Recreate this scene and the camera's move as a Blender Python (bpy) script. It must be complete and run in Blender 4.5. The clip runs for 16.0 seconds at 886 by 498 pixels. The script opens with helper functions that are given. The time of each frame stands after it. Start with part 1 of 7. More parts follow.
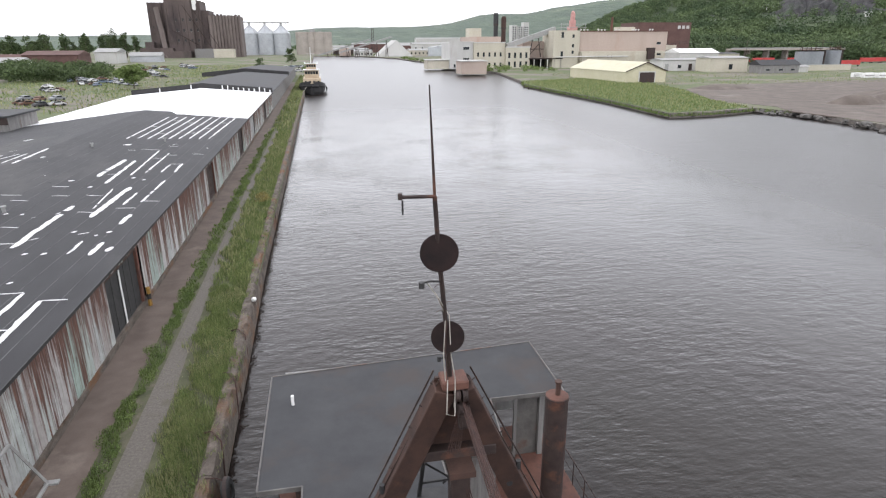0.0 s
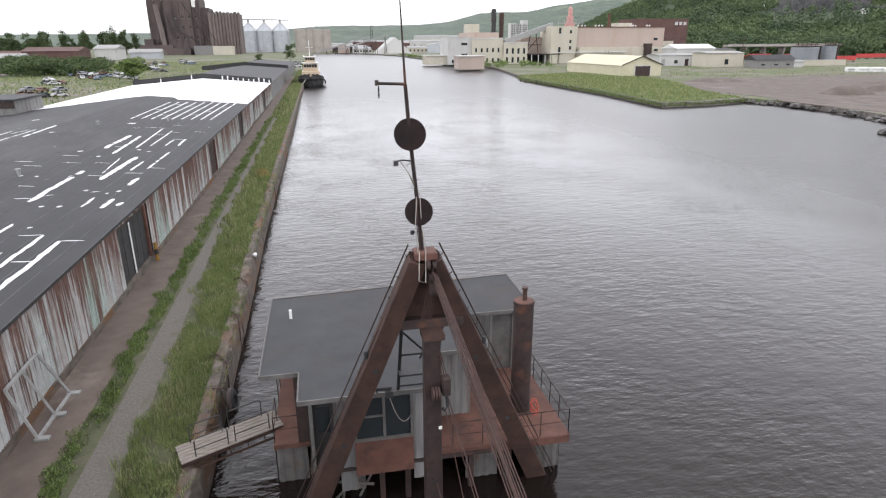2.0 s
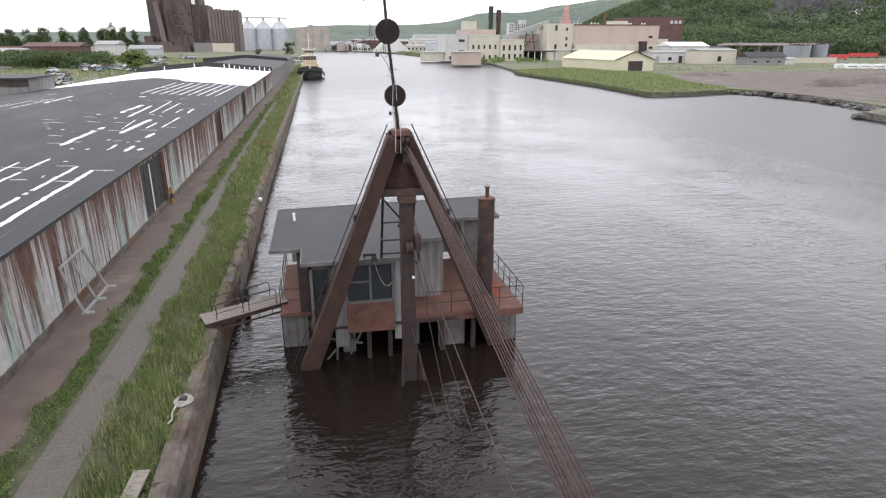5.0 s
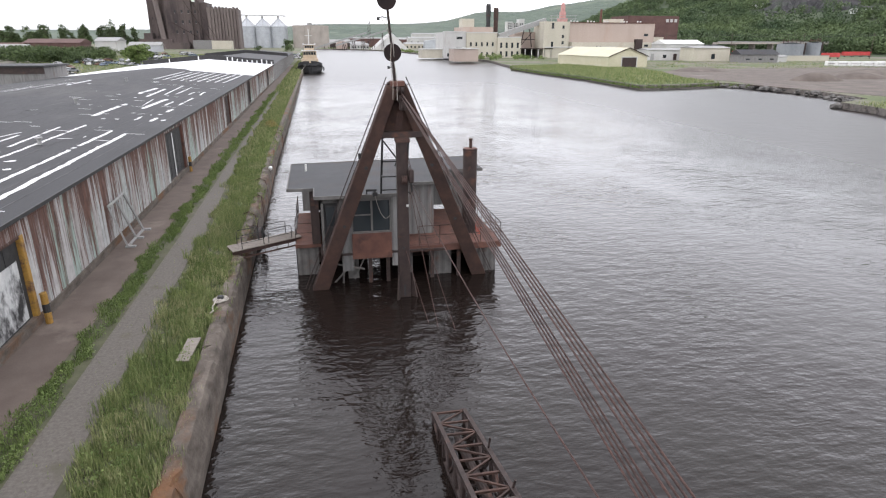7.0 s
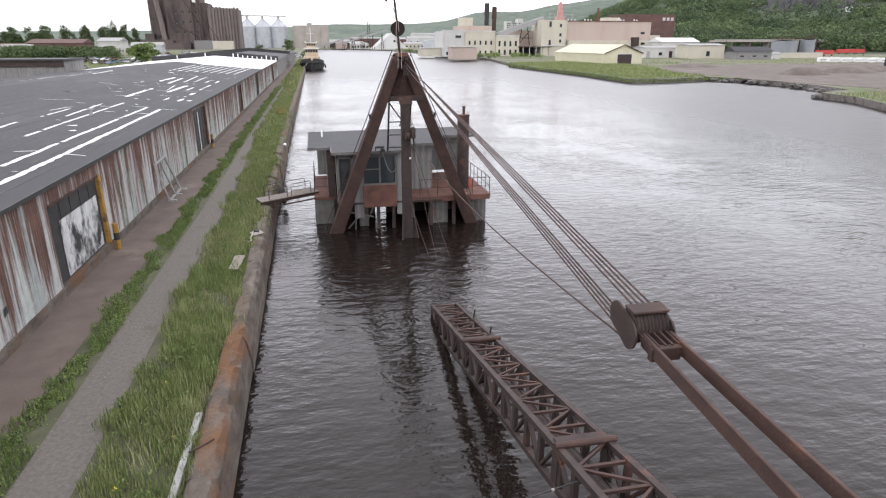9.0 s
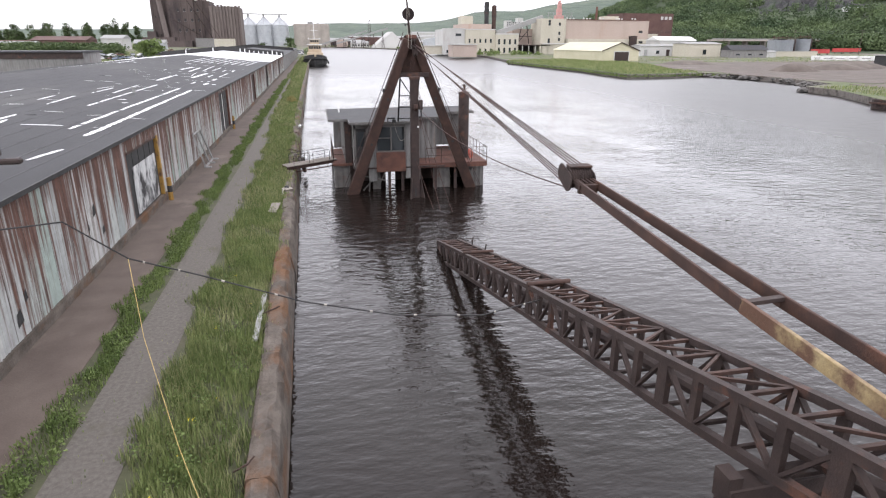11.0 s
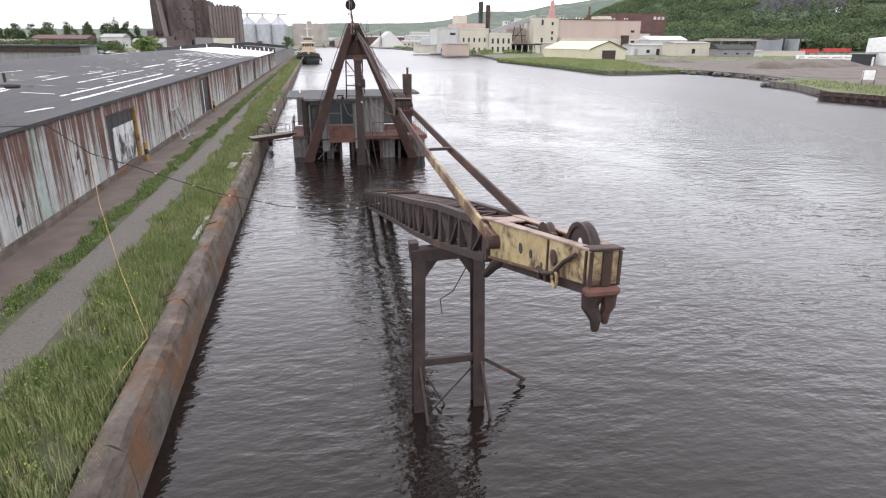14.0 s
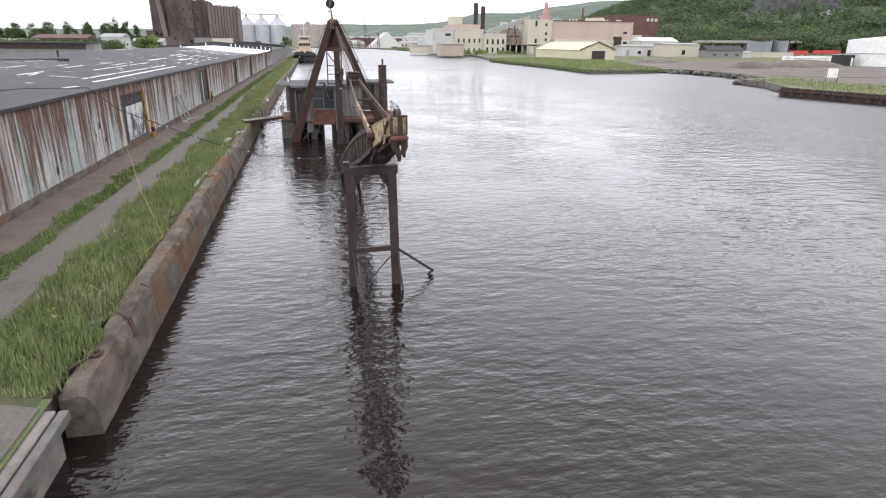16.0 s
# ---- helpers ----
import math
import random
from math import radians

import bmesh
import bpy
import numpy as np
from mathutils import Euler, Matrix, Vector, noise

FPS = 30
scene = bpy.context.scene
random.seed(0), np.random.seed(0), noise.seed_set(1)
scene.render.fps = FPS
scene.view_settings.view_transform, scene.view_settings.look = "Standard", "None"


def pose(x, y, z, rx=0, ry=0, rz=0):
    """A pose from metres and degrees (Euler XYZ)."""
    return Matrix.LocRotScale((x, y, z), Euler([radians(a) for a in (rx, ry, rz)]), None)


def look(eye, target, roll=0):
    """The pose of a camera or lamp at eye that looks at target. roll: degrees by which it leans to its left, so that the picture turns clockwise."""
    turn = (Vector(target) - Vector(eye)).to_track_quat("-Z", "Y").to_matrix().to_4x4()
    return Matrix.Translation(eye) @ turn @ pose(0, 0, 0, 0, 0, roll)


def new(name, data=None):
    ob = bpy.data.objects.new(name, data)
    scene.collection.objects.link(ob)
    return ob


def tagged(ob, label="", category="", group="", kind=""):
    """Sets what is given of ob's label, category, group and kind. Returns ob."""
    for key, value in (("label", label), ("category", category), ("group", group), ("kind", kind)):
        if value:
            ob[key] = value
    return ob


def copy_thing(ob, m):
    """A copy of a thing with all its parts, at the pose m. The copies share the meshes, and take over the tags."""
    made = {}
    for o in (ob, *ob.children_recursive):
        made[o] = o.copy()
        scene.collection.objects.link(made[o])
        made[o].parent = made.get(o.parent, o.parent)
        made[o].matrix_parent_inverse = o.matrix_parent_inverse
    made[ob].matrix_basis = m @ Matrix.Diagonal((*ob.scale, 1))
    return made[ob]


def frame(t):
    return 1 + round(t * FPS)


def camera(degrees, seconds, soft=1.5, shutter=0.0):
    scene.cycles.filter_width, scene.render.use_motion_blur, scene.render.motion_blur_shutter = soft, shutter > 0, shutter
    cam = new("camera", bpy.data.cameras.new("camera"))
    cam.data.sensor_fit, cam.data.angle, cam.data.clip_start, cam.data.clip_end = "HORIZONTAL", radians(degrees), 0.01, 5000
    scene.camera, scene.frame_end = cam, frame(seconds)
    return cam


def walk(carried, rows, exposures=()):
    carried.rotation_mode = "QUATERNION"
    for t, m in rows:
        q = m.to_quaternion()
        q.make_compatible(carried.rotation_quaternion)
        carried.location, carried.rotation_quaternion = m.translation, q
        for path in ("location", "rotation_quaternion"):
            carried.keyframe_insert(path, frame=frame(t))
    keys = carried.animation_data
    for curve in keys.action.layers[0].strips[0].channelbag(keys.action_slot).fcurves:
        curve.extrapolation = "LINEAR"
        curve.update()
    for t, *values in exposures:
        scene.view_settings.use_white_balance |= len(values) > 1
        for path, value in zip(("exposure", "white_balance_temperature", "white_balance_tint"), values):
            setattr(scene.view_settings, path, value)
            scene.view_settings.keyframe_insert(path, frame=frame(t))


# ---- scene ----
cam = camera(72.3, 16.0, soft=1.2)
PATH = [
    (0, (-2.484, -11.647, 17.132), (-2.121, -9.789, 16.489), -0.3),
    (0.5, (-2.611, -12.578, 16.649), (-2.248, -10.72, 16.006), -0.4),
    (1, (-2.41, -13.53, 16.218), (-2.045, -11.671, 15.575), -0.3),
    (1.5, (-2.384, -14.107, 15.761), (-2.02, -12.248, 15.118), -0.3),
    (2, (-2.452, -15.055, 15.32), (-2.087, -13.198, 14.673), -0.3),
    (2.5, (-2.459, -15.921, 14.876), (-2.093, -14.063, 14.233), -0.2),
    (3, (-2.455, -16.775, 14.451), (-2.087, -14.917, 13.808), -0.1),
    (3.5, (-2.472, -17.686, 13.993), (-2.104, -15.828, 13.35), -0.1),
    (4, (-2.503, -18.677, 13.597), (-2.135, -16.819, 12.953), -0.1),
    (6.5, (-3.15, -25.059, 11.99), (-2.773, -23.205, 11.343), 0.2),
    (7, (-3.348, -26.511, 11.673), (-2.971, -24.657, 11.025), 0.2),
    (7.5, (-3.615, -28.093, 11.334), (-3.236, -26.24, 10.683), 0.1),
    (8, (-3.853, -29.576, 11.034), (-3.476, -27.722, 10.385), 0.0),
    (8.5, (-4.147, -31.012, 10.831), (-3.77, -29.157, 10.184), 0.1),
    (9, (-4.392, -32.439, 10.607), (-4.015, -30.585, 9.96), 0.0),
    (11.5, (-5.87, -39.41, 9.587), (-5.491, -37.557, 8.937), 0.2),
    (12, (-5.594, -40.668, 9.443), (-5.215, -38.815, 8.792), 0.2),
    (12.5, (-5.0, -41.583, 9.239), (-4.622, -39.731, 8.588), 0.3),
    (13, (-4.118, -42.653, 9.206), (-3.739, -40.801, 8.553), 0.4),
    (13.5, (-3.339, -43.925, 9.013), (-2.962, -42.071, 8.365), 0.4),
    (14, (-2.823, -45.629, 8.879), (-2.445, -43.775, 8.231), 0.3),
    (14.5, (-2.402, -47.49, 8.793), (-2.021, -45.637, 8.146), 0.4),
    (15, (-2.147, -49.523, 8.679), (-1.766, -47.671, 8.03), 0.4),
    (15.5, (-1.9, -51.462, 8.524), (-1.518, -49.609, 7.875), 0.5),
    (16, (-1.722, -53.065, 8.351), (-1.339, -51.211, 7.707), 0.5),
]
walk(cam, [(t, look(eye, target, roll)) for t, eye, target, roll in PATH],
     exposures=[(0.0, -0.06, 6530, 12), (4.0, -0.04, 6530, 13), (7.0, -0.02, 6530, 13), (9.0, 0.05, 6540, 14), (12.5, 0.1, 6540, 15), (14.0, 0.1, 6540, 14), (16.0, 0.05, 6530, 13)])

# ---- world and light: overcast day ----
world = bpy.data.worlds.new("overcast_sky")
scene.world = world
world.use_nodes = True
wn, wl = world.node_tree.nodes, world.node_tree.links
wn.clear()
w_out, w_bg, w_sky = wn.new("ShaderNodeOutputWorld"), wn.new("ShaderNodeBackground"), wn.new("ShaderNodeTexSky")
w_sky.sky_type, w_sky.sun_disc, w_sky.sun_elevation, w_sky.sun_rotation = "NISHITA", False, radians(48), radians(220)
w_tc, w_noise, w_ramp = wn.new("ShaderNodeTexCoord"), wn.new("ShaderNodeTexNoise"), wn.new("ShaderNodeValToRGB")
w_noise.inputs["Scale"].default_value, w_noise.inputs["Detail"].default_value = 1.4, 4
w_ramp.color_ramp.elements[0].position, w_ramp.color_ramp.elements[1].position = 0.3, 0.75
w_ramp.color_ramp.elements[0].color, w_ramp.color_ramp.elements[1].color = (8.45, 8.6, 9.0, 1), (8.75, 8.85, 9.25, 1)
w_mix = wn.new("ShaderNodeMixRGB")
w_mix.inputs[0].default_value = 0.88
wl.new(w_tc.outputs["Generated"], w_noise.inputs["Vector"])
wl.new(w_noise.outputs["Fac"], w_ramp.inputs["Fac"])
wl.new(w_sky.outputs["Color"], w_mix.inputs[1])
wl.new(w_ramp.outputs["Color"], w_mix.inputs[2])
# bright band low in the sky, added to lift the water's reflections; dimmer at the zenith
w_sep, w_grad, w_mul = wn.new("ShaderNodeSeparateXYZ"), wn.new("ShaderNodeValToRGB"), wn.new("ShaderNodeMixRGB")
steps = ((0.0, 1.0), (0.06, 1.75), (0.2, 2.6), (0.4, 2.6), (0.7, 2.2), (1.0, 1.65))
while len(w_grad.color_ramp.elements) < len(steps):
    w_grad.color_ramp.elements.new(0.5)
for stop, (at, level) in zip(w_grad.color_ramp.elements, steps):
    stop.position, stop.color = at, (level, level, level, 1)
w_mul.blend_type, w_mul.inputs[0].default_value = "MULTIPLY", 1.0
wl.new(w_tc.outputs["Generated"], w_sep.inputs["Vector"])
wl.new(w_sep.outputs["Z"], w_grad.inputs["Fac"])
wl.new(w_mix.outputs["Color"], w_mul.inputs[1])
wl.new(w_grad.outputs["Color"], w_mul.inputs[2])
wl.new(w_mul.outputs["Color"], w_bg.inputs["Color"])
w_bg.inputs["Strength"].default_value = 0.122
wl.new(w_bg.outputs["Background"], w_out.inputs["Surface"])

sun = new("sun", bpy.data.lights.new("sun", "SUN"))
sun.data.energy, sun.data.angle, sun.data.color = 0.5, radians(25), (1.0, 0.97, 0.93)
sun.matrix_world = look((-60, -70, 160), (0, 0, 0))


# ---- materials ----
def nodes_of(name):
    m = bpy.data.materials.new(name)
    m.use_nodes = True
    n = m.node_tree.nodes
    return m, n, m.node_tree.links, n["Principled BSDF"]


def noise_at(n, l, scale, detail=6.0, stretch=(1, 1, 1), rough=0.6, shift=None):
    geo, mp, tx = n.new("ShaderNodeNewGeometry"), n.new("ShaderNodeMapping"), n.new("ShaderNodeTexNoise")
    mp.inputs["Scale"].default_value = stretch
    tx.inputs["Scale"].default_value, tx.inputs["Detail"].default_value, tx.inputs["Roughness"].default_value = scale, detail, rough
    l.new(geo.outputs["Position"], mp.inputs["Vector"])
    if shift:
        l.new(shift, mp.inputs["Location"])
    l.new(mp.outputs["Vector"], tx.inputs["Vector"])
    return tx.outputs["Fac"]


def ramp(n, l, fac, stops):
    r = n.new("ShaderNodeValToRGB")
    e = r.color_ramp.elements
    while len(e) < len(stops):
        e.new(0.5)
    for k, (p, c) in zip(e, stops):
        k.position, k.color = p, (*c, 1) if len(c) == 3 else c
    l.new(fac, r.inputs["Fac"])
    return r.outputs["Color"]


def blend(n, l, fac, a, b, how="MIX"):
    x = n.new("ShaderNodeMixRGB")
    x.blend_type = how
    for s, v in zip(x.inputs, (fac, a, b)):
        if isinstance(v, (int, float)):
            s.default_value = v
        elif isinstance(v, tuple):
            s.default_value = (*v, 1)
        else:
            l.new(v, s)
    return x.outputs["Color"]


def surface(name, dark, light, scale=2.0, stain=None, stain_scale=0.5, stain_from=0.5, rough=0.8, metal=0.0, bump=0.3,
            stretch=(1, 1, 1), vary=0.0, fine=30.0, depth=0.02, gloss=0.5):
    """A worn surface: two tones of grain, a larger stain, fine relief; vary: how much alike pieces differ."""
    m, n, l, b = nodes_of(name)
    rnd = None
    if vary:
        info = n.new("ShaderNodeObjectInfo")
        mul = n.new("ShaderNodeMath")
        mul.operation = "MULTIPLY"
        mul.inputs[1].default_value = 37.0
        l.new(info.outputs["Random"], mul.inputs[0])
        rnd = mul.outputs[0]
    f1 = noise_at(n, l, scale, stretch=stretch, shift=rnd)
    col = ramp(n, l, f1, [(0.3, dark), (0.7, light)])
    if stain:
        f2 = noise_at(n, l, stain_scale, 8, stretch, 0.65, rnd)
        mask = ramp(n, l, f2, [(stain_from, (0, 0, 0)), (stain_from + 0.13, (1, 1, 1))])
        col = blend(n, l, mask, col, stain)
    f3 = noise_at(n, l, fine, 4)
    col = blend(n, l, 0.35, col, ramp(n, l, f3, [(0.3, (0.45, 0.45, 0.45)), (0.7, (1, 1, 1))]), "MULTIPLY")
    if vary:
        tone = ramp(n, l, info.outputs["Random"], [(0.0, (1 - vary,) * 3), (1.0, (1, 1, 1))])
        col = blend(n, l, 1.0, col, tone, "MULTIPLY")
    l.new(col, b.inputs["Base Color"])
    b.inputs["Roughness"].default_value, b.inputs["Metallic"].default_value = rough, metal
    b.inputs["Specular IOR Level"].default_value = gloss
    bp = n.new("ShaderNodeBump")
    bp.inputs["Strength"].default_value, bp.inputs["Distance"].default_value = bump, depth
    l.new(f3, bp.inputs["Height"])
    l.new(bp.outputs["Normal"], b.inputs["Normal"])
    return m


RUST = surface("rusted_steel", (0.029, 0.016, 0.013), (0.08, 0.041, 0.03), 1.6, (0.125, 0.055, 0.032), 0.7, 0.6, 0.75, 0.15, 0.4)
DISC_PAINT = surface("rust_black_paint", (0.009, 0.006, 0.006), (0.024, 0.013, 0.012), 3.0, (0.035, 0.016, 0.012), 1.8, 0.6, 0.8, 0, 0.3, gloss=0.25)
DARK_STEEL = surface("dark_weathered_steel", (0.024, 0.015, 0.0135), (0.055, 0.036, 0.031), 2.5, (0.12, 0.05, 0.03), 1.1, 0.58, 0.7, 0.2, 0.4)
RUST_RED = surface("rust_red_plate", (0.075, 0.033, 0.024), (0.15, 0.065, 0.045), 1.5, (0.05, 0.025, 0.02), 0.9, 0.55, 0.8, 0.05, 0.4)
YELLOW = surface("chipped_yellow_paint", (0.3, 0.215, 0.1), (0.47, 0.385, 0.21), 3.5, (0.075, 0.038, 0.026), 2.8, 0.49, 0.65, 0.0, 0.6)
WORN_TOP = surface("worn_pinkish_flange", (0.2, 0.13, 0.105), (0.36, 0.27, 0.225), 3.0, (0.09, 0.045, 0.03), 1.6, 0.55, 0.75, 0, 0.4)
YELLOW_POST = surface("yellow_post_paint", (0.27, 0.145, 0.025), (0.38, 0.22, 0.045), 3.0, (0.10, 0.05, 0.03), 2.0, 0.5, 0.6)
CABLE = surface("rusty_wire_rope", (0.028, 0.015, 0.013), (0.075, 0.036, 0.028), 6.0, rough=0.85, bump=0.6, fine=60)
BLACK = surface("black_paint", (0.012, 0.012, 0.013), (0.035, 0.034, 0.034), 2.0, rough=0.7)
GREY_ROOF = surface("grey_felt_roof", (0.030, 0.031, 0.034), (0.046, 0.047, 0.05), 0.8, (0.045, 0.038, 0.036), 0.35, 0.52, 0.75, 0, 0.2, gloss=0.35)
GREY_WALL = surface("weathered_grey_sheet", (0.14, 0.135, 0.13), (0.26, 0.255, 0.245), 1.5, (0.13, 0.075, 0.055), 0.8, 0.6, 0.7, 0, 0.3, (3, 3, 0.35), 0.25)
TRIM = surface("pale_grey_trim", (0.22, 0.22, 0.21), (0.36, 0.36, 0.35), 2.0, (0.13, 0.1, 0.08), 1.0, 0.6)
CONCRETE = surface("stained_concrete", (0.048, 0.039, 0.032), (0.16, 0.135, 0.114), 1.6, (0.135, 0.068, 0.034), 0.45, 0.5, 0.9, 0, 1.0, (1, 0.6, 1.4), fine=9, depth=0.04, gloss=0.3)
CONC_DARK = surface("wet_dark_concrete", (0.10, 0.088, 0.078), (0.22, 0.195, 0.175), 1.5, (0.05, 0.042, 0.036), 0.6, 0.5, 0.7, 0, 0.6, fine=14)
ROAD = surface("brown_concrete_road", (0.09, 0.067, 0.055), (0.145, 0.112, 0.093), 0.7, (0.225, 0.183, 0.155), 0.16, 0.6, 0.9, 0, 0.35, fine=22)
GRAVEL = surface("gravel_track", (0.085, 0.075, 0.065), (0.145, 0.13, 0.114), 9.0, (0.085, 0.078, 0.055), 0.7, 0.57, 0.95, 0, 0.7, fine=60, depth=0.012)
ROOF = surface("black_roof_felt", (0.016, 0.016, 0.018), (0.029, 0.029, 0.032), 0.5, (0.052, 0.051, 0.05), 0.11, 0.54, 0.75, 0, 0.25, (1, 0.3, 1), gloss=0.42)
WHITE_ROOF = surface("white_roof_coating", (0.70, 0.70, 0.70), (0.84, 0.84, 0.84), 0.4, rough=0.7, bump=0.1)
WHITE_PATCH = surface("white_sealant", (0.5, 0.5, 0.5), (0.8, 0.8, 0.8), 1.6, rough=0.7, bump=0.2)
GREY_LINE = surface("grey_roof_seam", (0.05, 0.05, 0.052), (0.13, 0.13, 0.13), 0.7, rough=0.85, gloss=0.3)
PINK_TAN = surface("pinkish_tan_cladding", (0.36, 0.29, 0.245), (0.43, 0.35, 0.30), 0.12, (0.36, 0.24, 0.19), 0.09, 0.58, 0.8, 0, 0.2, (1, 1, 0.2), fine=1.5)
CREAM = surface("cream_render", (0.42, 0.39, 0.315), (0.50, 0.465, 0.38), 0.15, (0.40, 0.35, 0.27), 0.1, 0.6, 0.8, 0, 0.2, (1, 1, 0.3), fine=1.5)
CREAM_METAL = surface("pale_yellow_sheet", (0.46, 0.425, 0.29), (0.53, 0.495, 0.36), 0.2, rough=0.6, bump=0.1, fine=2)
PALE = surface("pale_grey_render", (0.42, 0.415, 0.395), (0.51, 0.505, 0.485), 0.15, (0.38, 0.35, 0.32), 0.1, 0.6, 0.8, 0, 0.2, (1, 1, 0.3), fine=1.5)
BRICK = surface("brown_brick", (0.075, 0.057, 0.053), (0.125, 0.098, 0.09), 0.06, (0.055, 0.042, 0.042), 0.04, 0.52, 0.9, 0, 0.3, (1, 1, 0.35), fine=0.8)
BRICK_PALE = surface("pale_brown_brick", (0.12, 0.095, 0.088), (0.17, 0.14, 0.128), 0.06, (0.085, 0.065, 0.06), 0.05, 0.54, 0.9, 0, 0.3, (1, 1, 0.2), fine=0.8)
VERGE = surface("dry_verge_soil", (0.045, 0.05, 0.024), (0.09, 0.092, 0.05), 1.4, (0.11, 0.095, 0.07), 0.5, 0.55, 0.95, 0, 0.6, fine=18)
BRICK_R = surface("dark_red_brick", (0.085, 0.045, 0.04), (0.125, 0.07, 0.06), 0.2, rough=0.9, fine=1)
SILO = surface("galvanised_silo", (0.36, 0.38, 0.40), (0.48, 0.50, 0.52), 0.15, rough=0.5, metal=0.2, bump=0.1, fine=1)
TANK = surface("grey_tank_steel", (0.16, 0.175, 0.19), (0.24, 0.255, 0.27), 0.2, (0.14, 0.09, 0.07), 0.15, 0.6, 0.6, 0, 0.1, (1, 1, 0.2), fine=1)
# grimy grey; its dark tone also stands for shade on the dredge's lower skirts
HOUSE_DARK = surface("grimy_and_shaded_grey_paint", (0.075, 0.07, 0.066), (0.145, 0.138, 0.13), 2.0, (0.10, 0.055, 0.04), 1.0, 0.55, 0.7, 0, 0.3)
YELLOW_WORN = surface("rusted_yellow_paint", (0.24, 0.17, 0.08), (0.38, 0.30, 0.16), 2.5, (0.10, 0.05, 0.03), 1.2, 0.42, 0.7, 0, 0.4)
SILO_C = surface("grey_concrete_silo", (0.30, 0.27, 0.24), (0.40, 0.36, 0.32), 0.1, rough=0.9, bump=0.2, fine=1)
WOOD = surface("grey_weathered_wood", (0.14, 0.12, 0.10), (0.27, 0.24, 0.21), 2.0, stretch=(1, 6, 6), rough=0.9, bump=0.5)
RUBBER = surface("black_rubber", (0.012, 0.012, 0.012), (0.03, 0.03, 0.03), 3.0, rough=0.85)
ROPE_W = surface("pale_rope", (0.27, 0.25, 0.22), (0.46, 0.43, 0.38), 8.0, rough=0.9)
ROPE_Y = surface("yellow_rope", (0.42, 0.3, 0.1), (0.55, 0.42, 0.18), 8.0, rough=0.9)
ROPE_R = surface("red_rope", (0.35, 0.06, 0.04), (0.5, 0.11, 0.07), 8.0, rough=0.9)
RED = surface("red_paint", (0.36, 0.03, 0.03), (0.5, 0.05, 0.045), 0.6, rough=0.5)
WHITE = surface("white_paint", (0.62, 0.62, 0.6), (0.78, 0.78, 0.76), 0.8, (0.45, 0.42, 0.38), 0.7, 0.62, 0.6)
TUG_TAN = surface("tug_buff_paint", (0.40, 0.31, 0.21), (0.52, 0.42, 0.30), 0.6, (0.24, 0.17, 0.12), 0.5, 0.6, 0.6)
ROCK = surface("dark_rock", (0.02, 0.02, 0.022), (0.06, 0.058, 0.06), 0.12, (0.035, 0.055, 0.025), 0.05, 0.5, 0.95, 0, 0.8, fine=0.7, depth=0.8)
STONE = surface("shore_stone", (0.05, 0.047, 0.044), (0.16, 0.15, 0.14), 1.0, rough=0.9, fine=8)
BARK = surface("bark", (0.05, 0.04, 0.03), (0.12, 0.10, 0.08), 3.0, stretch=(4, 4, 1), rough=0.95)


def leaf_material(name, dark, light, scale=0.25, straw=None):
    """Leaves or blades; each differs a little, and some are dry where straw is given."""
    m, n, l, b = nodes_of(name)
    geo = n.new("ShaderNodeNewGeometry")
    col = ramp(n, l, noise_at(n, l, scale, 3), [(0.3, dark), (0.7, light)])
    tone = ramp(n, l, geo.outputs["Random Per Island"], [(0.0, (0.6, 0.62, 0.55)), (1.0, (1.25, 1.2, 1.1))])
    col = blend(n, l, 1.0, col, tone, "MULTIPLY")
    if straw:
        dry = ramp(n, l, noise_at(n, l, 0.45, 4), [(0.4, (0.1, 0.1, 0.1)), (0.65, (1, 1, 1))])
        pick = ramp(n, l, geo.outputs["Random Per Island"], [(0.45, (0, 0, 0)), (0.6, (1, 1, 1))])
        col = blend(n, l, blend(n, l, 1.0, dry, pick, "MULTIPLY"), col, straw)
    l.new(col, b.inputs["Base Color"])
    b.inputs["Roughness"].default_value = 0.7
    b.inputs["Specular IOR Level"].default_value = 0.2
    return m


GRASS = leaf_material("tall_grass", (0.105, 0.15, 0.052), (0.2, 0.245, 0.1), 0.6, (0.31, 0.295, 0.165))
WEED = leaf_material("broad_weeds", (0.085, 0.13, 0.042), (0.16, 0.21, 0.078), 0.8)
LEAF = leaf_material("tree_leaves", (0.045, 0.07, 0.03), (0.085, 0.12, 0.052), 0.05)
HILL_LEAF = leaf_material("hill_leaves", (0.036, 0.064, 0.034), (0.12, 0.165, 0.08), 0.016)
DRY_LEAF = leaf_material("dry_leaves", (0.17, 0.14, 0.05), (0.28, 0.25, 0.11), 1.0)
LEAF_FAR = leaf_material("far_leaves", (0.055, 0.09, 0.045), (0.10, 0.15, 0.07), 0.01)
FLOWER = surface("yellow_flowers", (0.6, 0.5, 0.03), (0.75, 0.62, 0.05), 3.0)


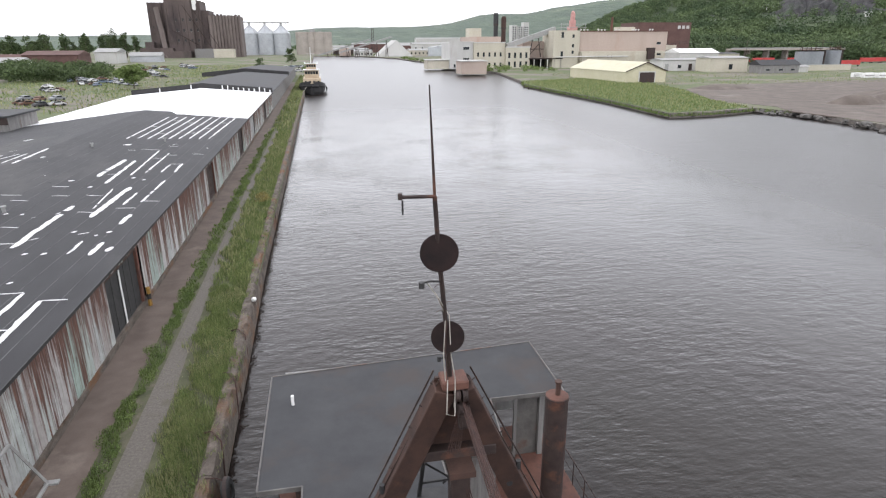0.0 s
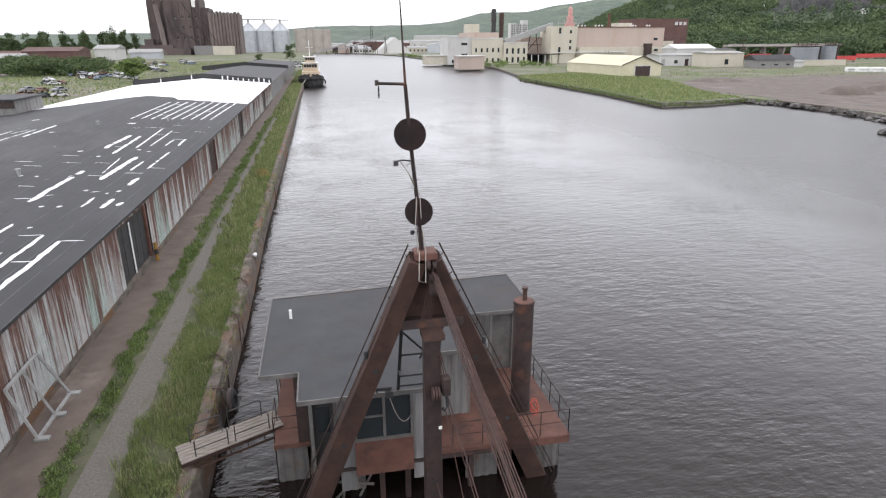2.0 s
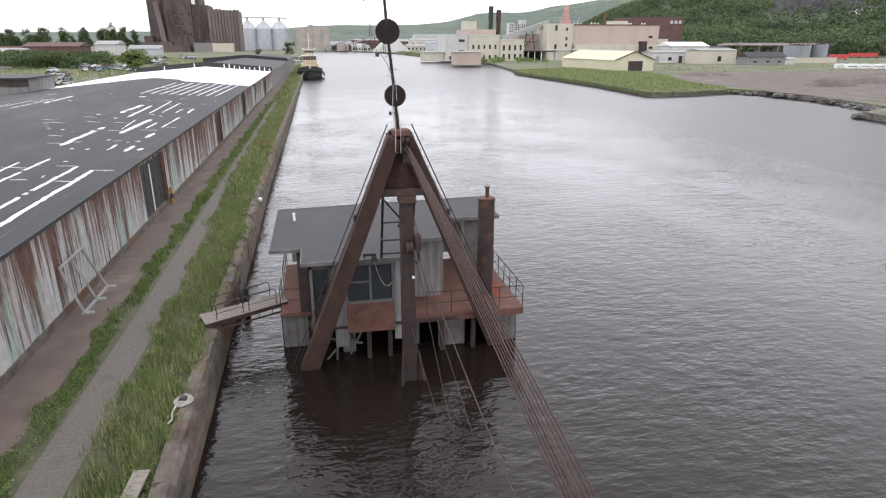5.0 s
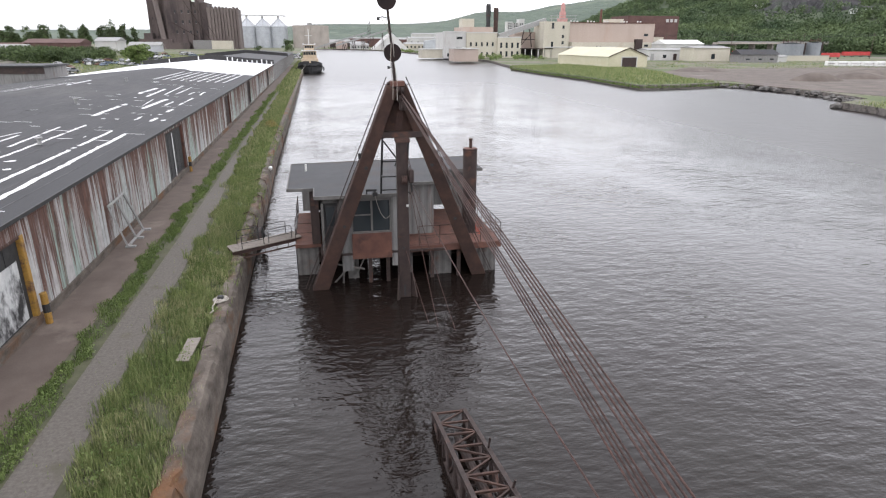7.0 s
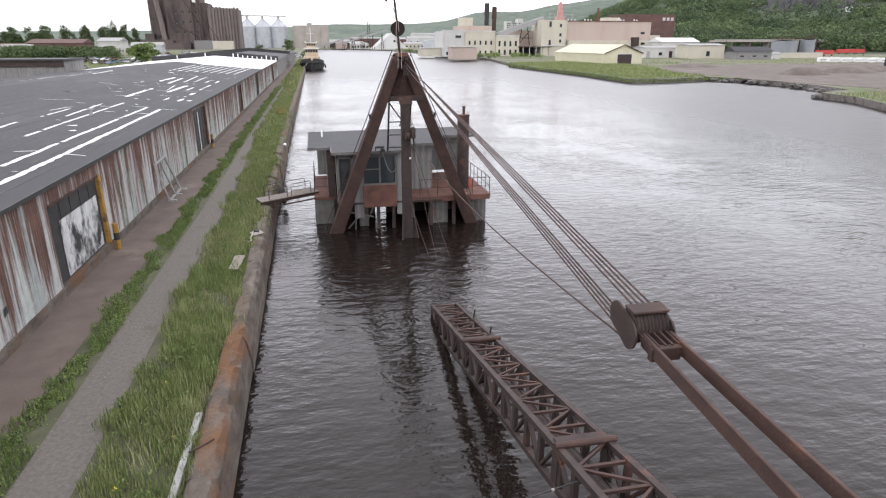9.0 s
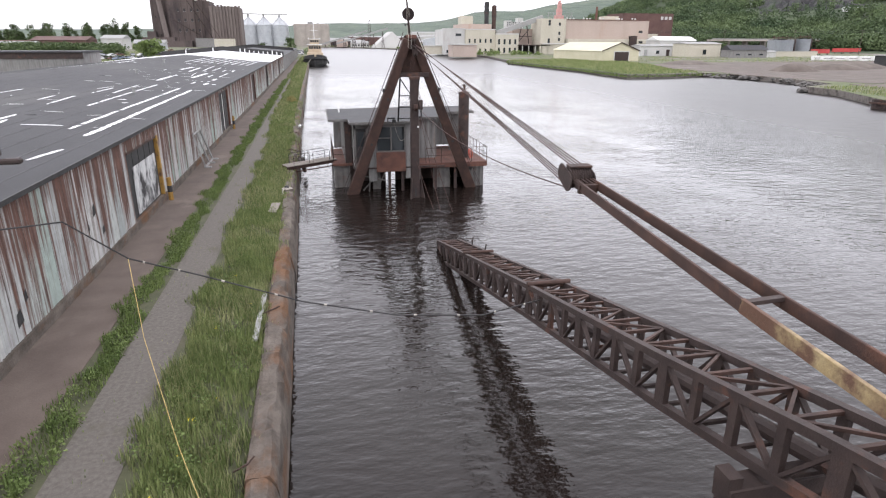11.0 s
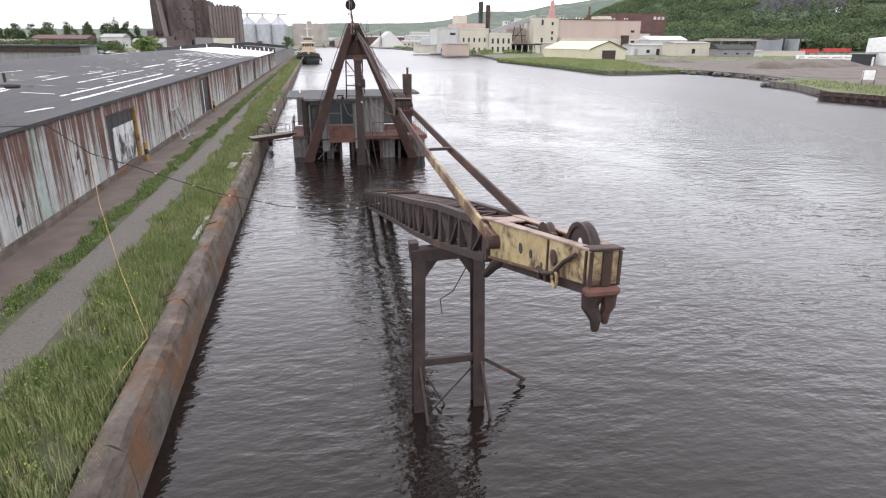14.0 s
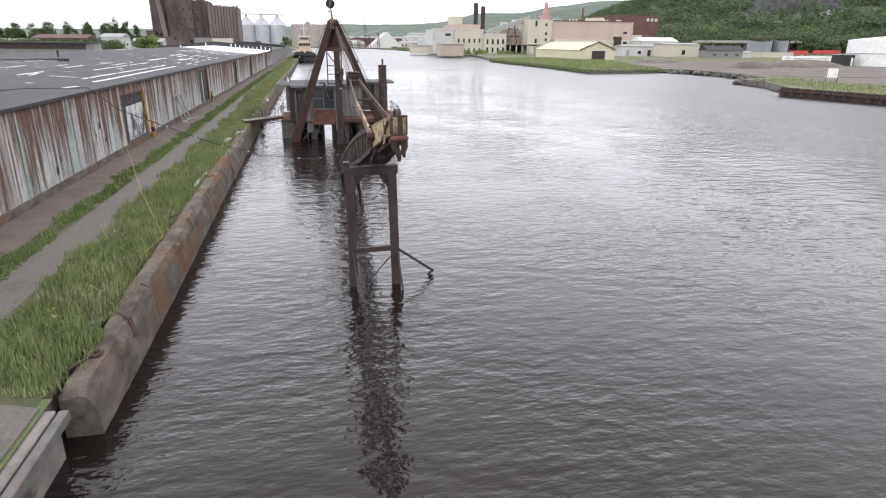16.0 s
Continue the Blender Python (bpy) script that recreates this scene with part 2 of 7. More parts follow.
def ground_material():
    m, n, l, b = nodes_of("waste_ground")
    green = ramp(n, l, noise_at(n, l, 0.6, 8), [(0.3, (0.045, 0.065, 0.02)), (0.7, (0.11, 0.13, 0.05))])
    dirt = ramp(n, l, noise_at(n, l, 0.35, 9), [(0.3, (0.10, 0.085, 0.07)), (0.7, (0.18, 0.155, 0.135))])
    mask = ramp(n, l, noise_at(n, l, 0.035, 7), [(0.46, (0, 0, 0)), (0.6, (1, 1, 1))])
    l.new(blend(n, l, mask, green, dirt), b.inputs["Base Color"])
    b.inputs["Roughness"].default_value = 0.95
    bp = n.new("ShaderNodeBump")
    bp.inputs["Strength"].default_value, bp.inputs["Distance"].default_value = 0.6, 0.08
    l.new(noise_at(n, l, 4.0, 6), bp.inputs["Height"])
    l.new(bp.outputs["Normal"], b.inputs["Normal"])
    return m


GROUND = ground_material()
DIRT = surface("bare_dirt_yard", (0.075, 0.06, 0.05), (0.145, 0.118, 0.1), 0.25, (0.21, 0.185, 0.165), 0.06, 0.6, 0.95, 0, 0.6, fine=3, depth=0.08)
GREEN_BANK = surface("green_bank_soil", (0.05, 0.085, 0.02), (0.10, 0.145, 0.04), 0.5, rough=0.95, fine=4)


def water_material():
    m, n, l, b = nodes_of("harbour_water")
    b.inputs["Base Color"].default_value = (0.011, 0.0078, 0.0066, 1)
    b.inputs["IOR"].default_value = 1.33
    add = None
    for scale, stretch, amount in ((0.3, (0.8, 1.3, 1), 0.6), (1.0, (0.8, 1.5, 1), 0.55), (2.4, (0.8, 1.5, 1), 0.27), (6.0, (0.9, 1.3, 1), 0.06)):
        f = noise_at(n, l, scale, 3, stretch, 0.5)
        mul = n.new("ShaderNodeMath")
        mul.operation, mul.inputs[1].default_value = "MULTIPLY", amount
        l.new(f, mul.inputs[0])
        if add is None:
            add = mul.outputs[0]
        else:
            s = n.new("ShaderNodeMath")
            s.operation = "ADD"
            l.new(add, s.inputs[0])
            l.new(mul.outputs[0], s.inputs[1])
            add = s.outputs[0]
    # gusts ruffle patches of it; sheltered beside the quay and in the upper slip
    tc, sep = n.new("ShaderNodeTexCoord"), n.new("ShaderNodeSeparateXYZ")
    l.new(tc.outputs["Object"], sep.inputs["Vector"])
    rough = None
    for source, a, c, lo, hi in ((sep.outputs["X"], -4.0, 45.0, 1.0, 0.6), (sep.outputs["Y"], 20.0, 250.0, 1.0, 0.6), (noise_at(n, l, 0.11, 3, (1, 0.8, 1), 0.55), 0.34, 0.66, 0.55, 1.2)):
        node = n.new("ShaderNodeMapRange")
        node.interpolation_type = "SMOOTHSTEP"
        for key, value in (("From Min", a), ("From Max", c), ("To Min", lo), ("To Max", hi)):
            node.inputs[key].default_value = value
        l.new(source, node.inputs["Value"])
        if rough is None:
            rough = node.outputs["Result"]
        else:
            times = n.new("ShaderNodeMath")
            times.operation = "MULTIPLY"
            l.new(rough, times.inputs[0])
            l.new(node.outputs["Result"], times.inputs[1])
            rough = times.outputs[0]
    # far out the wavelets run together into a dull sheen
    sheen_x, sheen_y, most = n.new("ShaderNodeMapRange"), n.new("ShaderNodeMapRange"), n.new("ShaderNodeMath")
    for node, axis, a, c in ((sheen_x, "X", 12.0, 60.0), (sheen_y, "Y", 30.0, 190.0)):
        for key, value in (("From Min", a), ("From Max", c), ("To Min", 0.06), ("To Max", 0.3)):
            node.inputs[key].default_value = value
        node.interpolation_type = "SMOOTHSTEP"
        l.new(sep.outputs[axis], node.inputs["Value"])
    most.operation = "MAXIMUM"
    l.new(sheen_x.outputs["Result"], most.inputs[0])
    l.new(sheen_y.outputs["Result"], most.inputs[1])
    l.new(most.outputs[0], b.inputs["Roughness"])
    bp = n.new("ShaderNodeBump")
    bp.inputs["Distance"].default_value = 0.135
    l.new(rough, bp.inputs["Strength"])
    l.new(add, bp.inputs["Height"])
    l.new(bp.outputs["Normal"], b.inputs["Normal"])
    return m


WATER = water_material()


def wall_material():
    """Painted corrugated sheets, pale grey-green, streaked from top to bottom with rust."""
    m, n, l, b = nodes_of("rust_streaked_sheet")
    info = n.new("ShaderNodeObjectInfo")
    mul = n.new("ShaderNodeMath")
    mul.operation, mul.inputs[1].default_value = "MULTIPLY", 0.9
    l.new(info.outputs["Random"], mul.inputs[0])
    paint = ramp(n, l, info.outputs["Random"], [(0.0, (0.30, 0.325, 0.315)), (0.3, (0.40, 0.405, 0.395)), (0.55, (0.27, 0.345, 0.305)), (0.8, (0.45, 0.445, 0.435)), (1.0, (0.31, 0.285, 0.27))])
    streak = noise_at(n, l, 1.0, 6, (1, 3.2, 0.16), 0.62, mul.outputs[0])
    fine = noise_at(n, l, 1.0, 5, (1, 11.0, 0.35), 0.6, mul.outputs[0])
    both = blend(n, l, 0.4, streak, fine)
    level = n.new("ShaderNodeMath")
    level.operation = "MULTIPLY_ADD"
    level.inputs[1].default_value, level.inputs[2].default_value = 0.13, -0.075
    rnd2 = n.new("ShaderNodeTexWhiteNoise")
    rnd2.noise_dimensions = "1D"
    l.new(info.outputs["Random"], rnd2.inputs["W"])
    l.new(rnd2.outputs["Value"], level.inputs[0])
    tot = n.new("ShaderNodeMath")
    l.new(both, tot.inputs[0])
    l.new(level.outputs[0], tot.inputs[1])
    # rust runs down from the eave and fades towards the foot
    tc, sep, run, sumup = n.new("ShaderNodeTexCoord"), n.new("ShaderNodeSeparateXYZ"), n.new("ShaderNodeMapRange"), n.new("ShaderNodeMath")
    l.new(tc.outputs["Object"], sep.inputs["Vector"])
    run.inputs["From Min"].default_value, run.inputs["From Max"].default_value = 1.6, 5.4
    run.inputs["To Min"].default_value, run.inputs["To Max"].default_value = -0.06, 0.05
    l.new(sep.outputs["Z"], run.inputs["Value"])
    l.new(tot.outputs[0], sumup.inputs[0])
    l.new(run.outputs["Result"], sumup.inputs[1])
    mask = ramp(n, l, sumup.outputs[0], [(0.425, (0, 0, 0)), (0.53, (1, 1, 1))])
    rust = ramp(n, l, noise_at(n, l, 3.0, 5, (1, 2, 0.4)), [(0.3, (0.065, 0.035, 0.028)), (0.7, (0.15, 0.075, 0.055))])
    col = blend(n, l, mask, paint, rust)
    grime = noise_at(n, l, 2.5, 6)
    col = blend(n, l, 0.5, col, ramp(n, l, grime, [(0.3, (0.5, 0.5, 0.5)), (0.65, (1, 1, 1))]), "MULTIPLY")
    l.new(col, b.inputs["Base Color"])
    b.inputs["Roughness"].default_value = 0.75
    return m


WALL = wall_material()
GRAFFITI = surface("black_splashed_white_panel", (0.4, 0.41, 0.41), (0.58, 0.58, 0.57), 3.0, (0.02, 0.02, 0.022), 1.1, 0.44, 0.7, stretch=(1, 1, 0.6))
GLASS, g_n, g_l, g_b = nodes_of("dark_window_glass")
g_b.inputs["Base Color"].default_value, g_b.inputs["Roughness"].default_value = (0.02, 0.025, 0.028, 1), 0.08


# ---- geometry helpers ----
def mesh_of(name, verts, faces, mat=None, smooth=False):
    me = bpy.data.meshes.new(name)
    me.from_pydata([tuple(v) for v in verts], [], [tuple(f) for f in faces])
    if smooth:
        me.polygons.foreach_set("use_smooth", [True] * len(me.polygons))
    if mat:
        me.materials.append(mat)
    me.update()
    return me


class Shape:
    """Collects boxes, tubes and sheets into one mesh."""

    def __init__(self):
        self.v, self.f = [], []

    def add(self, verts, faces):
        k = len(self.v)
        self.v += [Vector(p) for p in verts]
        self.f += [tuple(i + k for i in f) for f in faces]
        return self

    def box(self, lo, hi, m=None):
        (a, b, c), (d, e, f) = lo, hi
        vs = [(a, b, c), (d, b, c), (d, e, c), (a, e, c), (a, b, f), (d, b, f), (d, e, f), (a, e, f)]
        if m:
            vs = [m @ Vector(p) for p in vs]
        return self.add(vs, [(3, 2, 1, 0), (4, 5, 6, 7), (0, 1, 5, 4), (1, 2, 6, 5), (2, 3, 7, 6), (3, 0, 4, 7)])

    def beam(self, p, q, w, h=None, up=(0, 0, 1), w2=None, h2=None):
        """A square-edged bar from p to q, w across and h along up."""
        p, q, h = Vector(p), Vector(q), h or w
        w2, h2 = w2 or w, h2 or h
        d = (q - p).normalized()
        side = d.cross(Vector(up))
        if side.length < 1e-4:
            side = d.cross(Vector((0, 1, 0)))
        side.normalize()
        top = side.cross(d)
        vs = []
        for c, ww, hh in ((p, w, h), (q, w2, h2)):
            vs += [c + side * (sx * ww / 2) + top * (sz * hh / 2) for sx, sz in ((-1, -1), (1, -1), (1, 1), (-1, 1))]
        return self.add(vs, [(3, 2, 1, 0), (4, 5, 6, 7), (0, 1, 5, 4), (1, 2, 6, 5), (2, 3, 7, 6), (3, 0, 4, 7)])

    def tube(self, pts, r, sides=8, r2=None, cap=True):
        pts = [Vector(p) for p in pts]
        vs, fs, n = [], [], len(pts)
        for i, p in enumerate(pts):
            d = (pts[min(i + 1, n - 1)] - pts[max(i - 1, 0)]).normalized()
            a = d.cross(Vector((0.13, 0.21, 1)) if abs(d.z) < 0.95 else Vector((1, 0.1, 0))).normalized()
            b = d.cross(a)
            rr = r + ((r2 if r2 is not None else r) - r) * i / max(1, n - 1)
            vs += [p + (a * math.cos(2 * math.pi * k / sides) + b * math.sin(2 * math.pi * k / sides)) * rr for k in range(sides)]
        for i in range(n - 1):
            for k in range(sides):
                j = (k + 1) % sides
                fs.append((i * sides + k, i * sides + j, (i + 1) * sides + j, (i + 1) * sides + k))
        if cap:
            fs += [tuple(reversed(range(sides))), tuple(range((n - 1) * sides, n * sides))]
        return self.add(vs, fs)

    def lathe(self, profile, centre=(0, 0, 0), sides=24, m=None):
        """A turned form from (radius, height) pairs."""
        vs, fs, n = [], [], len(profile)
        for r, z in profile:
            vs += [(centre[0] + r * math.cos(2 * math.pi * k / sides), centre[1] + r * math.sin(2 * math.pi * k / sides), centre[2] + z) for k in range(sides)]
        if m:
            vs = [m @ Vector(p) for p in vs]
        for i in range(n - 1):
            for k in range(sides):
                j = (k + 1) % sides
                fs.append((i * sides + k, i * sides + j, (i + 1) * sides + j, (i + 1) * sides + k))
        fs += [tuple(reversed(range(sides))), tuple(range((n - 1) * sides, n * sides))]
        return self.add(vs, fs)

    def prism(self, poly, z0, z1, m=None):
        n = len(poly)
        vs = [(x, y, z0) for x, y in poly] + [(x, y, z1) for x, y in poly]
        if m:
            vs = [m @ Vector(p) for p in vs]
        return self.add(vs, [tuple(reversed(range(n))), tuple(range(n, 2 * n))] + [(i, (i + 1) % n, n + (i + 1) % n, n + i) for i in range(n)])

    def corrugated(self, p, q, z0, z1, pitch=0.16, deep=0.03, thick=0.0):
        """A ribbed upright sheet from plan point p to q."""
        p, q = Vector((*p, 0)), Vector((*q, 0))
        d = q - p
        n = max(2, int(d.length / pitch)) * 2
        nor = Vector((d.y, -d.x, 0)).normalized()
        vs = []
        for i in range(n + 1):
            c = p + d * (i / n) + nor * (deep if i % 4 in (1, 2) else 0)
            vs += [(c.x, c.y, z0), (c.x, c.y, z1)]
        return self.add(vs, [(2 * i, 2 * i + 2, 2 * i + 3, 2 * i + 1) for i in range(n)])

    def mesh(self, name, mat, bevel=0.0, smooth=False):
        me = mesh_of(name, self.v, self.f, mat, smooth)
        if bevel:
            bm = bmesh.new()
            bm.from_mesh(me)
            es = [e for e in bm.edges if len(e.link_faces) == 2 and e.calc_face_angle(0) > 0.5 and e.calc_length() > 3 * bevel]
            bmesh.ops.bevel(bm, geom=es, offset=bevel, segments=1, affect="EDGES", clamp_overlap=True)
            bm.to_mesh(me)
            bm.free()
        return me


def thing(name, at=(0, 0, 0), label="", category="", group="", kind="", turn=0):
    ob = new(name)
    ob.empty_display_size = 0.2
    ob.matrix_basis = pose(*at, 0, 0, turn)
    return tagged(ob, label, category, group, kind)


def part(name, shape, mat, parent, label="", bevel=0.0, smooth=False, kind=""):
    me = shape if isinstance(shape, bpy.types.Mesh) else shape.mesh(name, mat, bevel, smooth)
    ob = new(name, me)
    ob.parent = parent
    return tagged(ob, label, kind=kind)


def solo(name, shape, mat, label="", category="", group="", kind="", bevel=0.0, smooth=False, at=(0, 0, 0)):
    me = shape if isinstance(shape, bpy.types.Mesh) else shape.mesh(name, mat, bevel, smooth)
    ob = new(name, me)
    ob.location = at
    return tagged(ob, label, category, group, kind)


def sag(p, q, drop, n=10):
    p, q = Vector(p), Vector(q)
    return [p.lerp(q, i / n) - Vector((0, 0, drop * 4 * (i / n) * (1 - i / n))) for i in range(n + 1)]


rng = np.random.default_rng(7)


def tufts(name, centres, size, count, mat, spread=(1, 1, 0.8), upright=False):
    """Leaf clumps: count small leaves round each centre. centres: (n, 3); size: leaf length."""
    c = np.repeat(np.asarray(centres, float), count, axis=0)
    n = len(c)
    off = rng.normal(size=(n, 3))
    off /= np.linalg.norm(off, axis=1)[:, None]
    off *= rng.random((n, 1)) ** 0.4
    c = c + off * np.asarray(spread)
    a = rng.normal(size=(n, 3))
    a /= np.linalg.norm(a, axis=1)[:, None]
    b = np.cross(a, rng.normal(size=(n, 3)))
    b /= np.linalg.norm(b, axis=1)[:, None]
    s = size * (0.6 + 0.8 * rng.random((n, 1)))
    v = np.stack([c - a * s / 2, c + b * s * 0.35, c + a * s / 2, c - b * s * 0.35], axis=1).reshape(-1, 3)
    me = bpy.data.meshes.new(name)
    me.vertices.add(4 * n)
    me.vertices.foreach_set("co", v.ravel())
    me.loops.add(4 * n)
    me.loops.foreach_set("vertex_index", np.arange(4 * n))
    me.polygons.add(n)
    me.polygons.foreach_set("loop_start", np.arange(0, 4 * n, 4))
    me.materials.append(mat)
    me.update(calc_edges=True)
    me.validate()
    return me


def blades(name, xy, z, height, width, mat, lean=0.35):
    """Grass: one bent blade of two faces for each place."""
    xy = np.asarray(xy, float)
    n = len(xy)
    px, py = xy[:, 0], xy[:, 1]
    clump = np.sin(px * 5.3 + 1.7 * np.sin(py * 2.1)) * np.sin(py * 4.1 + px) + 0.7 * np.sin(px * 1.9 - py * 1.3) * np.sin(py * 0.9)
    h = height * (0.35 + 0.7 * rng.random(n)) * np.clip(0.9 + 0.42 * clump, 0.4, 1.6)
    ang = rng.random(n) * 2 * np.pi
    dx, dy = np.cos(ang), np.sin(ang)
    tilt = lean * h * rng.random(n)
    la = rng.random(n) * 2 * np.pi
    w = width * (0.6 + 0.8 * rng.random(n))
    base = np.stack([xy[:, 0], xy[:, 1], np.full(n, z)], 1)
    side = np.stack([dx * w, dy * w, np.zeros(n)], 1)
    mid = base + np.stack([np.cos(la) * tilt * 0.35, np.sin(la) * tilt * 0.35, h * 0.6], 1)
    tip = base + np.stack([np.cos(la) * tilt, np.sin(la) * tilt, h], 1)
    v = np.stack([base - side / 2, base + side / 2, mid + side * 0.4, mid - side * 0.4, tip], 1).reshape(-1, 3)
    k = np.arange(n)[:, None] * 5
    quads = (k + np.array([0, 1, 2, 3])).ravel()
    tris = (k + np.array([3, 2, 4])).ravel()
    me = bpy.data.meshes.new(name)
    me.vertices.add(5 * n)
    me.vertices.foreach_set("co", v.ravel())
    me.loops.add(7 * n)
    me.loops.foreach_set("vertex_index", np.concatenate([quads, tris]))
    me.polygons.add(2 * n)
    me.polygons.foreach_set("loop_start", np.concatenate([np.arange(0, 4 * n, 4), 4 * n + np.arange(0, 3 * n, 3)]))
    me.materials.append(mat)
    me.update(calc_edges=True)
    me.validate()
    return me


# ---- the large structure: water, ground, quay ----
LAND = 1.2
QX = -7.0
water = Shape()
water.add([(-600, -400, 0), (900, -400, 0), (900, 1100, 0), (-600, 1100, 0)], [(0, 1, 2, 3)])
solo("water", water, WATER, "dark brown rippled harbour water", "water", kind="structure")

SHORE = [(-7.78, -40.6), (-7.78, 866), (41, 866), (70, 770), (85, 700), (90, 560), (90, 426), (98, 338), (84, 249), (79, 231), (79, 200), (80, 157),
         (78, 121), (90, 122), (105, 127), (110, 116), (108, 92), (104, 78), (92, 72), (91, 63), (81, 43), (84, 27), (95, -120), (120, -390)]
OUTER = [(4700, -390), (4700, 4600), (-4700, 4600), (-4700, -390), (-7.5, -390), (-7.5, -40.6)]
gb = bmesh.new()
ring = [gb.verts.new((x, y, LAND)) for x, y in SHORE + OUTER]
loop = [gb.edges.new((ring[i], ring[(i + 1) % len(ring)])) for i in range(len(ring))]
bmesh.ops.triangle_fill(gb, use_beauty=True, use_dissolve=False, edges=loop)
bmesh.ops.recalc_face_normals(gb, faces=gb.faces)
for f in gb.faces:
    if f.normal.z < 0:
        f.normal_flip()
toe = [gb.verts.new((v.co.x + (0.02 if i < 2 else 0.3 if v.co.x > 50 else 0), v.co.y - (0 if v.co.x > 50 else 0.5), -1.0)) for i, v in enumerate(ring[:len(SHORE)])]
for i in range(len(SHORE) - 1):
    gb.faces.new((ring[i], ring[i + 1], toe[i + 1], toe[i])).material_index = 1
me = bpy.data.meshes.new("ground")
gb.to_mesh(me)
gb.free()
me.materials.append(GROUND)
me.materials.append(CONC_DARK)
tagged(new("ground", me), "waste ground with patchy grass and bare dirt", "ground", kind="structure")


def slab(name, poly, z0, z1, mat, label, category):
    return solo(name, Shape().prism(poly, z0, z1), mat, label, category, kind="structure")


slab("pavement", [(-12.9, -46), (-7.7, -41), (-7.7, 330), (-12.9, 330)], LAND - 0.2, LAND + 0.012, VERGE, "dry soil verge under the quay grass", "verge")
# the road beside the warehouse, the gravel track and the dirt yard across the water
slab("road", [(-14.5, -60), (-12.55, -60), (-12.45, -12), (-12.4, 10), (-12.7, 60), (-12.6, 110), (-12.6, 260), (-14.5, 260)], LAND - 0.2, LAND + 0.03, ROAD,
     "worn brown concrete road beside the warehouse", "road")
slab("pavement", [(-11.8, -42), (-10.3, -42), (-10.2, -20), (-10.15, 9), (-10.75, 28), (-10.95, 60), (-10.7, 110), (-11.5, 110), (-11.6, 60), (-11.5, 28), (-11.4, 9), (-11.6, -20)], LAND - 0.2, LAND + 0.025, GRAVEL,
     "grey gravel wheel track between grass strips", "track")
slab("pavement", [(108, 118), (112, 128), (108, 150), (125, 190), (150, 205), (200, 215), (330, 230), (360, 120), (330, 40), (112, 78), (110, 95)], LAND - 0.2, LAND + 0.06, DIRT,
     "bare brown dirt yard beside the water", "dirt yard")
slab("pavement", [(106, 76), (330, 38), (330, -100), (100, -60), (96, 30), (100, 60)], LAND - 0.2, LAND + 0.055, DIRT, "bare brown dirt yard behind the sheet piling", "dirt yard")

slab("pavement", [(-13.5, -75), (-7.6, -75), (-7.6, -41.0), (-8.4, -40.7), (-10.5, -42.5), (-13.5, -47)], LAND - 0.2, LAND + 0.035, GRAVEL, "gravelly broken ground at the end of the coping", "gravel")
# quay wall: concrete lengths with rounded, chipped edges
quay = thing("quay_wall", (0, 0, 0), "stained concrete quay wall with chipped coping", "quay", kind="structure")
cuts = [-40.3, -34.6, -27.5, -20.5, -13.4, -6.0, 1.5, 9.0, 16.5, 24.0, 32.0, 40.0, 48.0, 57.0, 66.0, 80.0, 95.0, 115.0, 140.0, 170.0, 210.0, 260.0, 320.0, 400.0, 520.0, 700.0, 866.0]
for i, (y0, y1) in enumerate(zip(cuts, cuts[1:])):
    dx, dz = rng.uniform(-0.03, 0.03), rng.uniform(-0.03, 0.03)
    s = Shape()
    prof = [(-7.85, 1.0), (-7.8, 1.38), (-7.68, 1.45), (-7.45, 1.46), (-7.29, 1.42), (-7.17, 1.2), (-7.09, 0.45), (-7.07, -1.2), (-7.85, -1.2)]
    steps = max(2, int((y1 - y0) / 0.3)) if y1 < 60 else 2
    vs, fs, k = [], [], len(prof)
    for j in range(steps + 1):
        y = y0 + 0.015 + (y1 - y0 - 0.03) * j / steps
        for q, (x, z) in enumerate(prof):
            chip = (noise.noise(Vector((x * 2, y * 1.3, z * 2 + i))) + 0.5 * noise.noise(Vector((x * 4, y * 4.1, z * 3)))) * (0.2 if q in (2, 3, 4, 5) else 0.05)
            vs.append((x + dx - abs(chip) * 0.6 - max(-0.3, min(0.55, 0.0115 * (y + 12))), y, z + dz - max(0, chip) - (0.22 * (q in (1, 2, 3, 4, 5)) if i == 0 and j == 0 else 0) - (0.24 * min(1.0, max(0.0, (-34.0 - y) / 4)) if q in (1, 2, 3, 4, 5) else 0)))
    for j in range(steps):
        for q in range(k):
            fs.append((j * k + q, j * k + (q + 1) % k, (j + 1) * k + (q + 1) % k, (j + 1) * k + q))
    fs += [tuple(reversed(range(k))), tuple(range(steps * k, (steps + 1) * k))]
    part("coping_block", s.add(vs, fs), CONCRETE, quay)
low = thing("lower_quay", (0, 0, 0), "lower concrete quay edge with a grey timber fender", "quay", kind="structure")
part("edge_beam", Shape().box((-7.9, -200, -1.2), (-7.3, -41.0, 1.16)), CONC_DARK, low, bevel=0.03)
part("fender", Shape().beam((-7.15, -41.0, 1.02), (-7.15, -62, 1.02), 0.2, 0.24), HOUSE_DARK, low, "grey timber fender beam", bevel=0.02)

# ---- warehouse ----
WX, WY0, WY1, EAVE, RIDGE_X, RIDGE, LX = -14.45, -46.0, 150.0, 5.62, -30.7, 7.0, -47.0
ware = thing("warehouse", (0, 0, 0), "long low warehouse of rust-streaked corrugated sheets", "warehouse")


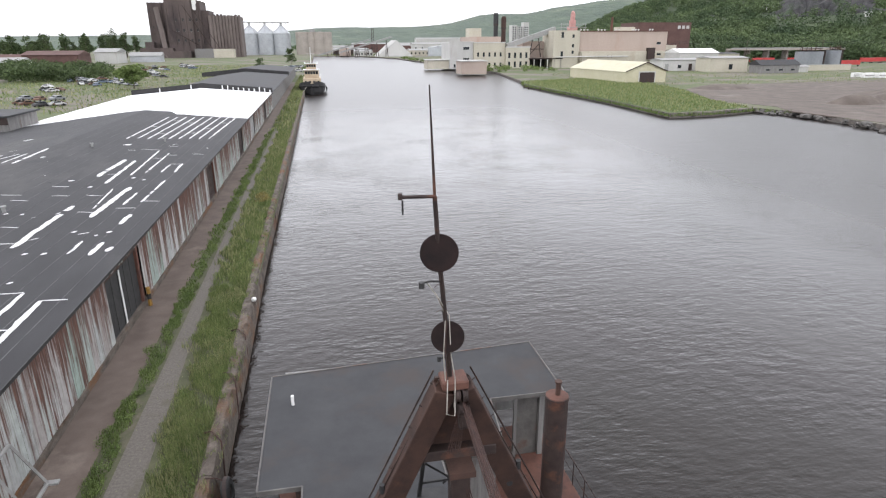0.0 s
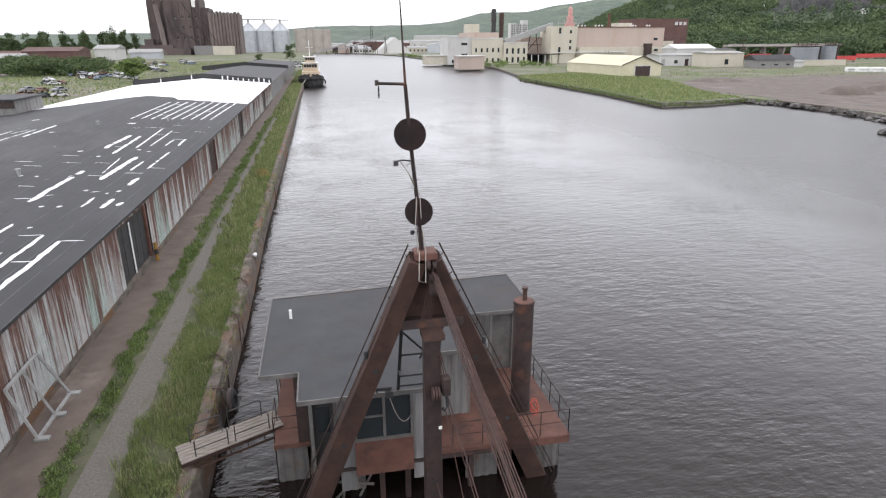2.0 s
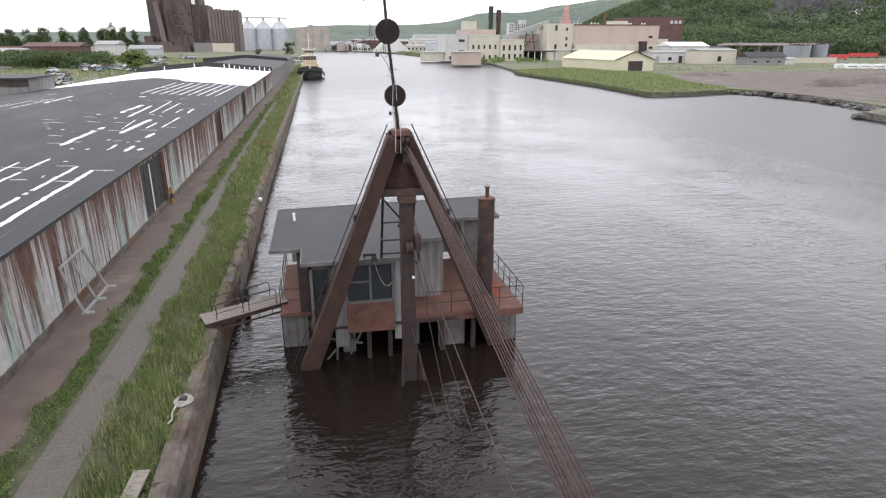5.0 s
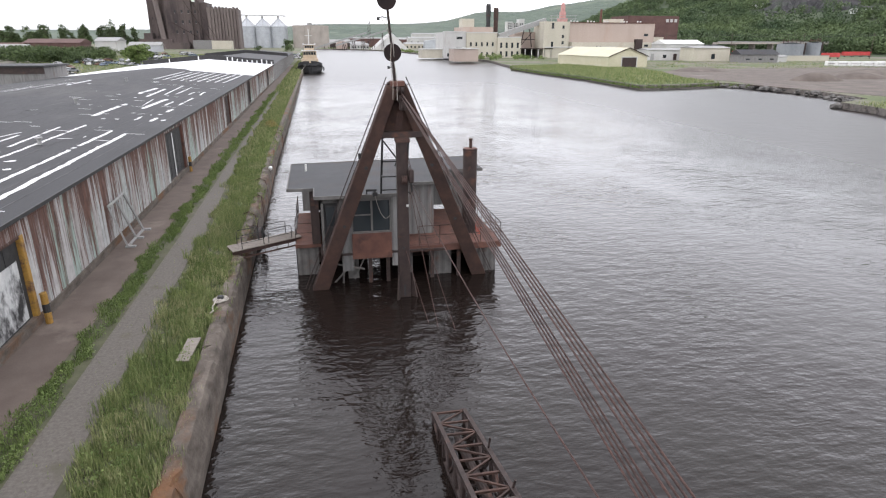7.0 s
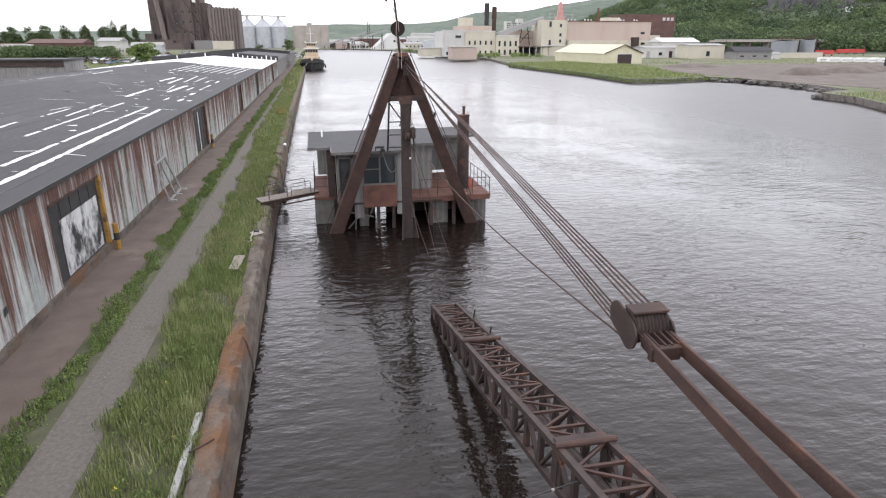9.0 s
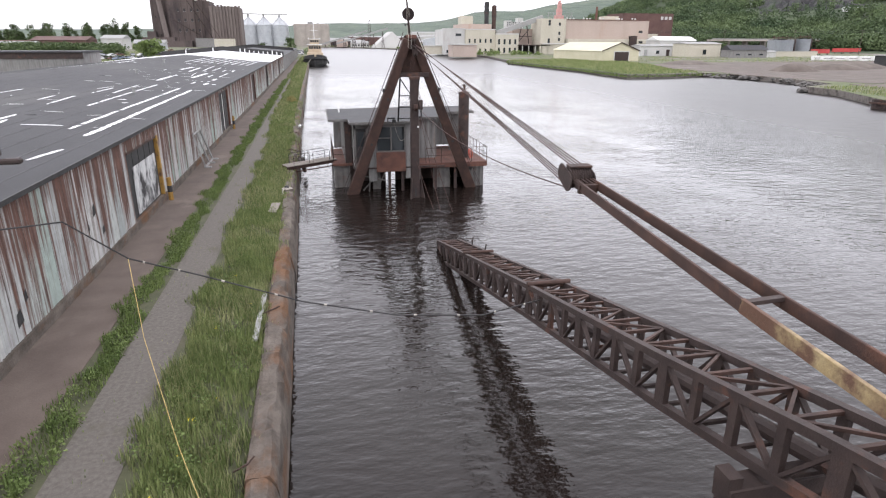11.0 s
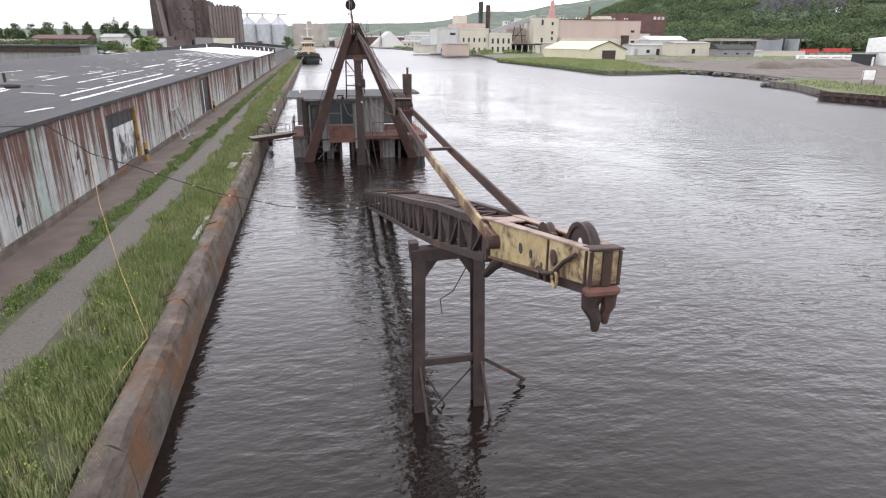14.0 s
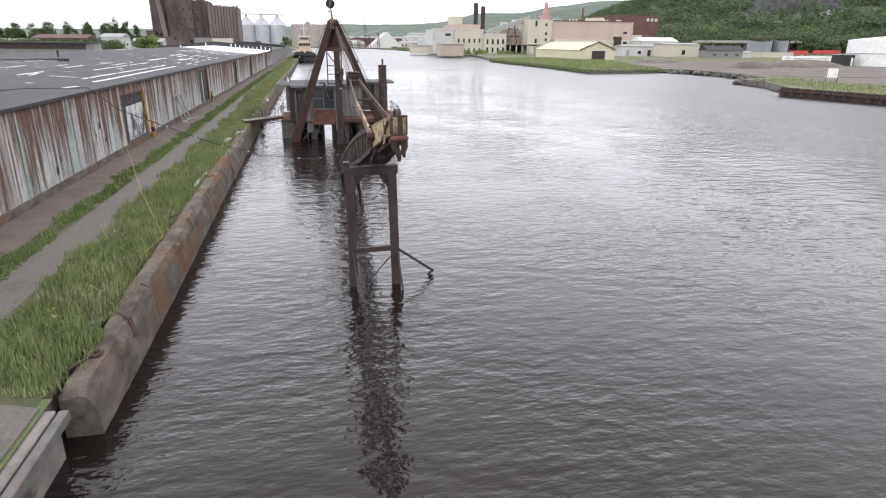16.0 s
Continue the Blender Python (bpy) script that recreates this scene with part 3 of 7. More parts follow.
def roof_z(x):
    return EAVE + (RIDGE - EAVE) * (1 - abs(x - RIDGE_X) / (RIDGE_X - LX if x < RIDGE_X else WX - RIDGE_X))


roof = Shape()
prof = [(WX + 0.25, EAVE - 0.02), (RIDGE_X, RIDGE), (LX - 0.2, EAVE - 0.02), (LX - 0.2, EAVE - 0.22), (RIDGE_X, RIDGE - 0.2), (WX + 0.25, EAVE - 0.1)]
roof.add([(x, WY0, z) for x, z in prof] + [(x, 97.0, z) for x, z in prof], [(0, 1, 7, 6), (1, 2, 8, 7), (2, 3, 9, 8), (3, 4, 10, 9), (4, 5, 11, 10), (5, 0, 6, 11), (0, 5, 4, 1), (1, 4, 3, 2)])
roof_ob = part("roof", roof, ROOF, ware, "black felt roof streaked with white sealant")
wr = Shape()
wr.add([(x, 97.0, z) for x, z in prof] + [(x, WY1, z) for x, z in prof], [(0, 1, 7, 6), (1, 2, 8, 7), (2, 3, 9, 8), (3, 4, 10, 9), (4, 5, 11, 10), (5, 0, 6, 11), (6, 7, 10, 11), (7, 8, 9, 10)])
part("coated_roof", wr, WHITE_ROOF, ware, "bright white coated end of the roof")
edge = Shape()
ragged = [(x, 97 - (3.5 if x > -26 else 0) - 9 * max(0, (-34 - x) / 13) + rng.uniform(-0.5, 0.5)) for x in np.linspace(WX + 0.1, LX, 22)]
for (xa, ya), (xb, yb) in zip(ragged, ragged[1:]):
    edge.add([(xa, ya, roof_z(xa) + 0.012), (xb, yb, roof_z(xb) + 0.012), (xb, 97.2, roof_z(xb) + 0.012), (xa, 97.2, roof_z(xa) + 0.012)], [(3, 2, 1, 0)])
part("coating_edge", edge, WHITE_ROOF, ware)
back = Shape().box((LX, WY0, LAND - 0.1), (LX + 0.2, WY1, EAVE - 0.05)).box((LX, WY1 - 0.3, LAND - 0.1), (WX - 0.3, WY1 - 0.1, EAVE - 0.05))
part("back_wall", back, GREY_WALL, ware)
part("plinth", Shape().box((WX - 0.3, WY0, LAND - 0.1), (WX + 0.09, WY1, LAND + 0.42)), CONCRETE, ware, "pale concrete plinth", bevel=0.02)
fascia = Shape().box((WX + 0.2, WY0, EAVE - 0.13), (WX + 0.26, WY1, EAVE + 0.02))
part("gutter", fascia, BLACK, ware)

OPEN = [(-8.0, -2.6, 4.75), (21.3, 27.0, 5.1), (53.6, 57.0, 5.1), (80.0, 84.2, 5.2), (97.0, 103.0, 5.2), (124, 129, 5.2)]


part("lining", Shape().box((WX - 0.25, WY0, LAND), (WX - 0.2, WY1, EAVE - 0.3)), DARK_STEEL, ware)
# white and grey marks on the roof felt
seam = Shape()
for k in range(28):
    x = WX - 0.75 - 1.1 * k
    if abs(x - RIDGE_X) > 0.3:
        seam.box((x - 0.022, WY0, roof_z(x) + 0.001), (x + 0.022, 94, roof_z(x) + 0.01))
for k in range(24):
    y, x = WY0 + 5.5 * k + rng.uniform(-1, 1), rng.uniform(-42, -18)
    if abs(x - RIDGE_X) > 3:
        seam.box((x, y, roof_z(x) - 0.1), (x + 1.1, y + 0.04, roof_z(x + 0.55) + 0.01))
part("seam", seam, GREY_LINE, ware, kind="stuff")


def streak(x0, y0, x1, y1, w):
    """A brushed run of sealant on the felt from one point to another, w wide, with ragged edges."""
    a, b = Vector((x0, y0)), Vector((x1, y1))
    d = (b - a).normalized()
    side = Vector((-d.y, d.x)) * w / 2
    n = max(3, int((b - a).length / 0.45))
    vs, fs = [], []
    for i in range(n + 1):
        c = a.lerp(b, i / n) + side * rng.uniform(-0.25, 0.25)
        full = 0.55 if i in (0, n) else 1.0
        for k in (-1, 1):
            q = c + side * (k * full * rng.uniform(0.65, 1.0))
            vs.append((q.x, q.y, roof_z(q.x) + 0.016))
        if i and not (n > 8 and rng.random() < 0.06):
            fs.append((2 * i - 2, 2 * i, 2 * i + 1, 2 * i - 1))
    part("sealant_patch", Shape().add(vs, fs), WHITE_PATCH, ware)


# long runs up the roof, one bay of the building after another
for run in ((-20.4, 25.4, -20.5, 35.1, 0.42), (-22.0, 45.2, -22.0, 53.5, 0.5), (-20.6, 42.7, -21.0, 53.2, 0.34), (-19.6, 46.2, -20.2, 59.6, 0.2), (-18.7, 47.6, -18.9, 58.1, 0.2), (-17.5, 48.1, -17.5, 51.8, 0.2),
            (-16.4, 48.4, -16.5, 52.7, 0.28), (-18.5, 32.2, -18.4, 41.6, 0.5), (-19.0, 34.5, -19.5, 40.8, 0.15), (-17.4, 35.8, -17.4, 39.7, 0.22), (-16.2, 30.7, -16.2, 33.2, 0.4), (-16.4, 36.8, -16.4, 44.6, 0.22),
            (-17.2, 24.5, -17.2, 26.9, 0.22), (-16.1, 24.3, -16.0, 26.7, 0.34), (-15.4, 25.0, -15.3, 25.9, 0.36)):
    streak(*run)
for run in ((-17.0, -7.0, -17.1, 18.6, 0.25), (-15.8, -8.7, -16.0, 17.7, 0.3), (-19.2, 7.6, -19.3, 20.6, 0.22), (-20.1, 10.4, -20.4, 19.1, 0.2), (-21.2, 10.0, -21.2, 15.3, 0.18), (-15.8, -14.5, -15.5, -12.1, 0.22),
            (-20.5, -7.8, -20.7, -3.1, 0.25), (-33.0, 53.3, -32.2, 55.6, 0.3), (-31.6, 45.0, -31.4, 55.2, 0.3), (-30.3, 49.4, -30.5, 58.0, 0.3), (-34.2, 44.0, -34.0, 56.0, 0.3), (-35.6, 42.0, -35.4, 54.0, 0.25)):
    streak(*run)
# short runs across it
for run in ((-22.7, 29.5, 1.0), (-21.5, 26.1, 0.9), (-26.2, 37.7, 1.3), (-25.0, 36.2, 1.2), (-24.0, 40.9, 1.2), (-22.9, 37.9, 1.2), (-19.7, 33.5, 1.2), (-20.7, 38.4, 1.2), (-17.6, 34.8, 1.3), (-16.5, 37.1, 1.3), (-21.5, 46.4, 1.0),
            (-22.2, 59.9, 2.2), (-17.6, 52.2, 1.1), (-18.9, 57.1, 1.0), (-20.0, 62.8, 1.1), (-16.7, 58.4, 1.2), (-19.9, 54.9, 1.2), (-23.3, 59.0, 0.9), (-18.2, 18.5, 1.1), (-16.0, 17.7, 1.1), (-16.9, 14.5, 0.9), (-19.0, 14.4, 0.8),
            (-20.7, 17.5, 1.4), (-23.7, 20.3, 1.1), (-22.1, 18.7, 0.6), (-22.2, 4.2, 0.9), (-22.8, 1.0, 0.8), (-24.6, 10.5, 1.2), (-26.1, 4.0, 1.2)):
    streak(run[0], run[1], run[0] + run[2], run[1] + rng.uniform(-0.05, 0.2), 0.15)
streak(-19.2, -6.4, -17.6, -6.0, 0.32)
for run in ((-21.1, 1.8, -21.4, 7.2, 0.2), (-22.3, 3.8, -22.4, 6.7, 0.18), (-20.3, -1.3, -19.2, -1.2, 0.15), (-20.0, -7.3, -20.3, -5.1, 0.22), (-17.9, -1.9, -17.1, -1.4, 0.15), (-15.7, -2.0, -14.9, -2.1, 0.15),
            (-19.1, 1.9, -19.2, 7.6, 0.22), (-24.9, 19.7, -23.6, 19.9, 0.14), (-21.9, 13.3, -21.5, 16.0, 0.14), (-23.5, -4.0, -23.6, 1.5, 0.2), (-25.4, 6.0, -25.3, 9.5, 0.18), (-24.3, -8.0, -23.0, -7.8, 0.15)):
    streak(*run)
# daubs
for run in ((-24.4, 62.0, 0.9), (-23.5, 43.0, 0.5), (-19.4, 24.2, 0.3), (-18.5, 24.3, 0.35), (-18.3, 19.8, 0.3), (-18.4, 28.6, 0.35), (-16.4, 28.7, 0.35), (-16.9, 28.0, 0.25), (-22.8, 32.4, 0.3), (-23.8, 32.4, 0.3), (-18.6, 6.8, 0.5),
            (-17.9, 4.9, 0.4), (-18.1, -12.7, 0.4), (-37.0, 68.0, 1.0), (-29.3, 52.8, 0.5), (-21.4, 41.0, 0.4), (-19.2, 45.0, 0.4), (-18.2, 44.4, 0.35)):
    streak(run[0], run[1], run[0] + run[2] * 0.5, run[1] + run[2], run[2] * 0.8)
# nine long lines below the white coating, tied here and there
for k in range(9):
    streak(-25.4 + 1.09 * k, 66.6 + 0.39 * k, -25.5 + 1.16 * k, 89.2 + 0.6 * k, 0.26)
for k, y in ((0, 78), (2, 72), (3, 84), (5, 74), (6, 79), (7, 86), (1, 86)):
    x = -25.45 + 1.12 * k
    streak(x, y, x + 1.1, y, 0.3)
for k in range(60):
    x, y = rng.uniform(-42, -15.2), rng.uniform(-25, 66)
    if abs(x - RIDGE_X) > 2:
        w = rng.uniform(0.05, 0.16)
        streak(x, y, x + rng.uniform(-0.1, 0.6), y + rng.uniform(0.1, 0.6), w)

# doors in the wall
for i, (a, b, top) in enumerate(OPEN):
    d = Shape().box((WX - 0.16, a, LAND), (WX - 0.1, b, top))
    for k in range(1, 5):
        yk = a + (b - a) * k / 5
        d.box((WX - 0.1, yk - 0.02, LAND + 0.05), (WX - 0.08, yk + 0.02, top - 0.05))
    door = part("sliding_door", d, BLACK if i in (0, 1) else DARK_STEEL if i != 4 else TRIM, ware, "black painted sliding door" if i < 2 else "")
    if i == 0:
        part("paint_splash", Shape().box((WX - 0.08, a + 0.75, LAND + 0.5), (WX - 0.07, b - 0.35, top - 0.75)), GRAFFITI, door, "white paint splashed over the door")
    if i == 1:
        part("pale_strip", Shape().box((WX - 0.08, a + 2.4, LAND + 0.4), (WX - 0.05, a + 2.6, top - 0.2)), WHITE, door)
    part("lintel", Shape().box((WX - 0.2, a - 0.15, top), (WX + 0.04, b + 0.15, top + 0.12)), RUST, ware)
    if i < 3:
        part("door_post", Shape().box((WX - 0.12, b - 0.02, LAND + 0.35), (WX + 0.08, b + 0.24, top + 0.1)), YELLOW_POST if i == 0 else RUST_RED, ware, bevel=0.02)
    if i < 2:
        g = Shape().tube([(WX + 0.35, b + 0.15, LAND - 0.1), (WX + 0.35, b + 0.15, LAND + 1.2), (WX + 0.33, b + 0.15, LAND + 1.3)], 0.13, 10)
        solo("bollard", g, YELLOW_POST, "yellow painted guard post with worn black base", "bollard")
        part("band", Shape().tube([(WX + 0.35, b + 0.15, LAND + 0.5), (WX + 0.35, b + 0.15, LAND + 0.85)], 0.136, 10), BLACK, bpy.data.objects["bollard" if i == 0 else "bollard.001"])

# white timber frame leaning at the wall
fr = thing("timber_rack", (0, 0, 0), "pale weathered timber rack leaning on the warehouse wall", "rack")
FA, FB = Vector((WX + 0.2, 6.6, 3.55)), Vector((WX + 0.2, 9.3, 3.6))
FC, FD = Vector((WX + 0.75, 6.8, LAND + 0.08)), Vector((WX + 0.75, 10.0, LAND + 0.08))
for p, q in ((FA, FB), (FA, FC), (FB, FD), (FC, FD), (FA.lerp(FB, 0.5), FC.lerp(FD, 0.5))):
    part("rail", Shape().beam(p, q, 0.12, 0.09), TRIM, fr)
for t in (0.0, 0.5, 1.0):
    p = FC.lerp(FD, t)
    part("foot", Shape().box((p.x - 0.1, p.y - 0.12, LAND), (p.x + 0.4, p.y + 0.12, LAND + 0.12)), TRIM, fr)

# second and third sheds beyond, with black fire walls standing over the roofs
for y0, y1, nm in ((150.4, 246.0, "storage_shed"), (246.6, 330.0, "storage_shed")):
    sh = thing(nm, (0, 0, 0), "low grey-roofed storage shed with black parapet", "shed", "row of sheds")
    w = Shape()
    w.corrugated((WX - 0.1, y0), (WX - 0.1, y1), LAND - 0.1, EAVE, 0.5, 0.06)
    part("front_wall", w, GREY_WALL, sh)
    part("body", Shape().box((LX + 6, y0 + 0.3, LAND - 0.1), (WX - 0.25, y1 - 0.3, EAVE - 0.02)), GREY_WALL, sh)
    r = Shape()
    p2 = [(WX + 0.2, EAVE + 0.02), (RIDGE_X, RIDGE - 0.05), (LX + 5.8, EAVE + 0.02)]
    r.add([(x, y0 + 0.2, z) for x, z in p2] + [(x, y1, z) for x, z in p2], [(0, 1, 4, 3), (1, 2, 5, 4)])
    part("roof", r, GREY_ROOF, sh, "grey felt roof")
    fw = Shape()
    p3 = [(WX + 0.3, EAVE - 0.4), (WX + 0.3, EAVE + 1.1), (RIDGE_X, RIDGE + 1.15), (LX, EAVE + 1.1), (LX, EAVE - 0.4)]
    fw.add([(x, y0 - 0.3, z) for x, z in p3] + [(x, y0, z) for x, z in p3], [(0, 1, 2, 3, 4), (9, 8, 7, 6, 5), (0, 5, 6, 1), (1, 6, 7, 2), (2, 7, 8, 3), (3, 8, 9, 4), (4, 9, 5, 0)])
    part("fire_wall", fw, BLACK, sh, "black tarred fire wall")
    if y0 < 200:
        for k in range(13):
            x = WX - 0.3 - k * 1.25 - (k > 9) * 6 * (k - 9)
            if x > LX:
                z = EAVE + (RIDGE - EAVE) * (1 - abs(x - RIDGE_X) / 16.3)
                part("white_streak", Shape().box((x - 0.16, y0 - 0.34, z - 0.1), (x + 0.12, y0 - 0.31, z + rng.uniform(0.6, 1.15))), WHITE_PATCH, sh)


# ---- the half-sunk dredge: hull, house, A-frame, mast ----
DECK = 1.85
hull = thing("dredge_house", (0, 0, 0), "rusty half-sunk dredge with grey deckhouse and red decks", "dredge")
# decks
part("side_deck", Shape().box((2.3, 2.35, DECK - 0.14), (5.62, 9.2, DECK)), RUST_RED, hull, "rust-red steel side deck", bevel=0.015)
part("front_beam", Shape().box((0.55, 2.32, DECK - 0.32), (5.6, 2.5, DECK - 0.02)), RUST_RED, hull)
part("centre_deck", Shape().box((0.5, 2.5, DECK - 0.14), (2.5, 5.0, DECK - 0.004)), RUST_RED, hull)
part("port_deck", Shape().box((-4.9, 3.95, DECK - 0.3), (-3.5, 10.2, DECK - 0.12)), RUST_RED, hull, "rust-red steel side deck")
part("main_deck", Shape().box((-3.6, 2.2, DECK - 0.25), (2.6, 11.0, DECK - 0.15)), DARK_STEEL, hull)
# lower skirt of corrugated sheets and the dark opening between its posts
# skirt sheets take the darker grey to paint in the shade under the deck
for a, b in (((-4.85, 4.15), (-3.75, 4.15)), ((1.9, 3.0), (3.1, 3.0)), ((4.2, 3.0), (5.5, 3.0)), ((0.5, 3.4), (1.1, 3.4)), ((-2.3, 3.2), (-1.75, 3.2))):
    part("skirt_sheet", Shape().corrugated(a, b, -0.4, DECK - 0.2, 0.16, 0.03), HOUSE_DARK, hull)
part("skirt_side", Shape().corrugated((-4.86, 10.2), (-4.86, 4.15), -0.4, DECK - 0.28, 0.16, 0.03), HOUSE_DARK, hull)
part("skirt_side", Shape().corrugated((5.52, 3.0), (5.52, 9.2), -0.4, DECK - 0.15, 0.16, 0.03), HOUSE_DARK, hull)
part("inner_wall", Shape().box((-4.7, 6.0, -0.5), (-1.15, 6.1, DECK - 0.2)), DARK_STEEL, hull)
part("inner_wall", Shape().box((-0.35, 6.0, -0.5), (5.4, 6.1, DECK - 0.2)), DARK_STEEL, hull)
for x, y in ((-3.3, 2.5), (-1.2, 2.5), (-0.3, 2.5), (0.6, 2.6), (2.0, 2.6), (3.4, 2.6), (-1.2, 6.0), (-0.3, 6.0)):
    part("deck_post", Shape().box((x - 0.09, y - 0.09, -0.6), (x + 0.09, y + 0.09, DECK - 0.2)), DARK_STEEL, hull)
# bars coloured dark for the same under-deck shade
for a, b in (((-3.0, 2.5, 0.1), (-2.0, 2.5, 1.2)), ((-2.9, 2.45, 1.1), (-1.5, 2.45, 0.75)), ((-2.6, 2.6, -0.2), (-2.5, 2.5, 1.4)), ((-2.0, 2.6, 0.2), (-1.5, 2.5, 1.3))):
    part("loose_bar", Shape().beam(a, b, 0.07), HOUSE_DARK, hull)
# deckhouse
front = Shape()
front.box((-3.5, 2.25, DECK - 0.2), (-3.38, 2.37, 4.6)).box((-2.72, 2.25, DECK - 0.2), (-2.6, 2.37, 4.6)).box((-3.5, 2.25, 4.3), (-2.6, 2.36, 4.62))
part("door_frame", front, HOUSE_DARK, hull)
# a black panel paints the shade inside the doorway
part("dark_door", Shape().box((-3.38, 2.45, DECK - 0.1), (-2.72, 2.5, 4.3)), BLACK, hull, "black panel standing for the shade in the doorway")
part("door_pane", Shape().box((-3.25, 2.43, 3.1), (-2.85, 2.45, 4.05)), GLASS, hull)
part("front_sheet", Shape().corrugated((-2.6, 2.3), (-2.05, 2.3), 0.75, 4.62, 0.18, 0.03), GREY_WALL, hull)
part("rust_apron", Shape().box((-2.08, 2.14, 1.4), (-0.12, 2.22, 2.72)), RUST_RED, hull, "rust-red plate below the window", bevel=0.01)
win = part("window", Shape().box((-2.08, 2.16, 2.72), (-0.1, 2.28, 2.82)).box((-2.08, 2.16, 4.36), (-0.1, 2.28, 4.6)).box((-2.08, 2.16, 2.8), (-2.0, 2.28, 4.4))
           .box((-0.2, 2.16, 2.8), (-0.1, 2.28, 4.4)).box((-1.12, 2.16, 2.8), (-1.03, 2.28, 4.4)).box((-2.0, 2.17, 3.62), (-1.1, 2.27, 3.68)), HOUSE_DARK, hull, "grimy framed front window")
part("pane", Shape().box((-2.0, 2.22, 2.82), (-1.12, 2.235, 4.36)), GLASS, win)
part("pane", Shape().box((-1.03, 2.22, 2.82), (-0.2, 2.235, 4.36)), GLASS, win)
part("corner_wall", Shape().corrugated((-0.1, 2.3), (0.35, 2.3), 0.9, 4.62, 0.15, 0.03), GREY_WALL, hull)
part("return_wall", Shape().corrugated((0.36, 2.35), (0.36, 4.4), DECK, 4.62, 0.2, 0.03), GREY_WALL, hull)
part("engine_wall", Shape().corrugated((0.4, 4.4), (2.4, 4.4), DECK - 0.1, 4.66, 0.2, 0.035), GREY_WALL, hull, "grey ribbed sheet wall")
part("end_wall", Shape().corrugated((2.4, 4.4), (2.4, 10.6), DECK - 0.1, 4.66, 0.25, 0.035), HOUSE_DARK, hull)
part("aft_post", Shape().box((4.9, 7.2, DECK), (5.1, 7.4, 4.66)).box((3.9, 7.2, DECK), (4.02, 7.32, 4.66)), GREY_WALL, hull)
part("aft_panel", Shape().box((4.05, 7.35, DECK), (4.9, 7.42, 4.6)), HOUSE_DARK, hull)
part("aft_wall", Shape().box((-4.6, 10.55, DECK - 0.1), (5.0, 10.65, 4.62)), GREY_WALL, hull)
part("port_wall", Shape().corrugated((-4.0, 10.6), (-4.0, 4.2), DECK - 0.1, 4.62, 0.25, 0.035), GREY_WALL, hull)
part("port_wall_front", Shape().box((-4.02, 3.95, DECK - 0.1), (-3.6, 4.1, 4.62)), DARK_STEEL, hull)
part("port_wall_side", Shape().corrugated((-3.5, 4.2), (-3.5, 2.35), DECK - 0.1, 4.62, 0.2, 0.03), GREY_WALL, hull)
plan = [(-3.78, 1.8), (0.5, 1.8), (0.5, 4.05), (2.6, 4.05), (2.9, 7.0), (5.75, 7.0), (5.75, 11.0), (-5.08, 10.2), (-5.08, 3.6), (-3.78, 3.6)]
roof_part = part("roof", Shape().prism(plan, 4.66, 4.74), GREY_ROOF, hull, "flat grey felt roof with grimy drip edge")
ed = Shape()
for (xa, ya), (xb, yb) in zip(plan, plan[1:] + plan[:1]):
    ed.beam((xa, ya, 4.685), (xb, yb, 4.685), 0.05, 0.16)
part("drip_edge", ed, HOUSE_DARK, roof_part)
part("vent_pipe", Shape().tube([(-4.2, 8.05, 4.72), (-4.2, 8.05, 5.12)], 0.06, 10), WHITE, roof_part, "small white vent pipe")
# stack with its thin pipe
st = part("funnel", Shape().lathe([(0.37, 0), (0.37, 4.42), (0.39, 4.43), (0.39, 4.52), (0.30, 4.53)], (4.35, 4.3, DECK), 28), DARK_STEEL, hull, "tall dark rusty steel funnel", smooth=False)
part("funnel_cap", Shape().lathe([(0.36, 0), (0.36, 0.015)], (4.35, 4.3, DECK + 4.53), 24), RUST_RED, st)
part("exhaust_pipe", Shape().tube([(4.38, 4.32, DECK + 4.5), (4.38, 4.32, DECK + 5.0)], 0.085, 10).tube([(4.38, 4.32, DECK + 4.98), (4.38, 4.32, DECK + 5.04)], 0.12, 10), RUST, st)
coil = Shape()
for k in range(4):
    coil.tube([(4.75 + 0.16 * math.cos(a * 0.52 + k), 3.75 + 0.1 * math.sin(a * 0.52 + k * 2), DECK + 0.3 + 0.27 * math.sin(a * 0.52) + 0.03 * k) for a in range(13)], 0.018, 6)
part("rope_coil", coil, ROPE_R, hull, "red rope coil hung on the funnel")


def railing(name, pts, posts=None, z=DECK, h=1.0, parent=None, base=0.0):
    r = part(name, Shape().tube([(x, y, z + h) for x, y in pts], 0.022, 6), DARK_STEEL, parent)
    part("mid_rail", Shape().tube([(x, y, z + h * 0.5) for x, y in pts], 0.016, 6), DARK_STEEL, r)
    for (xa, ya), (xb, yb) in zip(pts, pts[1:]):
        n = max(1, round(math.hypot(xb - xa, yb - ya) / 1.0))
        for k in range(n + 1):
            x, y = xa + (xb - xa) * k / n, ya + (yb - ya) * k / n
            part("post", Shape().tube([(x, y, z - 0.05), (x, y, z + h)], 0.02, 6), DARK_STEEL, r)


railing("railing", [(5.58, 9.1), (5.58, 2.42), (1.3, 2.42)], parent=hull)
railing("railing", [(-3.75, 4.0), (-4.85, 4.0), (-4.85, 5.3)], parent=hull)
railing("railing", [(-4.85, 6.6), (-4.85, 10.0)], parent=hull)
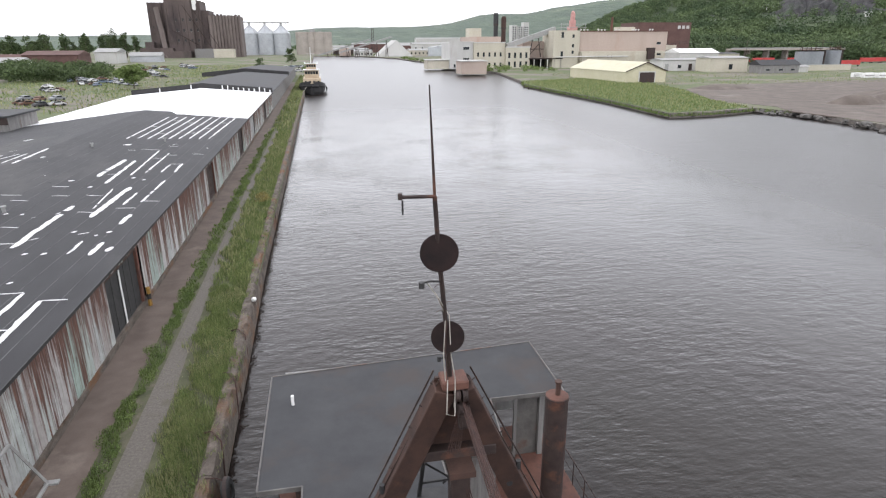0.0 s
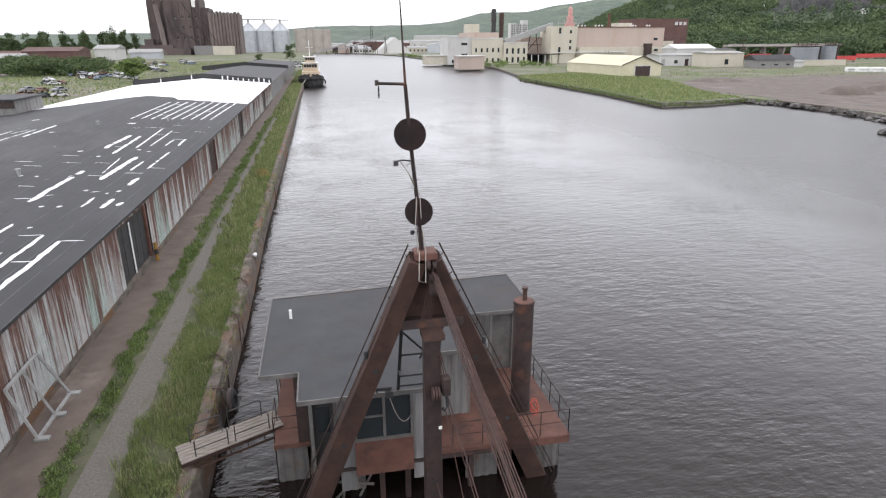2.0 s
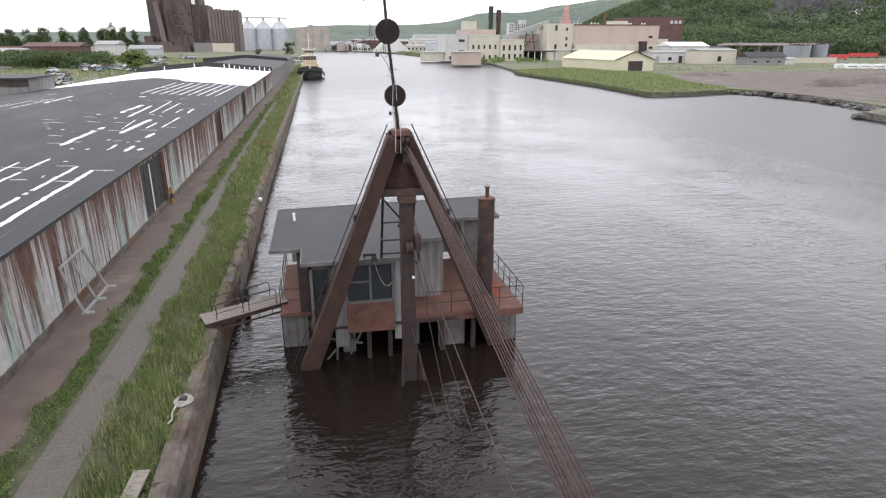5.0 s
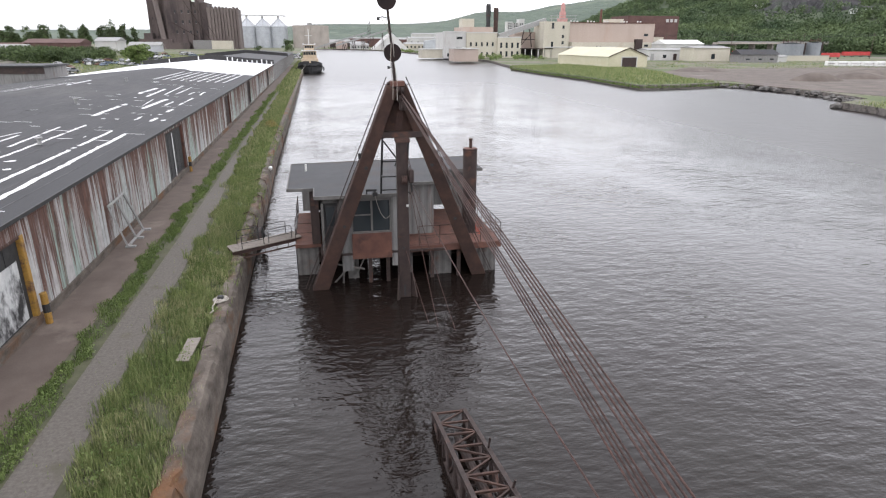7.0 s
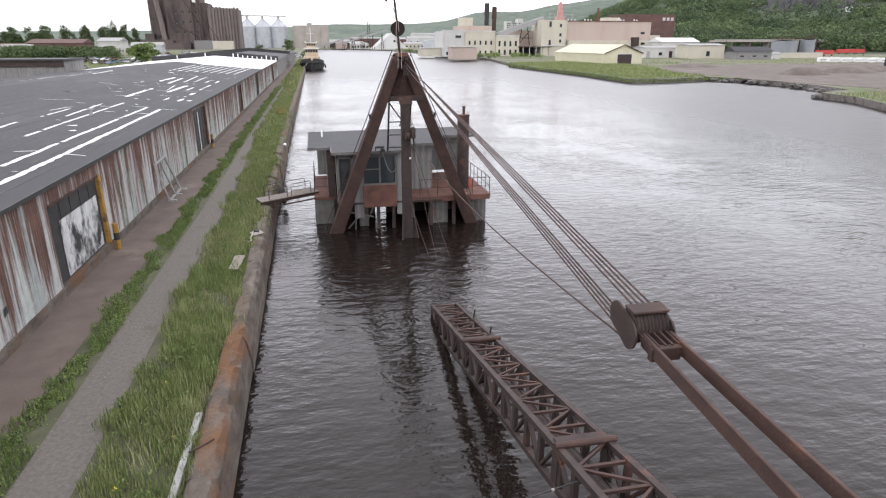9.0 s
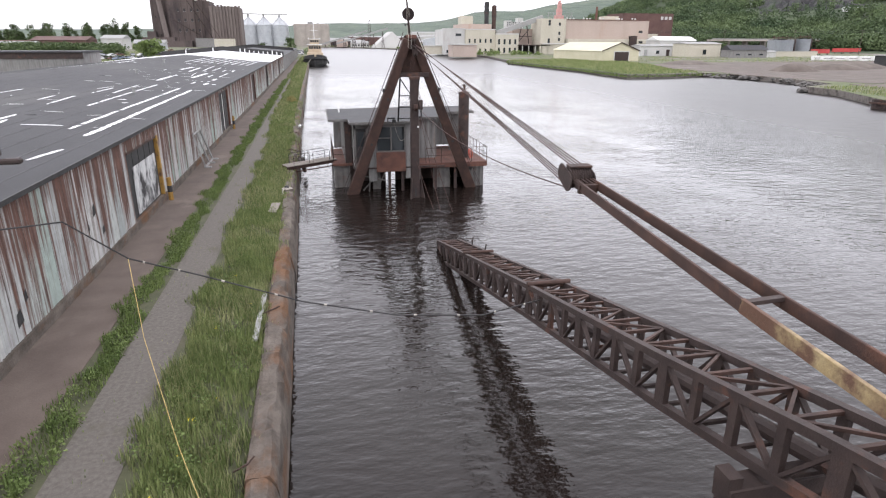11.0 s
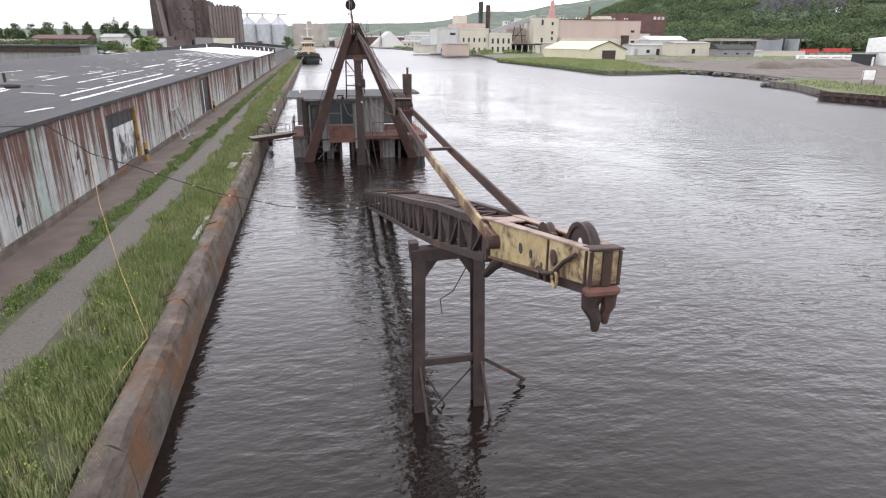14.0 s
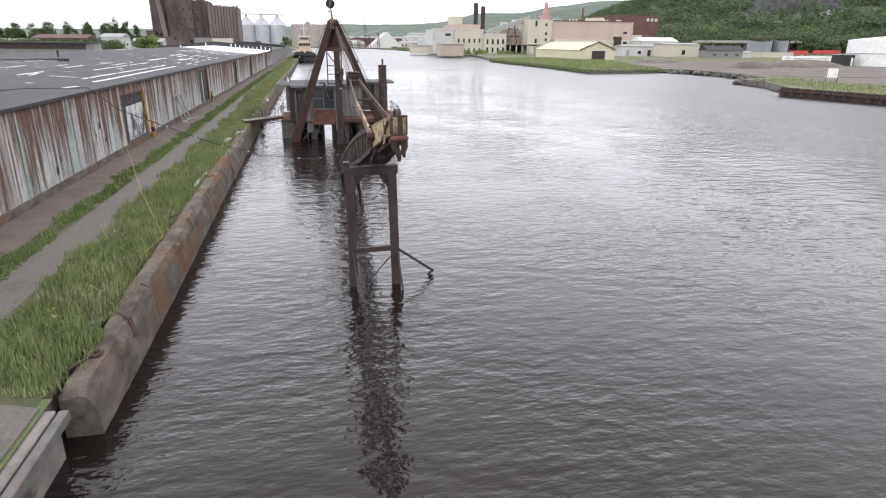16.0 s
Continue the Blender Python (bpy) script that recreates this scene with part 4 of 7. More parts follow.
# box lamp above the window with its loose wire
lamp = part("flood_lamp", Shape().box((-1.35, 1.6, 4.95), (-0.85, 1.75, 5.05)).box((-1.05, 1.5, 4.72), (-0.82, 1.72, 4.92)).tube([(-0.93, 1.62, 4.9), (-0.93, 1.62, 5.0)], 0.03, 6), BLACK, hull)
part("wire", Shape().tube(sag((-0.95, 1.6, 4.8), (-0.2, 2.1, 3.6), 0.55, 14), 0.012, 5), ROPE_W, lamp)
part("lamp_stand", Shape().tube([(-1.3, 1.85, 4.7), (-1.3, 1.7, 5.0)], 0.025, 6), BLACK, lamp)

# ---- A-frame ----
af = thing("a_frame", (0, 0, 0), "tall rusty steel A-frame leaning over the water", "a-frame")
APEX = Vector((0.0, 0.0, 9.98))
FOOT_L, FOOT_R = Vector((-3.95, 2.25, -0.6)), Vector((4.78, 2.95, -0.6))
UP = Vector((0, 1, 0.22)).normalized()
for nm, foot, sx in (("leg", FOOT_L, -1), ("leg", FOOT_R, 1)):
    leg = part(nm, Shape().beam(APEX + Vector((sx * 0.2, 0, -0.15)), foot, 0.5, 0.42, UP, 0.74, 0.5), RUST, af, bevel=0.02)
    d = (foot - APEX).normalized()
    side = Vector((sx, 0, 0))
    # black discs stand for the dark in the leg's lug holes
    for fk in (0.35, 0.62):
        c = APEX.lerp(foot, fk) + Vector((0, -0.26, 0))
        part("lug_hole", Shape().lathe([(0.085, 0), (0.085, 0.02)], (0, 0, 0), 12, Matrix.Translation(c) @ pose(0, 0, 0, 90, 0, 0)), BLACK, leg)
    off = side * 0.42
    hr = part("handrail", Shape().tube([APEX + off + Vector((0, 0.1, 0.25)), foot + off * 1.25 + Vector((0, -0.1, 0.6))], 0.022, 6), DARK_STEEL, leg)
    part("lower_rail", Shape().tube([APEX + off * 0.75 + Vector((0, -0.05, 0.1)), foot + off + Vector((0, -0.25, 0.5))], 0.016, 6), DARK_STEEL, hr)
    for k in range(16):
        p = APEX.lerp(foot, 0.02 + k * 0.06)
        part("rung", Shape().tube([p + off * 0.5, p + off * 1.02 + Vector((0, 0.02, 0.18))], 0.014, 5), DARK_STEEL, hr)
    part("lamp_bracket", Shape().tube([APEX.lerp(foot, 0.3) + off * 1.1 + Vector((0, -0.1, -0.1)), APEX.lerp(foot, 0.3) + off * 1.1 + Vector((0, -0.1, 0.14))], 0.07, 8), BLACK, leg)
gus = [(-0.38, 10.02), (0.38, 10.02), (1.16, 7.85), (-1.0, 7.85)]
part("gusset_plate", Shape().add([(x, 0.12 - (z - 10) * 0.225, z) for x, z in gus] + [(x, 0.2 - (z - 10) * 0.225, z) for x, z in gus], [(3, 2, 1, 0), (4, 5, 6, 7), (0, 1, 5, 4), (1, 2, 6, 5), (2, 3, 7, 6), (3, 0, 4, 7)]), RUST, af)
part("head_cap", Shape().box((-0.28, -0.26, 9.86), (0.32, 0.3, 10.08)), RUST_RED, af, "rust-orange head plate", bevel=0.03)
part("cross_beam", Shape().box((-1.0, 0.3, 7.62), (1.15, 0.72, 7.9)), DARK_STEEL, af, bevel=0.02)
# sheaves and blocks hung beneath the head
for k, (x, z) in enumerate(((0.05, 9.72), (0.22, 9.7), (0.12, 9.35), (0.28, 9.3), (0.2, 9.0))):
    part("sheave", Shape().lathe([(0.05, -0.06), (0.17, -0.06), (0.14, -0.02), (0.14, 0.02), (0.17, 0.06), (0.05, 0.06)], (0, 0, 0), 16, Matrix.Translation((x, -0.2, z)) @ pose(0, 0, 0, 0, 90, 0)), DARK_STEEL, af)
part("top_block", Shape().box((0.08, -0.33, 8.88), (0.36, -0.12, 9.25)), DARK_STEEL, af, bevel=0.03)
for k in range(6):
    x = -0.12 + k * 0.06
    part("fall_rope", Shape().tube([(0.1 + k * 0.03, -0.2, 9.3), (x, 0.1, 7.95)], 0.014, 5), CABLE, af)
# post standing in the water under the cross beam
post = part("centre_post", Shape().beam((0.16, 0.02, 7.62), (0.26, 0.5, -0.8), 0.46, 0.4, (0, 1, 0), 0.56, 0.44), DARK_STEEL, af, "dark steel ladder post", bevel=0.02)
part("post_collar", Shape().box((-0.12, -0.28, 7.5), (0.5, 0.3, 7.66)), RUST, post)
# black strip in place of a cut slot, for the dark within
part("slot", Shape().box((0.2, 0.2, 0.1), (0.29, 0.29, 1.0)), BLACK, post)
part("stiffener", Shape().beam((0.5, 0.4, 1.2), (0.75, 0.2, -0.3), 0.08, 0.3), DARK_STEEL, post)
part("stiffener", Shape().beam((0.0, 0.2, 1.3), (-0.1, 0.0, -0.3), 0.08, 0.3), DARK_STEEL, post)
for z in (2.55, 5.9):
    part("bolt", Shape().lathe([(0.06, 0), (0.06, 0.03)], (0, 0, 0), 10, Matrix.Translation((0.2, 0.02 + (7.6 - z) * 0.055 - 0.2, z)) @ pose(0, 0, 0, 90, 0, 0)), BLACK, post)
tackle = part("tackle_block", Shape().box((0.42, -0.32, 5.7), (0.66, 0.0, 6.3)), DARK_STEEL, af, "hanging tackle block with sheaves", bevel=0.04)
for k in range(3):
    part("tackle_sheave", Shape().lathe([(0.2, -0.03), (0.2, 0.03)], (0, 0, 0), 16, Matrix.Translation((0.14 + k * 0.08, -0.3, 5.85)) @ pose(0, 0, 0, 0, 90, 0)), RUST, tackle)
    part("tackle_rope", Shape().tube([(0.44 + k * 0.06, -0.2, 6.3), (0.2 + k * 0.03, -0.1, 7.6)], 0.014, 5), CABLE, tackle)
part("hook", Shape().tube([(0.55, -0.2, 5.7), (0.58, -0.22, 5.35), (0.5, -0.25, 5.2), (0.42, -0.24, 5.3)], 0.05, 8), BLACK, tackle)
part("white_tag", Shape().box((0.3, -0.28, 4.62), (0.4, -0.26, 4.72)), WHITE, post)
# ladder tower between the cross beam and the house roof
for x in (-0.62, 0.55):
    part("tower_post", Shape().beam((x, 0.42, 7.7), (x, 1.9, 4.72), 0.09, 0.09), BLACK, af)
for z, y in ((6.45, 1.04), (4.95, 1.78)):
    part("tower_rung", Shape().beam((-0.62, y, z), (0.55, y, z), 0.06), BLACK, af)
part("tower_shelf", Shape().box((-0.66, 1.0, 5.72), (0.1, 1.6, 5.78)), BLACK, af)
part("tower_brace", Shape().beam((0.55, 0.45, 7.6), (0.0, 1.2, 6.2), 0.05), BLACK, af)
part("tower_brace", Shape().beam((-0.6, 0.45, 7.5), (0.2, 1.1, 6.4), 0.05), BLACK, af)
# slack ropes into the water
for a, b, s in (((0.5, -0.25, 5.3), (1.2, -3.4, -0.2), 0.1), ((0.6, -0.2, 5.3), (1.9, -3.8, -0.2), 0.15), ((0.3, 0.1, 2.4), (0.9, -3.0, -0.2), 0.05)):
    part("slack_rope", Shape().tube(sag(a, b, s, 8), 0.016, 5), CABLE, af)

# ---- mast with two discs on the head of the A-frame ----
mast = thing("signal_mast", (0, 0, 0), "thin dark mast with two round black day-mark discs", "mast")
MP = [Vector((-0.05, 0.05, 10.05)), Vector((-0.17, -0.2, 11.22)), Vector((-0.4, -0.52, 13.23)), Vector((-0.5, -0.7, 14.4)), Vector((-0.55, -0.75, 15.5)), Vector((-0.62, -0.95, 16.45))]
part("lower_pole", Shape().tube(MP[:4], 0.055, 10, 0.045), DARK_STEEL, mast)
part("upper_pole", Shape().tube(MP[3:], 0.032, 8, 0.012), DARK_STEEL, mast)
for c, r in ((MP[2], 0.385), (MP[1], 0.36)):
    dm = part("disc", Shape().lathe([(r - 0.01, -0.02), (r, -0.01), (r, 0.01), (r - 0.01, 0.02)], (0, 0, 0), 40, Matrix.Translation(c + Vector((0, -0.08, 0))) @ pose(0, 0, 0, 84, 0, -8)), DISC_PAINT, mast, "rust-black round sheet disc")
    part("clamp", Shape().box((c.x - 0.06, c.y - 0.05, c.z - 0.12), (c.x + 0.06, c.y + 0.08, c.z + 0.12)), BLACK, dm)
arm = part("side_arm", Shape().tube([MP[3], MP[3] + Vector((-0.66, -0.05, 0.03))], 0.035, 8).tube([MP[3] + Vector((-0.66, -0.05, -0.02)), MP[3] + Vector((-0.66, -0.05, 0.1))], 0.045, 8), DARK_STEEL, mast)
chain = Shape()
for k in range(5):
    chain.tube([MP[3] + Vector((-0.62, -0.05, -0.03 - k * 0.055)), MP[3] + Vector((-0.62, -0.05, -0.085 - k * 0.055))], 0.016 + 0.008 * (k % 2), 6)
part("hanging_chain", chain, BLACK, arm)
lampc = MP[1].lerp(MP[2], 0.66)
l1 = part("lamp_arm", Shape().tube([lampc, lampc + Vector((-0.25, -0.05, 0.05)), lampc + Vector((-0.42, -0.06, 0.02))], 0.022, 6), BLACK, mast)
part("lamp_head", Shape().tube([lampc + Vector((-0.42, -0.06, -0.08)), lampc + Vector((-0.42, -0.06, 0.04))], 0.06, 10), BLACK, l1)
l2c = MP[0].lerp(MP[1], 0.5)
l2 = part("lamp_arm", Shape().tube([l2c, l2c + Vector((-0.22, -0.05, 0.0))], 0.018, 6), BLACK, mast)
part("lamp_head", Shape().tube([l2c + Vector((-0.22, -0.05, -0.06)), l2c + Vector((-0.22, -0.05, 0.05))], 0.05, 8), BLACK, l2)
for k, (dx, col) in enumerate(((-0.1, ROPE_W), (0.06, ROPE_W), (-0.06, CABLE))):
    pts = [MP[0] + Vector((dx, -0.15, -0.6 - 0.1 * k)), MP[0] + Vector((dx * 1.4, -0.18, 0.0)), MP[1] + Vector((dx, -0.12, -0.4)), MP[1] + Vector((dx * 0.5, -0.1, 0.5)), lampc + Vector((-0.1, 0, -0.3)), lampc + Vector((-0.3, 0, 0))]
    part("loose_wire", Shape().tube(pts, 0.013, 5), col, mast)
wires = Shape()
for k in range(10):
    p = MP[1].lerp(MP[2], 0.25 + 0.04 * k)
    q = p + Vector((rng.uniform(-0.3, 0.3), -0.05, rng.uniform(-0.05, 0.2)))
    wires.tube([p, (p + q) / 2 + Vector((0, 0, 0.06)), q], 0.006, 4)
part("frayed_wires", wires, CABLE, mast)
part("loop_wire", Shape().tube([MP[0] + Vector((-0.12, -0.3, 0.1)), MP[0] + Vector((-0.16, -0.4, -0.7)), MP[0] + Vector((0.02, -0.42, -0.75)), MP[0] + Vector((0.05, -0.3, 0.1))], 0.014, 5), ROPE_W, mast)

# ---- the suspended dredge ladder: lattice boom, yellow head, hanger bars and block ----
boom = thing("dredge_ladder", (0, 0, 0), "rusty lattice dredge ladder with chipped yellow head", "dredge ladder")


def on_boom(y, sx, top):
    """A corner of the lattice at y: sx -1 or 1 across, top or bottom chord."""
    z = float(np.interp(y, (-36.9, -33.3, -23.6, -10.1), (6.2, 5.53, 3.42, 0.36)))
    half = 0.5 - 0.19 * max(0.0, min(1.0, (-y - 30) / 7))
    return Vector((float(np.interp(y, (-36.9, -24.0, -10.0), (-0.02, 0.12, 0.21))) + sx * half, y, z if top else z - 0.86 + 0.3 * max(0.0, min(1.0, (-y - 33) / 4))))


Y0, Y1 = -36.9, -10.1
bays = [Y0 + (Y1 - Y0) * k / 32 for k in range(33)]
for sx in (-1, 1):
    for top in (True, False):
        for ya, yb in ((Y0, -33.3), (-33.3, -30.0), (-30.0, -23.6), (-23.6, Y1)):
            part("chord", Shape().beam(on_boom(ya, sx, top), on_boom(yb, sx, top), 0.13), DARK_STEEL, boom)
for i, y in enumerate(bays):
    if i % 1 == 0:
        for sx in (-1, 1):
            part("upright", Shape().beam(on_boom(y, sx, False), on_boom(y, sx, True), 0.1, 0.15 if i % 4 else 0.26, (0, 1, 0)), DARK_STEEL, boom)
        part("top_tie", Shape().beam(on_boom(y, -1, True), on_boom(y, 1, True), 0.06, 0.06), RUST, boom)
        part("bottom_tie", Shape().beam(on_boom(y, -1, False), on_boom(y, 1, False), 0.06, 0.06), DARK_STEEL, boom)
    if i < 32:
        y2 = bays[i + 1]
        for sx in (-1, 1):
            part("diagonal", Shape().beam(on_boom(y, sx, i % 2 == 0), on_boom(y2, sx, i % 2 == 1), 0.09, 0.05), DARK_STEEL, boom)
        part("top_brace", Shape().beam(on_boom(y, -1 if i % 2 else 1, True), on_boom(y2, 1 if i % 2 else -1, True), 0.05, 0.05), RUST, boom)
for y in (-23.6, -16.0):
    part("cross_pipe", Shape().tube([on_boom(y, -1, True) + Vector((-0.1, 0, 0.1)), on_boom(y, 1, True) + Vector((0.12, 0, 0.1))], 0.065, 10), RUST, boom)
    part("cross_plate", Shape().beam(on_boom(y + 0.25, -1, True) + Vector((0, 0, 0.08)), on_boom(y + 0.25, 1, True) + Vector((0, 0, 0.08)), 0.16, 0.05), DARK_STEEL, boom)
    for sx in (-1, 1):
        part("web_plate", Shape().beam(on_boom(y, sx, False), on_boom(y, sx, True), 0.34, 0.05, (1, 0, 0)), DARK_STEEL, boom)
for y, sx, h in ((-13.0, 1, 0.9), (-15.2, 1, 0.7), (-25.8, 1, 0.2)):
    part("stub_bar", Shape().tube([on_boom(y, sx, True), on_boom(y, sx, True) + Vector((0.02, -0.1, h * 0.5))], 0.03, 6), DARK_STEEL, boom)
part("walkway_pipe", Shape().tube([on_boom(-36, 0.2, False) + Vector((0, 0, 0.25)), on_boom(-33, 0.2, False) + Vector((0, 0, 0.25)), on_boom(-23.6, 0.2, False) + Vector((0, 0, 0.25)), on_boom(-10.5, 0.2, False) + Vector((0, 0, 0.25))], 0.13, 10), DARK_STEEL, boom)
# yellow head: two side plates tapering to a closed tip, open on top between their flanges
HS, HE = Vector((-0.02, -36.6, 6.2)), Vector((-0.04, -40.25, 6.88))


def on_head(t, sx, up, out=0.0):
    c = HS.lerp(HE, t)
    return Vector((c.x + sx * (0.31 - 0.14 * t + out), c.y, c.z - (1 - up) * (0.62 - 0.25 * t)))


def head_plate(sx):
    vs = [on_head(t, sx, u, o) for o in (0.0, -0.035) for t, u in ((0, 0), (0.3, -0.04), (0.62, 0.02), (1, 0), (1, 1), (0, 1))]
    return Shape().add(vs, [(0, 1, 2, 3, 4, 5), (11, 10, 9, 8, 7, 6)] + [(i, (i + 1) % 6, 6 + (i + 1) % 6, 6 + i) for i in range(6)])


headp = part("yellow_head", head_plate(-1), YELLOW, boom, "chipped yellow box head of the ladder")
part("far_side_plate", head_plate(1), YELLOW, headp)
part("floor_plate", Shape().beam(on_head(0.0, 0, 0.25), on_head(0.99, 0, 0.25), 0.5, 0.04, (0, 0, 1), 0.26), RUST, headp)
part("end_plate", Shape().add([on_head(1, -1, 0) + Vector((0.0, -0.01, 0)), on_head(1, 1, 0) + Vector((0, -0.01, 0)), on_head(1, 1, 1) + Vector((0, -0.01, 0)), on_head(1, -1, 1) + Vector((0, -0.01, 0)),
     on_head(0.99, -1, 0), on_head(0.99, 1, 0), on_head(0.99, 1, 1), on_head(0.99, -1, 1)], [(0, 1, 2, 3), (7, 6, 5, 4), (0, 4, 5, 1), (1, 5, 6, 2), (2, 6, 7, 3), (3, 7, 4, 0)]), YELLOW, headp, "bright yellow end plate")
for x, w in ((-0.155, 0.035), (0.02, 0.1), (0.16, 0.03)):
    part("end_rib", Shape().box((HE.x + x - w / 2, HE.y - 0.035, HE.z - 0.38), (HE.x + x + w / 2, HE.y - 0.008, HE.z - 0.01)), RUST, headp)
for sx in (-1, 1):
    part("top_flange", Shape().beam(on_head(-0.01, sx, 1, -0.05) + Vector((0, 0, 0.012)), on_head(1.0, sx, 1, -0.04) + Vector((0, 0, 0.012)), 0.15, 0.03, (0, 0, 1), 0.11), WORN_TOP, headp, "worn pinkish top flange", bevel=0.006)
part("front_cover", Shape().beam(on_head(0.0, 0, 1) + Vector((0, 0, 0.0)), on_head(0.2, 0, 1) + Vector((0, 0, 0.0)), 0.36, 0.02), WORN_TOP, headp)
part("end_flange", Shape().beam(on_head(0.95, 0, 1) + Vector((0, 0, 0.02)), on_head(1.015, 0, 1) + Vector((0, 0, 0.014)), 0.36, 0.028), RUST, headp, bevel=0.01)
# black discs on the uncut plate paint the dark of its holes
for t, u, r in ((0.47, 0.5, 0.075), (0.57, 0.42, 0.06), (0.76, 0.5, 0.1), (0.16, 0.42, 0.09), (0.67, 0.2, 0.035)):
    part("plate_hole", Shape().lathe([(r, -0.02), (r, 0.004), (r * 0.8, 0.006)], (0, 0, 0), 16, Matrix.Translation(on_head(t, -1, u, 0.0)) @ pose(0, 0, 0, 0, -90, 0)), BLACK, headp)
part("hole_cover", Shape().lathe([(0.09, 0), (0.09, 0.02), (0.05, 0.03)], (0, 0, 0), 14, Matrix.Translation(on_head(0.77, -1, 0.52, 0.004)) @ pose(0, 0, 0, 0, -90, 0)), RUST, headp)
for t, m_ in ((0.02, YELLOW), (0.72, RUST), (0.88, YELLOW), (0.985, RUST)):
    part("side_rib", Shape().beam(on_head(t, -1, 0.03, 0.008), on_head(t, -1, 0.97, 0.008), 0.02, 0.035, (0, 1, 0)), m_, headp)
part("lower_lip", Shape().beam(on_head(0.0, -1, 0, 0.012) + Vector((0, 0, 0.01)), on_head(0.68, -1, 0.02, 0.012), 0.05, 0.03), YELLOW_WORN, headp)
part("lower_keel", Shape().beam(on_head(0.06, -0.1, 0) + Vector((0, 0, -0.06)), on_head(1.0, -0.1, 0) + Vector((0, 0, -0.06)), 0.34, 0.16, (0, 0, 1), 0.24, 0.12), DARK_STEEL, headp, "dark rusty keel under the head")
part("hose", Shape().tube([on_head(0.66, -1, 0.12, 0.03), on_head(0.72, -1, 0.02, 0.05), on_head(0.8, -1, 0.12, 0.05), on_head(0.86, -1, 0.5, 0.04), on_head(0.93, -1, 0.8, 0.03)], 0.026, 8), DARK_STEEL, headp)
part("ring", Shape().tube([on_head(0.81, -1, 0.0, 0.05) + Vector((0, 0.075 * math.cos(a * 0.628), 0.1 * math.sin(a * 0.628) - 0.02)) for a in range(11)], 0.02, 6), YELLOW, headp)
for t in (0.64, 0.7, 0.755):
    part("broken_bracket", Shape().beam(on_head(t, -0.9, 0.08, 0.02), on_head(t + 0.012, -0.8, -0.24, 0.03), 0.07, 0.05), RUST, headp, bevel=0.01)
# rusted-through end bracket with two torn lugs
part("end_bracket", Shape().beam(HE + Vector((-0.19, 0.02, -0.46)), HE + Vector((0.2, 0.02, -0.45)), 0.16, 0.12), RUST_RED, headp, "orange rusted end bracket", bevel=0.04)
part("end_lug", Shape().tube([HE + Vector((-0.06, 0.08, -0.5)), HE + Vector((-0.07, 0.1, -0.66)), HE + Vector((0.0, 0.08, -0.8)), HE + Vector((0.01, 0.1, -0.95))], 0.12, 7, 0.04), DARK_STEEL, headp, "torn rusty lug")
part("end_lug", Shape().tube([HE + Vector((0.1, 0.06, -0.5)), HE + Vector((0.12, 0.06, -0.64)), HE + Vector((0.1, 0.08, -0.74)), HE + Vector((0.12, 0.1, -0.87))], 0.1, 7, 0.035), RUST, headp, "torn rusty lug")
part("under_chute", Shape().tube([on_head(0.2, -0.5, 0.05), on_head(0.14, -0.8, -0.2), on_head(0.06, -1.0, -0.52)], 0.11, 10, 0.06), DARK_STEEL, headp)
# the large sheave in the slot, and a smaller one behind it
SHV = Vector((0.0, -39.64, 6.63))
wheel = part("head_wheel", Shape().lathe([(0.03, -0.03), (0.30, -0.03), (0.31, -0.055), (0.36, -0.06), (0.36, -0.04), (0.33, 0.0), (0.36, 0.04), (0.36, 0.06), (0.31, 0.055), (0.30, 0.03), (0.03, 0.03)], (0, 0, 0), 40,
     Matrix.Translation(SHV) @ pose(0, 0, 0, 0, 90, 0)), DARK_STEEL, boom, "large rusty sheave in the yellow head")
# white disc stands for the brightness seen through the wheel's lightening hole
part("lightening_hole", Shape().lathe([(0.05, -0.036), (0.05, 0.036)], (0, 0, 0), 14, Matrix.Translation(SHV + Vector((0, 0.02, 0.13))) @ pose(0, 0, 0, 0, 90, 0)), WHITE, wheel)
part("wheel_axle", Shape().tube([SHV + Vector((-0.2, 0, 0)), SHV + Vector((0.2, 0, 0))], 0.05, 12), RUST, wheel)
part("small_wheel", Shape().lathe([(0.04, -0.03), (0.24, -0.05), (0.21, 0.0), (0.24, 0.05), (0.04, 0.03)], (0, 0, 0), 28, Matrix.Translation(HS.lerp(HE, 0.52) + Vector((0.05, 0, -0.13))) @ pose(0, 0, 0, 0, 90, 0)), RUST, boom)
part("slot_bar", Shape().beam(on_head(0.3, 0.2, 0.95), on_head(0.62, 0.1, 0.95), 0.06, 0.05), RUST, boom)
# hanger bars from the block down to the head
BLK = Vector((-0.08, -25.4, 6.84))
bar_l = part("hanger_bar", Shape().beam(BLK + Vector((-0.16, -0.3, -0.08)), (-0.39, -31.66, 6.42), 0.05, 0.2).beam((-0.39, -31.66, 6.42), (-0.385, -37.4, 6.08), 0.05, 0.2), RUST, boom, "long flat hanger bar, yellow in its lower half", bevel=0.008)
part("yellow_half", Shape().beam((-0.392, -31.6, 6.425), (-0.387, -37.45, 6.08), 0.062, 0.21), YELLOW_WORN, bar_l, bevel=0.008)
part("hanger_bar", Shape().beam(BLK + Vector((0.24, -0.3, -0.08)), (0.24, -31.6, 6.42), 0.05, 0.2).beam((0.24, -31.6, 6.42), (0.34, -37.3, 6.15), 0.05, 0.2), RUST, boom, "long flat rusty hanger bar", bevel=0.008)
